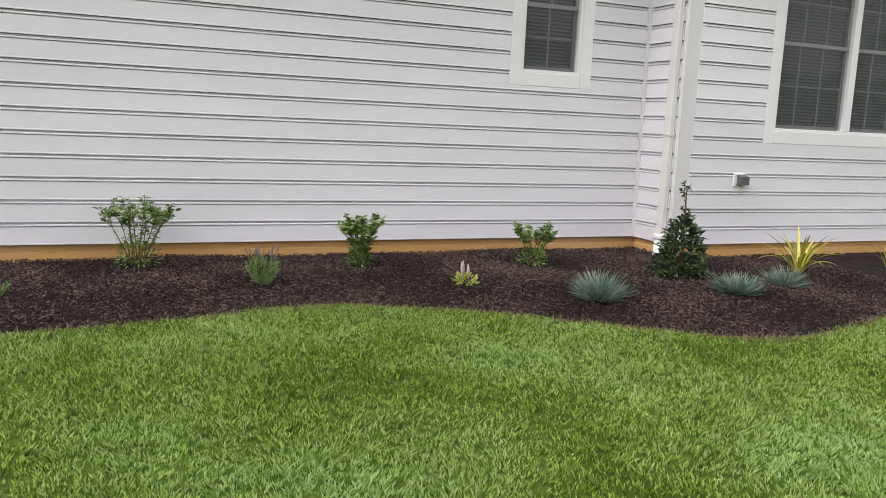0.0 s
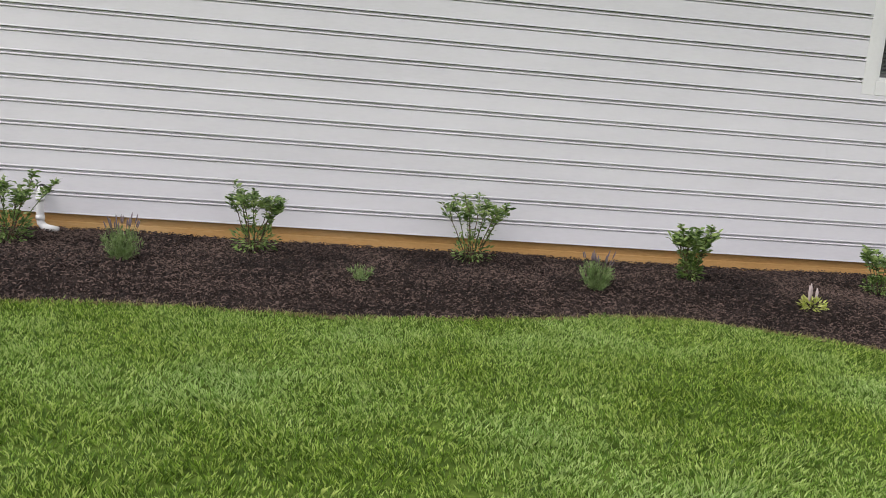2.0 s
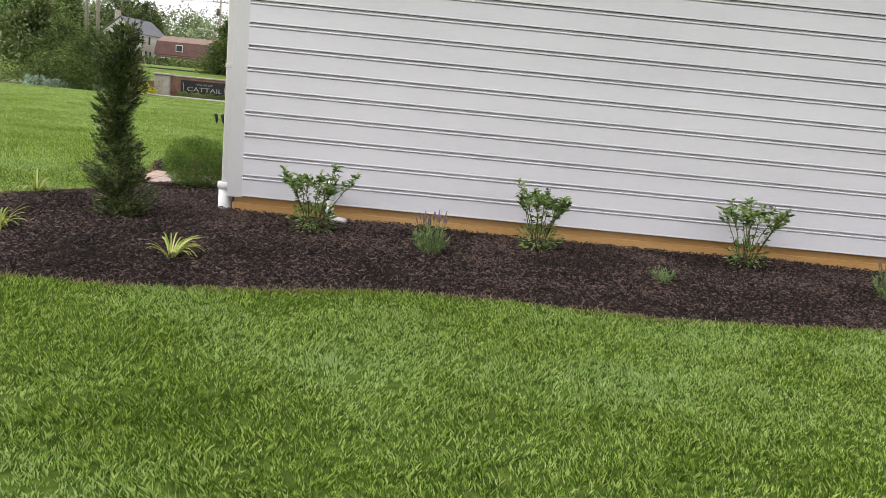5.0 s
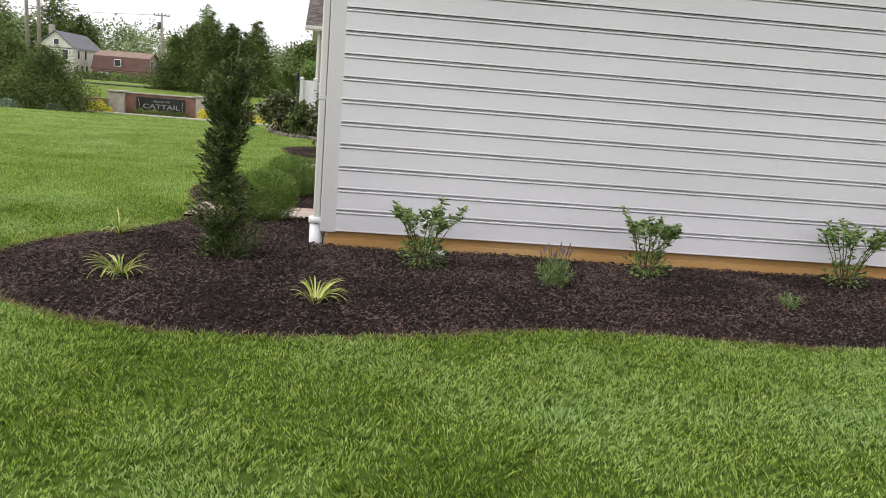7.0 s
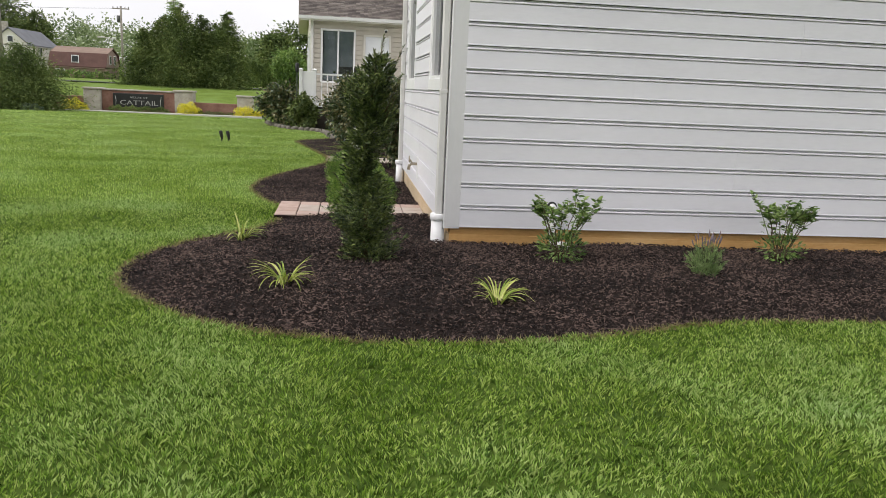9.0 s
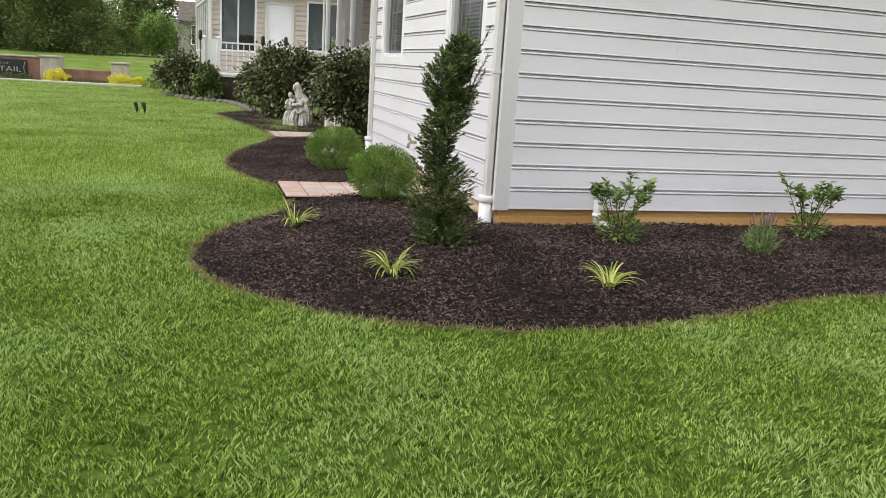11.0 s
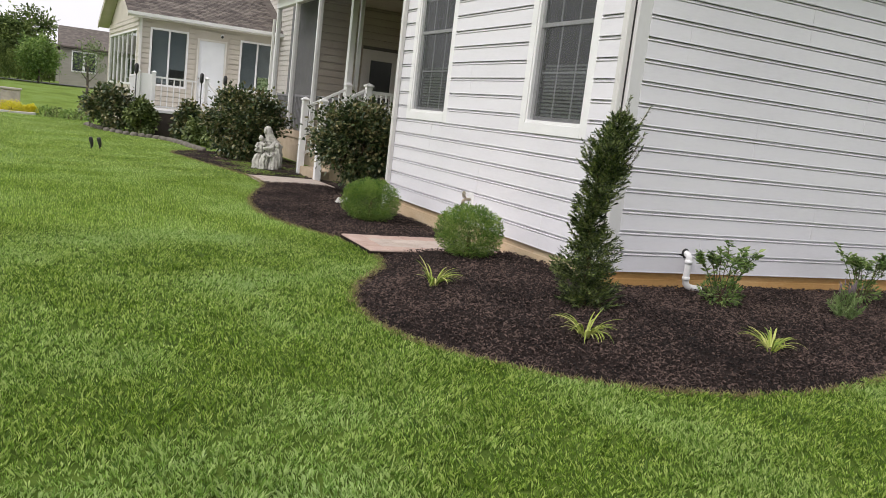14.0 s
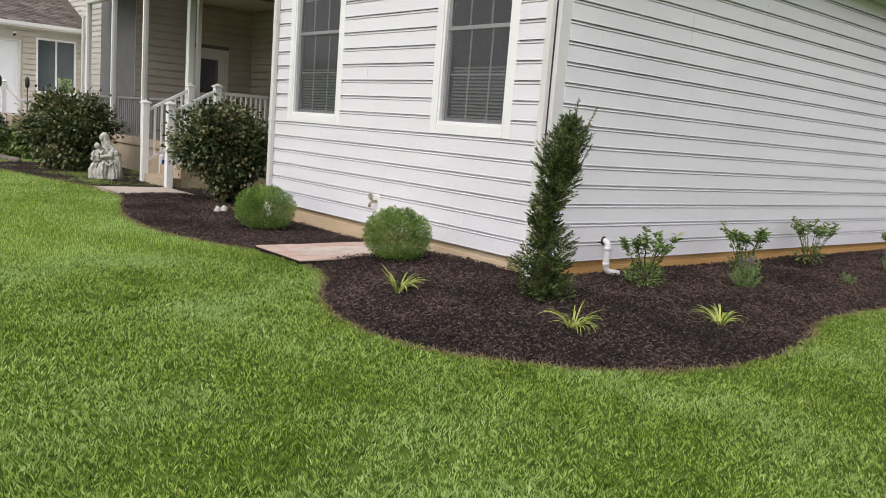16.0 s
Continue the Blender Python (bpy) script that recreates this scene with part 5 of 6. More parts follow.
def rail_run(parent, a, b, low, high, gap=0.12, w=0.026):
    """Top and bottom rails with balusters from a to b; low, high: heights above the line a-b."""
    a, b = Vector(a), Vector(b)
    d = b - a
    n = Vector((-d.y, d.x, 0)).normalized() * w
    for h, t in ((low, 0.05), (high, 0.055)):
        o = [a + n + Vector((0, 0, h)), a - n + Vector((0, 0, h)), a - n + Vector((0, 0, h + t)), a + n + Vector((0, 0, h + t))]
        q = [p + d for p in o]
        part("rail", Shape().add(o + q, [(0, 1, 2, 3), (7, 6, 5, 4), (0, 4, 5, 1), (1, 5, 6, 2), (2, 6, 7, 3), (3, 7, 4, 0)]), M_TRIM, parent)
    m = max(int(d.length / gap), 1)
    for i in range(1, m):
        c = a + d * (i / m)
        part("baluster", Shape().box(c.x - 0.016, c.y - 0.016, c.z + low + 0.03, c.x + 0.016, c.y + 0.016, c.z + high + 0.02), M_TRIM, parent)


for y, lab in ((10.04, "white vinyl stair railing with capped newel posts"), (8.87, "white vinyl stair railing continuing along the landing")):
    r = thing("stair_railing", (0, 0, 0), lab, "railing", "porch railings")
    newel(0.12, y, -0.15, 1.33, r)
    newel(0.95, y, -0.15, 1.70, r)
    rail_run(r, (0.18, y, 0.28), (0.90, y, 0.68), 0.02, 0.92)
    if y < 9:
        rail_run(r, (1.02, y, FLOOR), (3.35, y, FLOOR), 0.08, 0.98, gap=0.095)

bag = thing("blue_bag", (0.62, 10.35, -0.11), "blue and white plastic bag beside the porch steps", "bag")
M_BLUE = mat("blue_print", [(0.03, 0.07, 0.35), (0.06, 0.14, 0.5)], rough=0.4, scale=8, fine=40)
part("sack", Shape().box(-0.1, -0.06, 0.0, 0.1, 0.06, 0.52, 0.03), M_TRIM, bag)
part("label_panel", Shape().box(-0.08, -0.068, 0.15, 0.08, -0.058, 0.42, 0.003), M_BLUE, bag, "blue printed panel")

# ---- statue ----
SX, SY, SZ = -0.40, 10.55, -0.13


def lump(shape, pts, radii, squash=1.0, n=14, folds=0, depth=0.0, rough=0.0, rings=0):
    """A draped column: rings of uneven radius along a bent line."""
    pts, radii = np.array(pts, float), np.array(radii, float)
    if rings:
        u, v = np.linspace(0, 1, len(pts)), np.linspace(0, 1, rings)
        pts, radii = np.stack([np.interp(v, u, pts[:, c]) for c in range(3)], 1), np.interp(v, u, radii)
    verts, faces = [], []
    for i, (p, r) in enumerate(zip(pts, radii)):
        for k in range(n):
            a = 2 * math.pi * k / n
            q = r * (1 + depth * math.sin(folds * a + 9 * p[2] + 1.5 * math.sin(2 * a)))
            q += rough * noise.noise(Vector((p[0] * 20 + 7 * math.cos(a), 7 * math.sin(a), p[2] * 24)))
            verts.append((p[0] + q * math.cos(a), p[1] + q * squash * math.sin(a), p[2]))
    for i in range(len(pts) - 1):
        for k in range(n):
            faces.append((i * n + k, i * n + (k + 1) % n, (i + 1) * n + (k + 1) % n, (i + 1) * n + k))
    faces += [tuple(range(n - 1, -1, -1)), tuple((len(pts) - 1) * n + k for k in range(n))]
    return shape.add(verts, faces, True)


def orb(shape, c, r, n=18, m=12, rough=0.0):
    """An uneven rounded form."""
    verts, faces = [], []
    for i in range(m + 1):
        for k in range(n):
            d = Vector((math.sin(math.pi * (i + 0.02) / (m + 0.04)) * math.cos(2 * math.pi * k / n), math.sin(math.pi * (i + 0.02) / (m + 0.04)) * math.sin(2 * math.pi * k / n), math.cos(math.pi * i / m)))
            g = 1 + rough * noise.noise(d * 4 + Vector(c) * 11)
            verts.append((c[0] + d.x * r[0] * g, c[1] + d.y * r[1] * g, c[2] + d.z * r[2] * g))
    for i in range(m):
        for k in range(n):
            faces.append((i * n + k, (i + 1) * n + k, (i + 1) * n + (k + 1) % n, i * n + (k + 1) % n))
    return shape.add(verts, faces, True)


st = Shape().box(-0.28, -0.21, 0.0, 0.28, 0.2, 0.05, 0.02)
# seated main form with a hooded mantle falling over the back
lump(st, [(0.07, 0.05, 0.04), (0.08, 0.05, 0.22), (0.10, 0.04, 0.40), (0.08, 0.03, 0.54), (0.03, 0.02, 0.64), (0.0, 0.0, 0.70)], [0.19, 0.175, 0.15, 0.14, 0.10, 0.05], 0.85, 60, 12, 0.13, 0.03, 26)
lump(st, [(0.05, 0.03, 0.58), (0.02, 0.015, 0.66), (-0.02, 0.0, 0.76), (-0.035, -0.005, 0.84), (-0.03, -0.005, 0.885)], [0.12, 0.095, 0.078, 0.066, 0.02], 0.95, 40, 7, 0.06, 0.012, 18)
orb(st, (-0.065, -0.055, 0.785), (0.042, 0.046, 0.058), rough=0.12)
# knees and lap under folded cloth
lump(st, [(-0.17, -0.10, 0.04), (-0.18, -0.10, 0.16), (-0.15, -0.08, 0.30), (-0.08, -0.04, 0.38)], [0.10, 0.085, 0.085, 0.06], 0.95, 48, 10, 0.17, 0.02, 18)
lump(st, [(-0.03, -0.15, 0.04), (-0.04, -0.16, 0.16), (-0.02, -0.13, 0.30), (0.02, -0.08, 0.38)], [0.085, 0.075, 0.08, 0.06], 0.95, 48, 9, 0.17, 0.02, 18)
# small figure on the lap
lump(st, [(-0.13, -0.10, 0.36), (-0.13, -0.10, 0.46), (-0.12, -0.09, 0.54), (-0.12, -0.09, 0.58)], [0.075, 0.07, 0.055, 0.02], 0.95, 32, 7, 0.12, 0.015, 14)
orb(st, (-0.13, -0.105, 0.635), (0.048, 0.05, 0.058), rough=0.22)
orb(st, (-0.20, -0.13, 0.40), (0.035, 0.06, 0.04), rough=0.2)
st.tube([(-0.09, -0.12, 0.55), (-0.05, -0.17, 0.50), (-0.02, -0.15, 0.56)], [0.028, 0.024, 0.02], 9)
st.tube([(-0.17, -0.12, 0.54), (-0.21, -0.16, 0.47), (-0.16, -0.19, 0.44)], [0.027, 0.023, 0.02], 9)
# kneeling figure leaning against the lap
lump(st, [(0.14, -0.13, 0.04), (0.16, -0.13, 0.14), (0.15, -0.12, 0.28), (0.13, -0.12, 0.38), (0.12, -0.12, 0.42)], [0.10, 0.085, 0.068, 0.06, 0.02], 0.9, 44, 9, 0.16, 0.018, 18)
orb(st, (0.105, -0.14, 0.465), (0.047, 0.05, 0.055), rough=0.22)
st.tube([(0.16, -0.15, 0.36), (0.09, -0.22, 0.30), (0.03, -0.19, 0.34)], [0.03, 0.027, 0.02], 9)
orb(st, (0.20, -0.10, 0.52), (0.05, 0.055, 0.06), rough=0.25)
lump(st, [(0.21, -0.08, 0.10), (0.22, -0.08, 0.28), (0.21, -0.09, 0.44), (0.20, -0.10, 0.49)], [0.075, 0.07, 0.06, 0.025], 0.9, 36, 8, 0.16, 0.015, 16)
# arms of the main form
st.tube([(0.14, -0.04, 0.58), (0.08, -0.17, 0.46), (-0.06, -0.18, 0.45)], [0.05, 0.042, 0.028], 12)
st.tube([(-0.06, -0.02, 0.60), (-0.17, -0.07, 0.50), (-0.16, -0.15, 0.42)], [0.048, 0.038, 0.026], 12)
statue = part("statue", st, M_STONE, at=(SX, SY, SZ))
statue.rotation_euler = (0, 0, radians(-28))
tagged(statue, "grey cast-stone garden statue of draped seated figures", "statue")

# ---- the neighbouring house ----
NY, NX = 25.5, -1.66
NTOP = 3.66
N1 = (-1.24, -0.08, 1.38, 3.24)
N2 = (1.88, 3.02, 1.55, 3.24)
ND = (0.30, 1.34, 0.75, 3.16)
NEAR, NEAR_AT = 0.865, (-4.2, -5.5, 1.23)


def nearer(x, y):
    return NEAR_AT[0] + NEAR * (x - NEAR_AT[0]), NEAR_AT[1] + NEAR * (y - NEAR_AT[1])


nb = thing("neighbour_house", tuple(c * (1 - NEAR) for c in NEAR_AT), "single-storey tan-sided house with a shingled sunroom roof", "house")
nb.scale = (NEAR, NEAR, NEAR)


def grow2(h, c):
    return (h[0] - c, h[1] + c, h[2] - c, h[3] + c)


def sided(name, a0, a1, face, axis, sign, holes, base, top, thick, parent, material=M_SIDING_TAN):
    cuts = sorted({a0, a1, *[c for h in holes for c in h[:2]]})
    f0, f1 = sorted((face, face + thick))
    w = None
    for c0, c1 in zip(cuts[:-1], cuts[1:]):
        mid = (c0 + c1) / 2
        spans = [(base - 0.5, top)]
        for h0, h1, hb, ht in holes:
            if h0 <= mid <= h1:
                spans = [(base - 0.5, hb), (ht, top)]
        for b, t in spans:
            s = Shape()
            if axis == "x":
                s.box(c0, f0, b, c1, f1, t)
            else:
                s.box(f0, c0, b, f1, c1, t)
            p = part(name, s, material, parent if w is None else w)
            w = w or p
    siding(w, a0, a1, face, axis, sign, [grow2(h, 0.07) for h in holes], material, base=base, top=top)
    return w


sided("wall", NX, 3.3, NY, "x", -1, [N1, N2, ND], 0.1, NTOP, 0.2, nb)
NW = (0.5, 7.9, 1.32, 3.16)
ASKEW = radians(3.5)
nww = sided("wall", 0.0, 8.4, 0.0, "y", -1, [NW], 0.1, NTOP, 0.2, nb)
nww.location, nww.rotation_euler = (NX, NY, 0), (0, 0, ASKEW)
sided("wall", 21.4, NY, 3.3, "y", -1, [], 0.1, 5.4, 0.2, nb, M_SIDING_CREAM)
sided("wall", NY, 33.0, 3.5, "y", -1, [], 3.6, 6.4, 0.2, nb, M_SIDING_CREAM)
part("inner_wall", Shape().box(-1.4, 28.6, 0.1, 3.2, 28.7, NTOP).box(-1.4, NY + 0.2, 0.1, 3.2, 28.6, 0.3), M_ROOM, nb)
part("corner_trim", Shape().box(NX - 0.03, NY - 0.03, 0.1, NX + 0.09, NY + 0.09, NTOP, 0.004), M_SIDING_CREAM, nb)


# blind cloth; the panes' pale grey-blue reflection is put into its colour
M_SHADE = mat("reflection_grey_blind", [(0.26, 0.29, 0.31), (0.34, 0.37, 0.39)], rough=0.8, scale=3, fine=30)


def slider(parent, a0, a1, z0, z1, face, axis, sign, parts, shade=True):
    """A wide window of side-by-side panes."""
    def b_(o0, o1, c0, c1, q0, q1):
        d0, d1 = sorted((face + sign * o0, face + sign * o1))
        return Shape().box(c0, d0, q0, c1, d1, q1, 0.004) if axis == "x" else Shape().box(d0, c0, q0, d1, c1, q1, 0.004)
    fr0 = part("window", b_(-0.02, 0.035, a0 - 0.07, a1 + 0.07, z1, z1 + 0.07), M_TRIM, parent)
    part("sill", b_(-0.02, 0.045, a0 - 0.07, a1 + 0.07, z0 - 0.07, z0), M_TRIM, fr0)
    for c in (a0 - 0.07, a1):
        part("jamb", b_(-0.02, 0.035, c, c + 0.07, z0, z1), M_TRIM, fr0)
    for i in range(parts):
        c0, c1 = a0 + (a1 - a0) * i / parts, a0 + (a1 - a0) * (i + 1) / parts
        if i:
            part("mullion", b_(-0.02, 0.02, c0 - 0.03, c0 + 0.03, z0, z1), M_TRIM, fr0)
        p = part("pane", pane_sheet(face + sign * -0.013, c0, c1, z0, z1, axis), M_GLASS, fr0)
        p.visible_shadow = False
        if shade:
            part("roller_blind", b_(-0.06, -0.05, c0 + 0.03, c1, z0 + (z1 - z0) * (0.30 if i % 2 else 0.02), z1), M_SHADE, fr0, "pale roller blind toned for the pane's grey-blue reflection")
    return fr0


slider(nb, N1[0], N1[1], N1[2], N1[3], NY, "x", -1, 2)
slider(nb, N2[0], N2[1], N2[2], N2[3], NY, "x", -1, 2)
nwf = slider(nb, NW[0], NW[1], NW[2], NW[3], 0.0, "y", -1, 6, False)
nwf.location, nwf.rotation_euler = (NX, NY, 0), (0, 0, ASKEW)
dr = part("door", Shape().box(ND[0] + 0.07, NY + 0.02, ND[2], ND[1] - 0.07, NY + 0.07, ND[3] - 0.07, 0.004), M_DOOR, nb, "white panelled back door")
for x0, x1, z0, z1 in ((ND[0], ND[0] + 0.07, ND[2], ND[3]), (ND[1] - 0.07, ND[1], ND[2], ND[3]), (ND[0] + 0.07, ND[1] - 0.07, ND[3] - 0.07, ND[3])):
    part("door_frame", Shape().box(x0, NY - 0.035, z0, x1, NY + 0.1, z1, 0.004), M_SIDING_CREAM, dr)
part("door_panel", Shape().box(ND[0] + 0.17, NY + 0.008, ND[2] + 0.2, ND[1] - 0.17, NY + 0.02, ND[3] - 0.2, 0.01), M_DOOR, dr)
part("door_handle", Shape().tube([(ND[0] + 0.12, NY + 0.02, 1.75), (ND[0] + 0.12, NY - 0.04, 1.75)], 0.02, 8), M_BRASS, dr)
lamp = part("wall_lamp", Shape().tube([(1.15, NY - 0.02, 3.36), (1.15, NY - 0.10, 3.36)], 0.05, 10).tube([(1.12, NY - 0.10, 3.36), (1.12, NY - 0.2, 3.30)], [0.045, 0.06], 10), M_TRIM, nb, "white twin floodlight")
part("bulb", Shape().tube([(1.12, NY - 0.195, 3.302), (1.12, NY - 0.205, 3.297)], 0.05, 10), M_BLACK, lamp)

# sunroom roof: rows of shingle tabs on a slope that rises away
RZ0, RY0, RZ1, RY1 = 3.72, NY - 0.42, 5.71, 29.7
roofp = part("roof", Shape().add([(NX - 0.45, RY0, RZ0), (3.5, RY0, RZ0), (3.5, RY1, RZ1), (NX - 0.73, RY1, RZ1), (NX - 1.01, RY1 + 4.62, RZ0), (3.5, RY1 + 4.62, RZ0)], [(0, 1, 2, 3), (3, 2, 5, 4)]), M_SHINGLE, nb)
slope = math.atan2(RZ1 - RZ0, RY1 - RY0)
run = math.hypot(RZ1 - RZ0, RY1 - RY0)
tab = Shape().box(0.004, 0.0, 0.004, 0.296, 0.20, 0.018, 0).mesh("shingle")
tab.materials.append(M_SHINGLE)
for j in range(int(run / 0.16)):
    for i in range(18):
        x = NX - 0.75 + i * 0.30 + (0.15 if j % 2 else 0)
        if x > 3.25 or j > 26 or x < NX - 0.45 - j * 0.009:
            continue
        o = part("shingle", tab, None, roofp, at=(x, RY0 + j * 0.16 * math.cos(slope), RZ0 + j * 0.16 * math.sin(slope)))
        o.rotation_euler = (slope - 0.05, 0, 0)
part("fascia", Shape().box(NX - 0.45, RY0 - 0.02, RZ0 - 0.16, 3.3, RY0 + 0.02, RZ0 + 0.01, 0.004), M_SIDING_CREAM, nb)
part("gutter", Shape().prism([(RY0 - 0.02, RZ0 - 0.12), (RY0 - 0.10, RZ0 - 0.10), (RY0 - 0.12, RZ0), (RY0 - 0.02, RZ0)], "x", NX - 0.45, 3.3), M_TRIM, nb)
part("soffit", Shape().box(NX - 0.45, RY0 + 0.02, RZ0 - 0.14, 3.3, NY, RZ0 - 0.10), M_SIDING_CREAM, nb)
gb = part("gable", Shape().add([(-0.005, 0.05, NTOP), (-0.005, 8.35, NTOP), (-0.005, 4.2, RZ1 - 0.17), (0.15, 0.05, NTOP), (0.15, 8.35, NTOP), (0.15, 4.2, RZ1 - 0.17)], [(0, 1, 2), (5, 4, 3), (0, 2, 5, 3), (1, 4, 5, 2), (0, 3, 4, 1)]), M_SIDING_TAN, nb)
gb.location, gb.rotation_euler = (NX, NY, 0), (0, 0, ASKEW)
# bargeboard and rake soffit in darker tan, their shade put into the colour
bb = part("bargeboard", Shape().prism([(-0.42, RZ0 - 0.02), (-0.42, RZ0 - 0.2), (4.2, RZ1 - 0.2), (8.82, RZ0 - 0.2), (8.82, RZ0 - 0.02), (4.2, RZ1 - 0.02)], "x", -0.47, -0.43), M_SIDING_TAN, nb)
bb.location, bb.rotation_euler = (NX, NY, 0), (0, 0, ASKEW)
so = part("rake_soffit", Shape().prism([(-0.40, RZ0 - 0.16), (4.2, RZ1 - 0.16), (8.80, RZ0 - 0.16), (8.80, RZ0 - 0.13), (4.2, RZ1 - 0.13), (-0.40, RZ0 - 0.13)], "x", -0.43, 0.0), M_SIDING_TAN, nb)
so.location, so.rotation_euler = (NX, NY, 0), (0, 0, ASKEW)
part("downspout", Shape().box(NX - 0.01, NY - 0.10, 0.1, NX + 0.07, NY - 0.035, RZ0 - 0.12, 0.006), M_SPOUT, nb)

# deck with white railing
deck = thing("deck", tuple(c * (1 - NEAR) for c in NEAR_AT), "raised white-railed deck over a dark brown skirt", "deck")
deck.scale = (NEAR, NEAR, NEAR)
DY = 22.5
part("skirt", Shape().box(-1.86, DY, -0.45, 0.3, DY + 0.05, 0.46).box(-1.86, DY + 0.05, -0.45, -1.81, NY - 0.03, 0.46), M_BROWN, deck)
part("deck_floor", Shape().box(-1.90, DY - 0.03, 0.46, 3.2, NY - 0.03, 0.55, 0.006), M_TRIM, deck)
part("stone_base", Shape().box(0.3, DY - 0.6, -0.45, 1.5, DY + 0.05, 0.75, 0.02), M_STUCCO, deck, "tan block steps wall")
part("privacy_panel", Shape().box(-1.86, DY - 0.015, 0.60, -1.46, DY + 0.015, 1.66, 0.004), M_TRIM, deck, "solid white vinyl panel")
for x in (-1.88, -1.41, 0.22):
    newel(x, DY, 0.5, 1.70, deck)
newel(2.42, DY, 0.5, 1.58, deck)
rail_run(deck, (-1.35, DY, 0.55), (0.16, DY, 0.55), 0.08, 1.0, gap=0.17)
rail_run(deck, (2.48, DY, 0.45), (3.2, DY, 0.45), 0.08, 1.0, gap=0.17)
rail_run(deck, (-1.88, DY + 0.06, 0.55), (-1.88, NY - 0.1, 0.55), 0.08, 1.0, gap=0.17)
part("stair_rail", Shape().tube([(0.28, DY, 1.6), (0.62, DY, 1.2), (0.95, DY - 0.02, 1.2)], 0.04, 6), M_TRIM, deck)

for x, y, h in ((-1.98, 22.0, 1.92), (-0.02, 21.9, 1.86), (0.72, 21.9, 1.88)):
    x, y = nearer(x, y)
    h = NEAR_AT[2] + NEAR * (h - NEAR_AT[2])
    z0 = float(ground_z(x, y))
    tt = thing("garden_torch", (x, y, z0), "black garden torch on a thin pole", "garden torch", "torches by the deck")
    part("pole", Shape().tube([(0, 0, 0), (0, 0, h - z0 - 0.25)], 0.014, 6), M_BLACK, tt)
    part("canister", Shape().tube([(0, 0, h - z0 - 0.27), (0, 0, h - z0 - 0.22), (0, 0, h - z0 - 0.05), (0, 0, h - z0)], [0.03, 0.055, 0.055, 0.03], 10), M_BLACK, tt)

for x, y, rx, h, m, lab in ((-2.6, 23.4, 1.05, 1.65, M_ROSE, "broad dark shrub beside the deck"), (-1.75, 22.0, 0.5, 1.25, M_OLIVE, "olive-green shrub before the deck"),
                            (-0.42, 21.3, 0.5, 1.35, M_ROSE, "dark shrub against the deck skirt"), (-0.22, 20.0, 0.5, 0.85, M_OLIVE, "olive-green shrub along the stone edging"), (0.12, 18.9, 0.5, 0.85, M_OLIVE, "olive-green shrub along the stone edging"), (0.6, 17.6, 0.45, 0.7, M_OLIVE, "small olive-green shrub along the stone edging")):
    x, y = nearer(x, y)
    bush("shrub", x, y, float(ground_z(x, y)) - 0.03, rx * 0.74, rx * 0.68, h * 0.76, 4000, 0.105, m, lab, "shrub", canes=6, low=0.0, group="shrubs along the deck")
pts = curve_through([(-3.2, 24.8), (-2.9, 23.3), (-2.2, 21.6), (-1.3, 20.9), (-0.9, 19.8), (-0.75, 18.3), (-0.6, 17.2)], 9)
for i, (x, y) in enumerate(nearer(*p) for p in pts[::2]):
    z = float(ground_z(x, y))
    s = Shape()
    lump(s, [(0, 0, -0.05), (0, 0, 0.03), (0.01, 0, 0.075), (0, 0, 0.095)], [0.11, 0.12, 0.10, 0.05], 0.75, 8, 3, 0.1)
    e = part("edging_stone", s, M_EDGE, at=(x, y, z))
    e.rotation_euler = (0, 0, i * 1.9)
    tagged(e, "rough grey edging stone round the shrub bed", "stone", "edging stones")
for x, y, r in ((-0.02, 6.0, 0.05), (-0.16, 5.9, 0.04)):
    s = Shape()
    lump(s, [(0, 0, -0.03), (0, 0, 0.03), (0.01, 0, 0.07), (0, 0, 0.09)], [r, r * 1.1, r * 0.8, r * 0.3], 0.8, 9, 3, 0.12)
    tagged(part("white_stone", s, M_PALESTONE, at=(x - 0.45, y - 0.6, bz(x, y))), "white rounded stone in the mulch", "stone", "white stones")

# two small black objects of unknown kind, shaped as staked heads
for dx in (0.0, 0.15):
    lt = thing("lawn_post", (-3.54 + dx, 12.1, float(ground_z(-3.5, 12.1))), "small black post standing in the lawn", "garden light", "black lights in the lawn")
    part("stake", Shape().tube([(0, 0, -0.05), (0, 0, 0.08)], [0.008, 0.02], 6), M_BLACK, lt)
    part("lamp_head", Shape().tube([(0.015, 0, 0.04), (0.0, 0, 0.12), (-0.02, 0, 0.2), (-0.03, 0, 0.23)], [0.02, 0.035, 0.04, 0.03], 10), M_BLACK, lt)

# ---- distance: entrance wall, trees, houses, poles ----
M_BRICK = mat("weathered_brick", [(0.16, 0.075, 0.055), (0.25, 0.13, 0.10), (0.33, 0.20, 0.16)], rough=0.9, scale=1.5, fine=9, bump=0.01, bscale=14)
M_FIELDSTONE = mat("tan_fieldstone", [(0.26, 0.24, 0.21), (0.38, 0.35, 0.31), (0.48, 0.45, 0.40)], rough=0.9, scale=3, fine=9, bump=0.02, bscale=9)
M_CONIFER = mat("conifer_foliage", [(0.042, 0.072, 0.020), (0.120, 0.170, 0.046), (0.24, 0.295, 0.090)], rough=0.7, scale=0.8, fine=3, island=0.4, trans=0.1, spec=0.25)
M_DECID = mat("spring_foliage", [(0.06, 0.12, 0.024), (0.14, 0.24, 0.045), (0.26, 0.37, 0.09)], rough=0.55, scale=0.5, fine=2, island=0.5, trans=0.25)
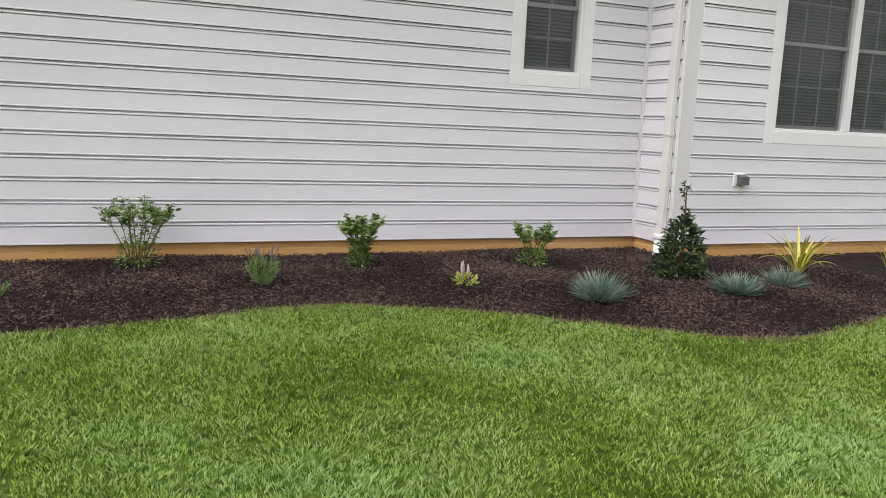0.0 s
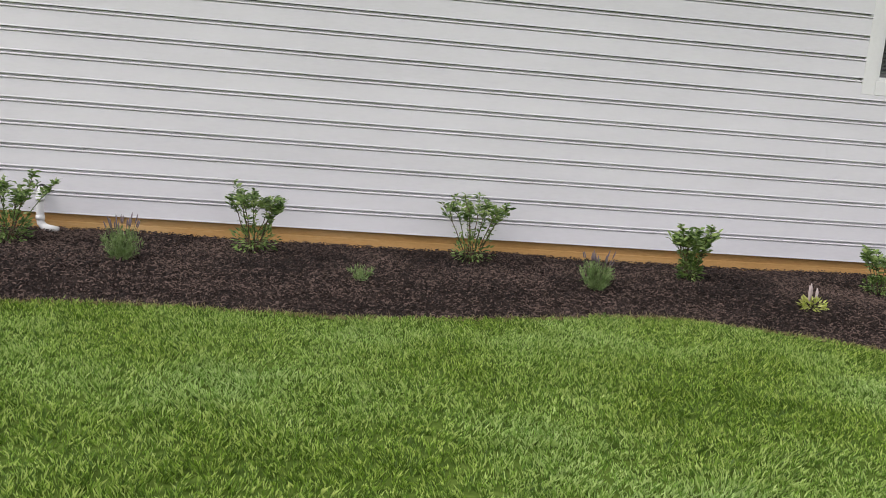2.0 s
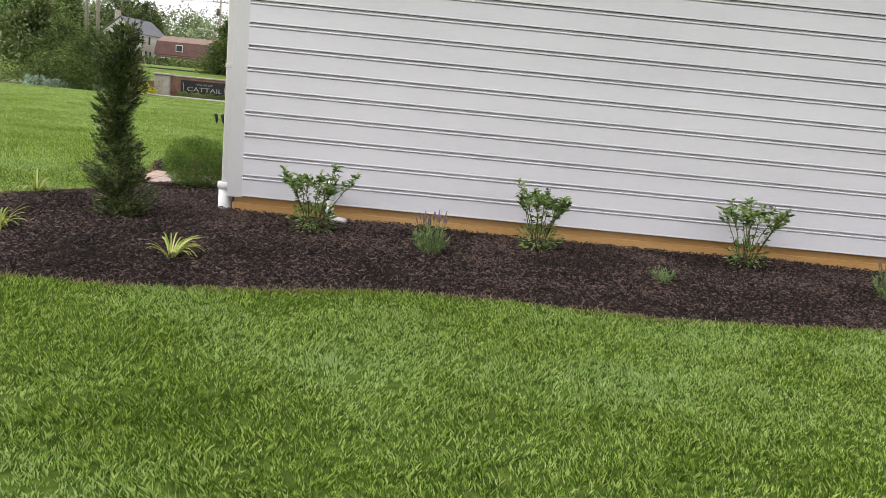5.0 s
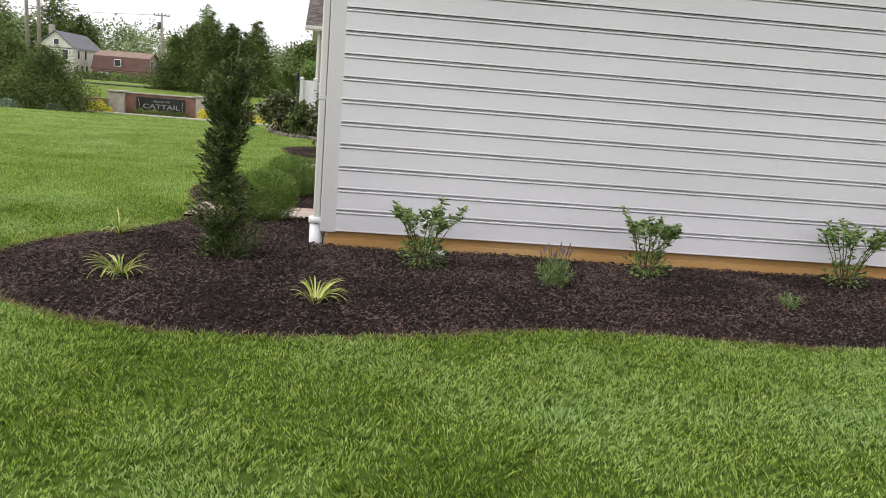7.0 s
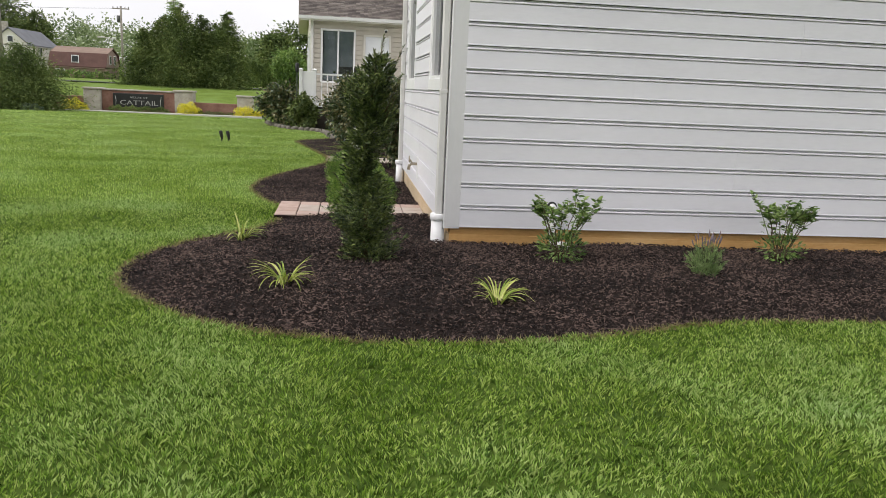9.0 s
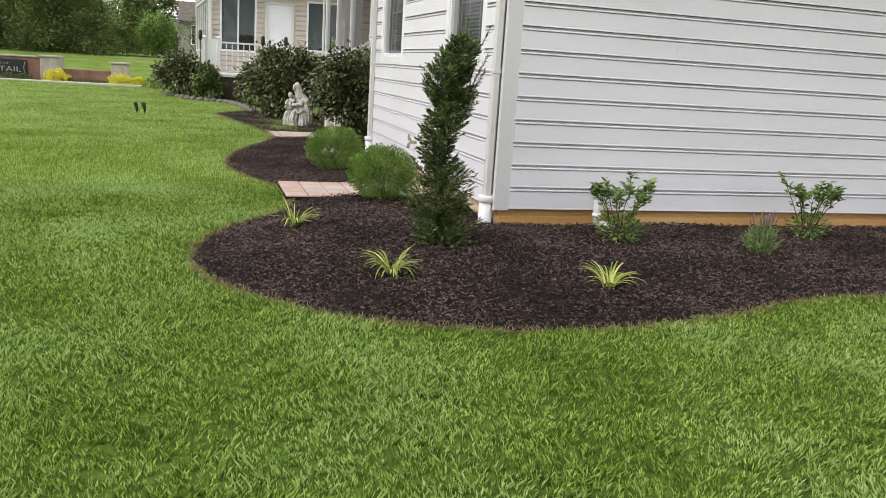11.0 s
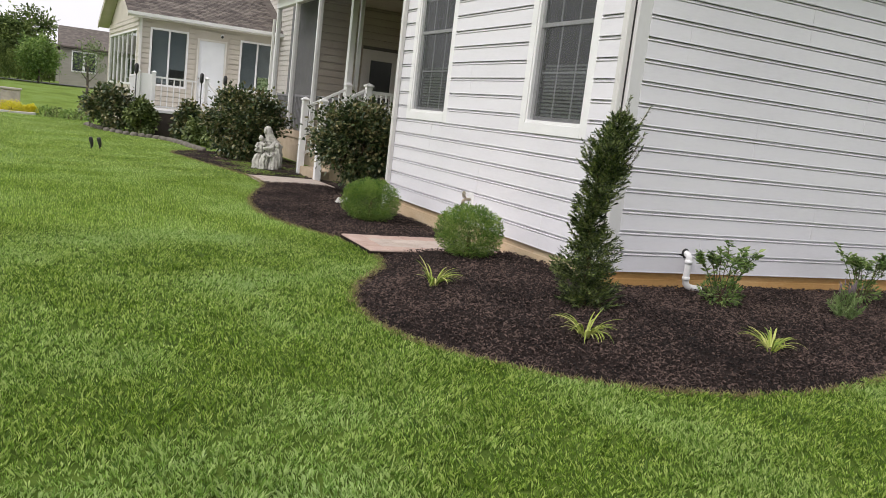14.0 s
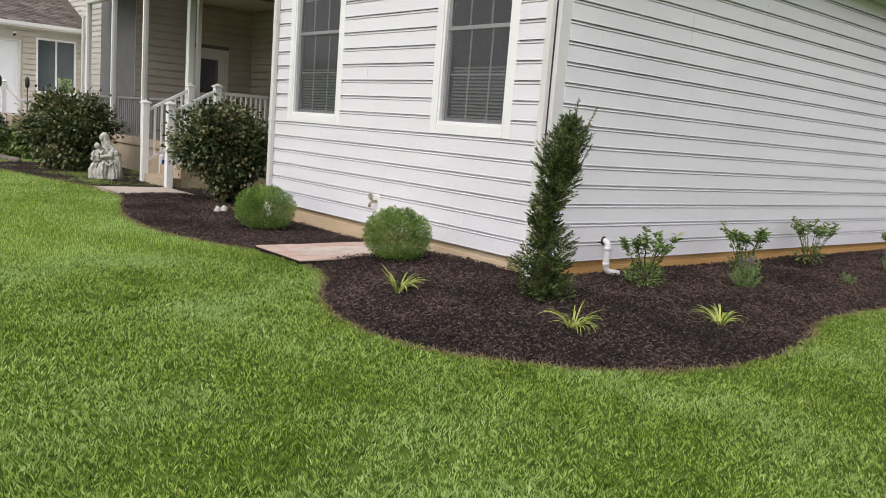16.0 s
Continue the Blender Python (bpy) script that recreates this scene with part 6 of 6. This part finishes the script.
M_PALELEAF = mat("pale_spring_foliage", [(0.10, 0.15, 0.05), (0.18, 0.25, 0.09), (0.27, 0.34, 0.14)], rough=0.6, scale=0.4, fine=2, island=0.5, trans=0.25)
M_YELLOW = mat("yellow_foliage", [(0.48, 0.45, 0.02), (0.74, 0.68, 0.04), (0.88, 0.82, 0.14)], rough=0.5, scale=3, fine=12, island=0.5, trans=0.25)
# distance haze is put into these pale leaf greens
M_WOODS = mat("hazy_woods", [(0.12, 0.17, 0.08), (0.22, 0.28, 0.13), (0.34, 0.40, 0.22)], rough=0.8, scale=0.06, fine=0.5, island=0.5, trans=0.1)
M_BARK = mat("bark", [(0.06, 0.05, 0.04), (0.13, 0.11, 0.09)], rough=0.95, scale=4, fine=20, bump=0.02)
M_POLE = mat("weathered_pole", [(0.22, 0.20, 0.17), (0.32, 0.29, 0.25)], rough=0.9, scale=3, fine=20)
M_OFFWHITE = mat("offwhite_stucco", [(0.58, 0.56, 0.50), (0.68, 0.66, 0.60)], rough=0.8, scale=1, fine=8)
M_SLATE = mat("slate_roof", [(0.13, 0.135, 0.15), (0.20, 0.205, 0.22)], rough=0.8, scale=1, fine=6)
M_REDROOF = mat("red_brown_roof", [(0.075, 0.036, 0.028), (0.12, 0.06, 0.048)], rough=0.85, scale=1, fine=6)
M_PALEROOF = mat("pale_brown_roof", [(0.20, 0.14, 0.105), (0.28, 0.20, 0.155)], rough=0.85, scale=1, fine=6)
M_GREYSIDE = mat("grey_siding", [(0.26, 0.245, 0.21), (0.33, 0.31, 0.27)], rough=0.6, scale=1, fine=12, stretch=(1, 1, 6), bump=0.01, bscale=9)
M_GLASSDARK = mat("far_window_glass", [(0.03, 0.035, 0.04), (0.06, 0.065, 0.07)], rough=0.1, scale=1, fine=4)
M_SIGN = mat("black_sign", [(0.012, 0.012, 0.013), (0.022, 0.022, 0.024)], rough=0.35, scale=4, fine=30)
M_LETTER = mat("sign_letters", [(0.32, 0.32, 0.31), (0.42, 0.42, 0.40)], rough=0.5)

WY = 38.0
ew = thing("entrance_wall", (0, WY, -0.75), "low brick and stone entrance wall with a black name sign", "entrance wall")
part("brick_wall", Shape().box(-13.3, -0.2, 0, -9.65, 0.2, 1.22, 0.02), M_BRICK, ew)
part("coping", Shape().box(-13.35, -0.25, 1.22, -9.6, 0.25, 1.30, 0.02), M_FIELDSTONE, ew)
for x0, x1, h in ((-14.15, -13.3, 1.25), (-9.65, -8.72, 1.28), (-6.5, -5.7, 1.14)):
    p = part("pillar", Shape().box(x0, -0.4, 0, x1, 0.4, h, 0.03), M_FIELDSTONE, ew, "tan stone pillar")
    part("pillar_cap", Shape().box(x0 - 0.06, -0.46, h, x1 + 0.06, 0.46, h + 0.09, 0.02), M_FIELDSTONE, p)
part("low_wall", Shape().box(-8.72, -0.15, 0, -6.5, 0.15, 0.78, 0.02), M_BRICK, ew)
part("low_wall", Shape().box(-18.0, -0.15, 0, -14.15, 0.15, 0.88, 0.02), M_BRICK, ew)
sg = part("sign_board", Shape().box(-12.74, -0.27, 0.40, -10.22, -0.2, 1.10, 0.015), M_SIGN, ew, "black sign board with pale capital letters")


def lettering(text, x, z, size, parent, squeeze=1.0):
    c = bpy.data.curves.new("lettering", 'FONT')
    c.body, c.size, c.align_x, c.extrude = text, size, 'CENTER', 0.006
    o = new("lettering_curve", c)
    bpy.context.view_layer.update()
    me = bpy.data.meshes.new_from_object(o.evaluated_get(bpy.context.evaluated_depsgraph_get()))
    bpy.data.objects.remove(o)
    q = part("lettering", me, M_LETTER, parent, at=(x, -0.278, z))
    q.data.materials.clear()
    q.data.materials.append(M_LETTER)
    q.rotation_euler = (radians(90), 0, 0)
    q.scale = (squeeze, 1, 1)


lettering("VILLAS AT", -11.45, 0.86, 0.13, sg, 1.5)
lettering("CATTAIL", -11.45, 0.53, 0.33, sg, 1.45)
for sx in (-1, 1):
    part("ornament", Shape().tube([(-11.48 + sx * 1.12, -0.276, 0.47), (-11.48 + sx * 1.10, -0.276, 0.75), (-11.48 + sx * 1.15, -0.276, 1.0)], [0.012, 0.02, 0.008], 6), M_LETTER, sg)
tagged(part("kerb", Shape().box(-30, 36.4, -0.66, -4.9, 36.75, -0.52, 0.02), M_WALK), "pale concrete kerb strip before the entrance wall", "kerb", kind="structure")
tagged(part("road", Shape().add([(-120, 62, 0.66), (40, 62, 0.66), (40, 68, 0.66), (-120, 68, 0.66)], [(0, 1, 2, 3)]), M_ASPHALT), "grey asphalt road beyond the entrance wall", "road", kind="structure")


def mound(name, x, y, rx, h, n, size, material, label, category, group="", z=None):
    """A low leafy mound."""
    z0 = float(ground_z(x, y)) if z is None else z
    t = thing(name, (x, y, z0), label, category, group)
    part("stem", Shape().tube([(0, 0, 0), (0, 0, h * 0.5)], [0.03, 0.015], 6), M_STEM, t)
    u = unit(rng.normal(0, 1, (n, 3)))
    u[:, 2] = np.abs(u[:, 2])
    r = (0.5 + 0.5 * rng.random((n, 1)) ** 0.5) * (1 + 0.15 * np.sin(7 * u[:, :1] + 5 * u[:, 1:2]))
    P = u * r * (rx, rx, h)
    part("foliage", leaf_mesh(name + "_foliage", P, u + rng.normal(0, 0.5, (n, 3)), size, size * 0.5), material, t, kind="stuff")
    return t


for x, rx, h in ((-14.5, 0.62, 0.55), (-8.85, 0.6, 0.58), (-6.0, 0.65, 0.52), (-5.2, 0.3, 0.4)):
    mound("yellow_shrub", x, 37.1, rx, h, 1800, 0.085, M_YELLOW, "rounded golden-yellow shrub before the entrance wall", "shrub", "yellow shrubs")
for x in (-12.4, -11.7, -11.0, -10.3):
    mound("low_shrub", x, 37.2, 0.45, 0.28, 500, 0.09, M_CONIFER, "low dark green shrub under the sign", "shrub", "low shrubs under the sign")
for i, x in enumerate(np.arange(-8.3, -6.6, 0.5)):
    mound("low_shrub", x, 37.1, 0.3, 0.22, 250, 0.08, M_OLIVE, "low olive shrub before the low wall", "shrub", "low shrubs by the wall")
for i, x in enumerate(np.arange(-4.6, -2.3, 0.48)):
    mound("hedge_shrub", x, 36.0 - 2.2 * i * 0.3, 0.42, 0.45, 350, 0.09, M_OLIVE if i % 2 else M_DECID, "low mixed hedge shrub at the lawn edge", "shrub", "low hedge")


def conifer(name, x, y, h, r, n, label, z=None, leaf=0.3, material=M_CONIFER, group="", slim=0.85):
    z0 = float(ground_z(x, y)) - 0.1 if z is None else z
    t = thing(name, (x, y, z0), label, "conifer", group)
    part("trunk", Shape().tube([(0, 0, 0), (0.03, 0, h * 0.5), (0, 0, h * 0.97)], [0.03 * h ** 0.5 + 0.08, 0.09, 0.02], 8), M_BARK, t)
    # boughs in loose whorls, each a plume that thickens outwards
    P, D = [], []
    boughs = int(34 * h ** 0.5)
    for j in range(boughs):
        s = 1 - (1 - (j + rng.random()) / boughs) ** 0.75
        a = 2.399 * j + rng.normal() * 0.5
        rb = r * (1 - s) ** slim * (0.72 + 0.42 * rng.random()) + 0.10
        m = max(int(n / boughs * (0.45 + 1.1 * (1 - s))), 8)
        q = rng.random(m) ** 0.55
        wide = (0.16 + 0.20 * q) * rb + 0.04
        P.append(np.stack([np.cos(a) * rb * q, np.sin(a) * rb * q, h * (0.04 + 0.96 * s) - 0.24 * rb * q ** 2 + 0.10 * rb * q], 1) + rng.normal(0, 1, (m, 3)) * wide[:, None] * (1, 1, 0.75))
        D.append(np.stack([np.full(m, math.cos(a)), np.full(m, math.sin(a)), np.full(m, 0.15)], 1) + rng.normal(0, 0.55, (m, 3)))
    P, D = np.concatenate(P), np.concatenate(D)
    P[:, 2] = np.maximum(P[:, 2], 0.05)
    part("crown", leaf_mesh(name + "_crown", P, D, leaf * (0.6 + 0.7 * rng.random(len(P))), leaf * 0.36, 0.15, 0.25), material, t, kind="stuff")
    return t


# the dark clump behind the entrance wall
for x, y, h, r in ((-15.6, 57, 4.1, 1.5), (-14.5, 58, 5.2, 1.9), (-12.9, 56.5, 5.9, 2.1), (-11.7, 58, 5.4, 2.0), (-10.5, 57.5, 4.7, 1.8), (-9.6, 56.6, 5.6, 1.6)):
    conifer("conifer", x, y, h, r, 13000, "tall dark-green conifer behind the entrance wall", leaf=0.20, group="conifers behind the wall")
conifer("conifer", -13.8, 58.6, 6.7, 1.7, 7000, "tall fresh-green conifer behind the entrance wall", leaf=0.20, material=M_DECID, group="conifers behind the wall")
# the left clump at the lawn edge
conifer("spruce_tree", -15.6, 33.6, 3.0, 1.75, 22000, "broad dark spruce at the lawn edge", leaf=0.13, slim=0.55)
conifer("spruce_tree", -17.9, 35.2, 3.5, 1.6, 13000, "dense green conifer at the lawn edge", leaf=0.15, slim=0.6)


def tree(name, x, y, h, r, n, label, leaf=0.28, material=M_DECID, bare=0.3, group=""):
    """A broadleaf tree: forked tapering limbs and a crown of leaf clumps with gaps."""
    z0 = float(ground_z(x, y)) - 0.1
    t = thing(name, (x, y, z0), label, "tree", group)
    part("trunk", Shape().tube([(0, 0, 0), (0.05, 0.02, h * 0.25), (0.0, 0.05, h * 0.55), (0.05, 0, h * 0.8)], [h * 0.022, h * 0.018, h * 0.012, h * 0.004], 8), M_BARK, t)
    C = []
    for i in range(7):
        a = 2.4 * i + rng.random()
        z = h * (bare + 0.3 * i / 7)
        e = (r * 0.7 * math.cos(a), r * 0.7 * math.sin(a), z + h * 0.22)
        part("limb", Shape().tube([(0, 0, z), (e[0] * 0.5, e[1] * 0.5, z + h * 0.08), e], [h * 0.009, h * 0.006, h * 0.002], 6), M_BARK, t)
        C.append(e)
    m = 26
    u = unit(rng.normal(0, 1, (m, 3))) * (0.45 + 0.5 * rng.random((m, 1)))
    C = np.concatenate([np.array(C), u * (r, r, h * (1 - bare) * 0.5) + (0, 0, h * (1 + bare) * 0.5)])
    k = rng.integers(0, len(C), n)
    o = rng.normal(0, 0.2, (n, 3)) * (r, r, r * 0.8)
    part("crown", leaf_mesh(name + "_crown", C[k] + o, o + rng.normal(0, 0.5, (n, 3)), leaf * (0.6 + 0.8 * rng.random(n)), leaf * 0.6), material, t, kind="stuff")
    return t


tree("tree", -5.35, 60, 3.7, 1.35, 5200, "fresh-green young tree on the far lawn", leaf=0.20, bare=0.15)
tree("tree", -7.2, 79, 7.0, 2.4, 7500, "tall dark-green tree behind the hedge", leaf=0.34, material=M_CONIFER, bare=0.05)
tree("tree", -2.6, 47, 4.0, 1.0, 700, "slender thin-leaved tree beside the grey house", leaf=0.14, material=M_PALELEAF)
tree("tree", -11.5, 90, 5.5, 2.2, 1800, "pale spring-green tree in the distance", leaf=0.35, material=M_PALELEAF)
for i in range(10):
    x = -10.3 + 0.62 * i
    t = thing("arborvitae", (x, 74.5, float(ground_z(x, 74.5))), "narrow dark arborvitae in a clipped row", "hedge tree", "arborvitae row")
    part("trunk", Shape().tube([(0, 0, 0), (0, 0, 1.0)], [0.05, 0.02], 6), M_BARK, t)
    n = 1500
    z = rng.random(n)
    a = rng.random(n) * 6.283
    R = 0.42 * np.sqrt(np.maximum(1 - z ** 2.2, 0)) * (0.7 + 0.3 * rng.random(n))
    P = np.stack([R * np.cos(a), R * np.sin(a), z * (2.15 + 0.2 * math.sin(i * 2.1)) + 0.05], 1)
    part("foliage", leaf_mesh("arborvitae_foliage", P, np.stack([np.cos(a) * 0.4, np.sin(a) * 0.4, np.ones(n)], 1), 0.22, 0.08), M_CONIFER, t, kind="stuff")
# taller growth on the far left
for x, y, h, r, m, lab in ((-23.6, 44, 4.6, 1.9, M_OLIVE, "olive-green leafy tree at the lawn edge"), (-20.6, 41, 2.6, 1.1, M_DECID, "small green leafy tree beside the spruce"), (-27, 50, 6.0, 2.4, M_DECID, "tall green leafy tree at the lawn edge")):
    tree("tree", x, y, h, r, 9000, lab, leaf=0.24, material=m, bare=0.05, group="trees at the lawn edge")
for x, y, h, r, lab in ((-57.5, 142, 14.0, 5.2, "tall dark pine behind the white house"), (-66, 138, 13, 5.0, "tall dark pine behind the white house"), (-53.5, 144, 11.0, 3.6, "dark pine behind the white house")):
    conifer("pine", x, y, h, r, 5500, lab, leaf=0.75, group="pines behind the house", slim=0.5)
for x, y, rx, h, m in ((-19.3, 33.5, 0.9, 0.8, M_OLIVE), (-18.0, 32.8, 0.7, 0.5, M_FESCUE), (-17.0, 32.4, 0.6, 0.35, M_FESCUE), (-20.6, 34, 0.9, 1.2, M_OLIVE), (-15.0, 32.9, 0.45, 0.3, M_FESCUE)):
    mound("low_shrub", x, y, rx, h, 500, 0.12, m, "low shrub before the spruce", "shrub", "low shrubs by the spruce")


def far_house(name, x0, x1, y0, y1, z0, eave, ridge, along, wall, roofm, label, wins, gambrel=False):
    t = thing(name, (x0, y0, z0), label, "house")
    w, d = x1 - x0, y1 - y0
    part("wall", Shape().box(0, 0, -0.5, w, d, eave), wall, t)
    o = 0.25
    if along == "x":
        prof = [(-o, eave - 0.05), (d / 2, ridge), (d + o, eave - 0.05)]
        if gambrel:
            prof = [(-o, eave - 0.05), (d * 0.12, eave + (ridge - eave) * 0.68), (d / 2, ridge), (d * 0.88, eave + (ridge - eave) * 0.68), (d + o, eave - 0.05)]
        part("gable", Shape().prism([(q[0], q[1] - 0.12) for q in prof], "x", 0.0, w), wall, t)
        for a, b in zip(prof[:-1], prof[1:]):
            part("roof", Shape().prism([a, b, (b[0], b[1] + 0.12), (a[0], a[1] + 0.12)], "x", -o, w + o), roofm if not gambrel or b[1] != ridge else M_PALEROOF, t)
    else:
        prof = [(-o, eave - 0.05), (w / 2, ridge), (w + o, eave - 0.05)]
        part("gable", Shape().prism([(q[0], q[1] - 0.12) for q in prof], "y", 0.0, d), wall, t)
        for a, b in zip(prof[:-1], prof[1:]):
            part("roof", Shape().prism([a, b, (b[0], b[1] + 0.12), (a[0], a[1] + 0.12)], "y", -o, d + o), roofm, t)
    for side, c, z, ww, hh in wins:
        if side == "s":
            f = part("window", Shape().box(c - ww / 2 - 0.1, -0.06, z - 0.1, c + ww / 2 + 0.1, -0.005, z + hh + 0.1, 0.01), M_TRIM, t)
            part("pane", Shape().box(c - ww / 2, -0.075, z, c + ww / 2, -0.062, z + hh), M_GLASSDARK, f)
        else:
            f = part("window", Shape().box(w + 0.005, c - ww / 2 - 0.1, z - 0.1, w + 0.06, c + ww / 2 + 0.1, z + hh + 0.1, 0.01), M_TRIM, t)
            part("pane", Shape().box(w + 0.062, c - ww / 2, z, w + 0.075, c + ww / 2, z + hh), M_GLASSDARK, f)
    return t


wh = far_house("white_house", -53.6, -48.2, 125, 138, 0.2, 4.9, 7.3, "y", M_OFFWHITE, M_SLATE, "two-storey off-white house with a slate roof and chimney",
               [("s", 1.5, 3.2, 0.9, 1.4), ("s", 2.9, 5.3, 0.7, 0.8), ("s", 4.2, 3.2, 0.8, 1.4), ("e", 2.0, 3.4, 0.8, 1.4), ("e", 5.0, 3.4, 0.8, 1.4), ("e", 1.5, 0.9, 0.8, 1.5), ("e", 3.5, 0.9, 0.8, 1.5), ("e", 5.5, 0.9, 0.8, 1.5)])
part("chimney", Shape().box(1.7, 0.1, 5.0, 2.4, 0.9, 8.2, 0.03), M_FIELDSTONE, wh)
far_house("barn_house", -45.6, -37.6, 126, 134, 0.3, 2.0, 4.95, "x", M_PALEROOF, M_REDROOF, "red-brown gambrel-roofed house with a dormer window", [("s", 3.7, 2.7, 0.9, 0.9), ("s", 1.5, 0.6, 1.2, 0.9), ("e", 3.0, 2.6, 0.8, 1.2), ("e", 5.4, 2.6, 0.8, 1.2)], gambrel=True)
far_house("outbuilding", -35.6, -33.8, 128, 134, 0.3, 2.4, 3.6, "y", M_GREYSIDE, M_SLATE, "small grey outbuilding beside the barn house", [("s", 0.9, 0.8, 0.6, 1.0)])
far_house("grey_house", -3.95, 9.0, 70, 80, 0.62, 3.1, 4.9, "x", M_GREYSIDE, M_SHINGLE, "low grey-sided house across the lawn", [("s", 1.3, 1.25, 0.75, 1.5), ("s", 2.25, 1.25, 0.75, 1.5), ("s", 6.0, 1.25, 1.6, 1.5)])
far_house("far_house", -10.5, -2.5, 118, 128, 0.6, 2.4, 5.0, "x", M_GREYSIDE, M_SHINGLE, "distant brown-roofed house behind the hedge", [("s", 2.0, 0.9, 1.0, 1.1)])
far_house("far_house", -76, -62, 120, 130, 0.6, 3.4, 6.4, "x", M_OFFWHITE, M_SLATE, "distant white house behind the trees", [("s", 3.0, 1.0, 1.0, 1.3), ("s", 6.0, 1.0, 1.0, 1.3)])
for x in np.arange(-46, -36, 1.6):
    mound("hedge_shrub", x, 122, 1.1, 1.1, 260, 0.35, M_DECID if int(x) % 2 else M_CONIFER, "clipped green hedge before the barn house", "shrub", "hedge by the barn house")


def utility_pole(x, y, h, arm, label, light=False):
    z0 = float(ground_z(x, y))
    t = thing("utility_pole", (x, y, z0), label, "utility pole", "utility poles")
    part("pole", Shape().tube([(0, 0, -0.2), (-0.1, 0, h)], [0.17, 0.11], 10), M_POLE, t)
    if arm:
        part("crossarm", Shape().box(-1.1, -0.06, h - 0.35, 0.9, 0.06, h - 0.22, 0.01), M_POLE, t)
        for dx in (-1.0, -0.5, 0.4, 0.8):
            part("insulator", Shape().tube([(dx, 0, h - 0.22), (dx, 0, h - 0.05)], 0.05, 6), M_GREYHOOD, t)
        part("transformer", Shape().tube([(-0.4, 0, h - 1.9), (-0.4, 0, h - 1.1)], 0.2, 10), M_GREYHOOD, t)
    if light:
        part("lamp_arm", Shape().tube([(-0.05, 0, h - 4.6), (-0.9, 0, h - 3.9), (-2.2, -0.1, h - 3.75)], 0.05, 6), M_WALK, t)
        part("lamp_head", Shape().box(-2.9, -0.2, h - 3.85, -2.1, 0.0, h - 3.65, 0.04), M_WALK, t)


utility_pole(-28.2, 100, 8.9, True, "weathered wooden utility pole with crossarm and street lamp", True)
utility_pole(-27.6, 60, 10.5, False, "tall plain wooden pole above the trees")
utility_pole(-26.7, 60, 9.2, False, "tall plain wooden pole above the trees")
utility_pole(-13.6, 150, 9.5, True, "distant wooden utility pole with crossarm")


def cable(a, b, sag):
    a, b = Vector(a), Vector(b)
    pts_ = [a.lerp(b, s) - Vector((0, 0, sag * 4 * s * (1 - s))) for s in np.linspace(0, 1, 14)]
    c = part("overhead_cable", Shape().tube(pts_, 0.02, 4), M_BLACK)
    tagged(c, "thin black overhead cable between poles", "cable", "overhead cables")


cable((-29.2, 100, 9.2), (-80, 110, 10), 0.6)
cable((-28.5, 100, 6.0), (-40, 128, 5.4), 0.4)

# wooded rise along the horizon
P, D = [], []
for i in range(330):
    x, y = rng.uniform(-190, 90), rng.uniform(190, 300)
    h = (7.5 + 5.5 * rng.random() + 0.02 * (y - 190)) * (1.0 if x < -34 else 0.35)
    m = 270
    u = unit(rng.normal(0, 1, (m, 3)))
    lumps = 1 + 0.3 * np.sin(5 * u[:, :1] + i) * np.sin(4 * u[:, 1:2] + 2 * i)
    P.append(u * lumps * (0.7 + 0.3 * rng.random((m, 1))) * (3.6, 3.6, h * 0.48) + (x, y, float(ground_z(x, y)) + h * 0.52))
    D.append(u + rng.normal(0, 0.6, (m, 3)))
P, D = np.concatenate(P), np.concatenate(D)
tagged(part("woods", leaf_mesh("woods", P, D, 0.55 + 0.45 * rng.random(len(P)), 0.6), M_WOODS), "hazy spring-green woodland along the skyline", "woods", kind="stuff")
# unseen trees added on the camera's side, only to be mirrored in the window glass
P, D = [], []
for i in range(110):
    x, y = rng.uniform(-90, 90), rng.uniform(-75, -45)
    if i % 3 == 0:
        x, y = rng.uniform(-95, -60), rng.uniform(-60, 30)
    h = 6 + 5 * rng.random()
    m = 110
    u = unit(rng.normal(0, 1, (m, 3)))
    P.append(u * (0.7 + 0.3 * rng.random((m, 1))) * (3.4, 3.4, h * 0.48) + (x, y, h * 0.5))
    D.append(u + rng.normal(0, 0.6, (m, 3)))
P, D = np.concatenate(P), np.concatenate(D)
tagged(part("woods", leaf_mesh("woods_for_reflection", P, D, 1.2 + 0.9 * rng.random(len(P)), 0.8), M_WOODS), "added leafy trees out of view, mirrored in the window glass", "woods", kind="stuff")
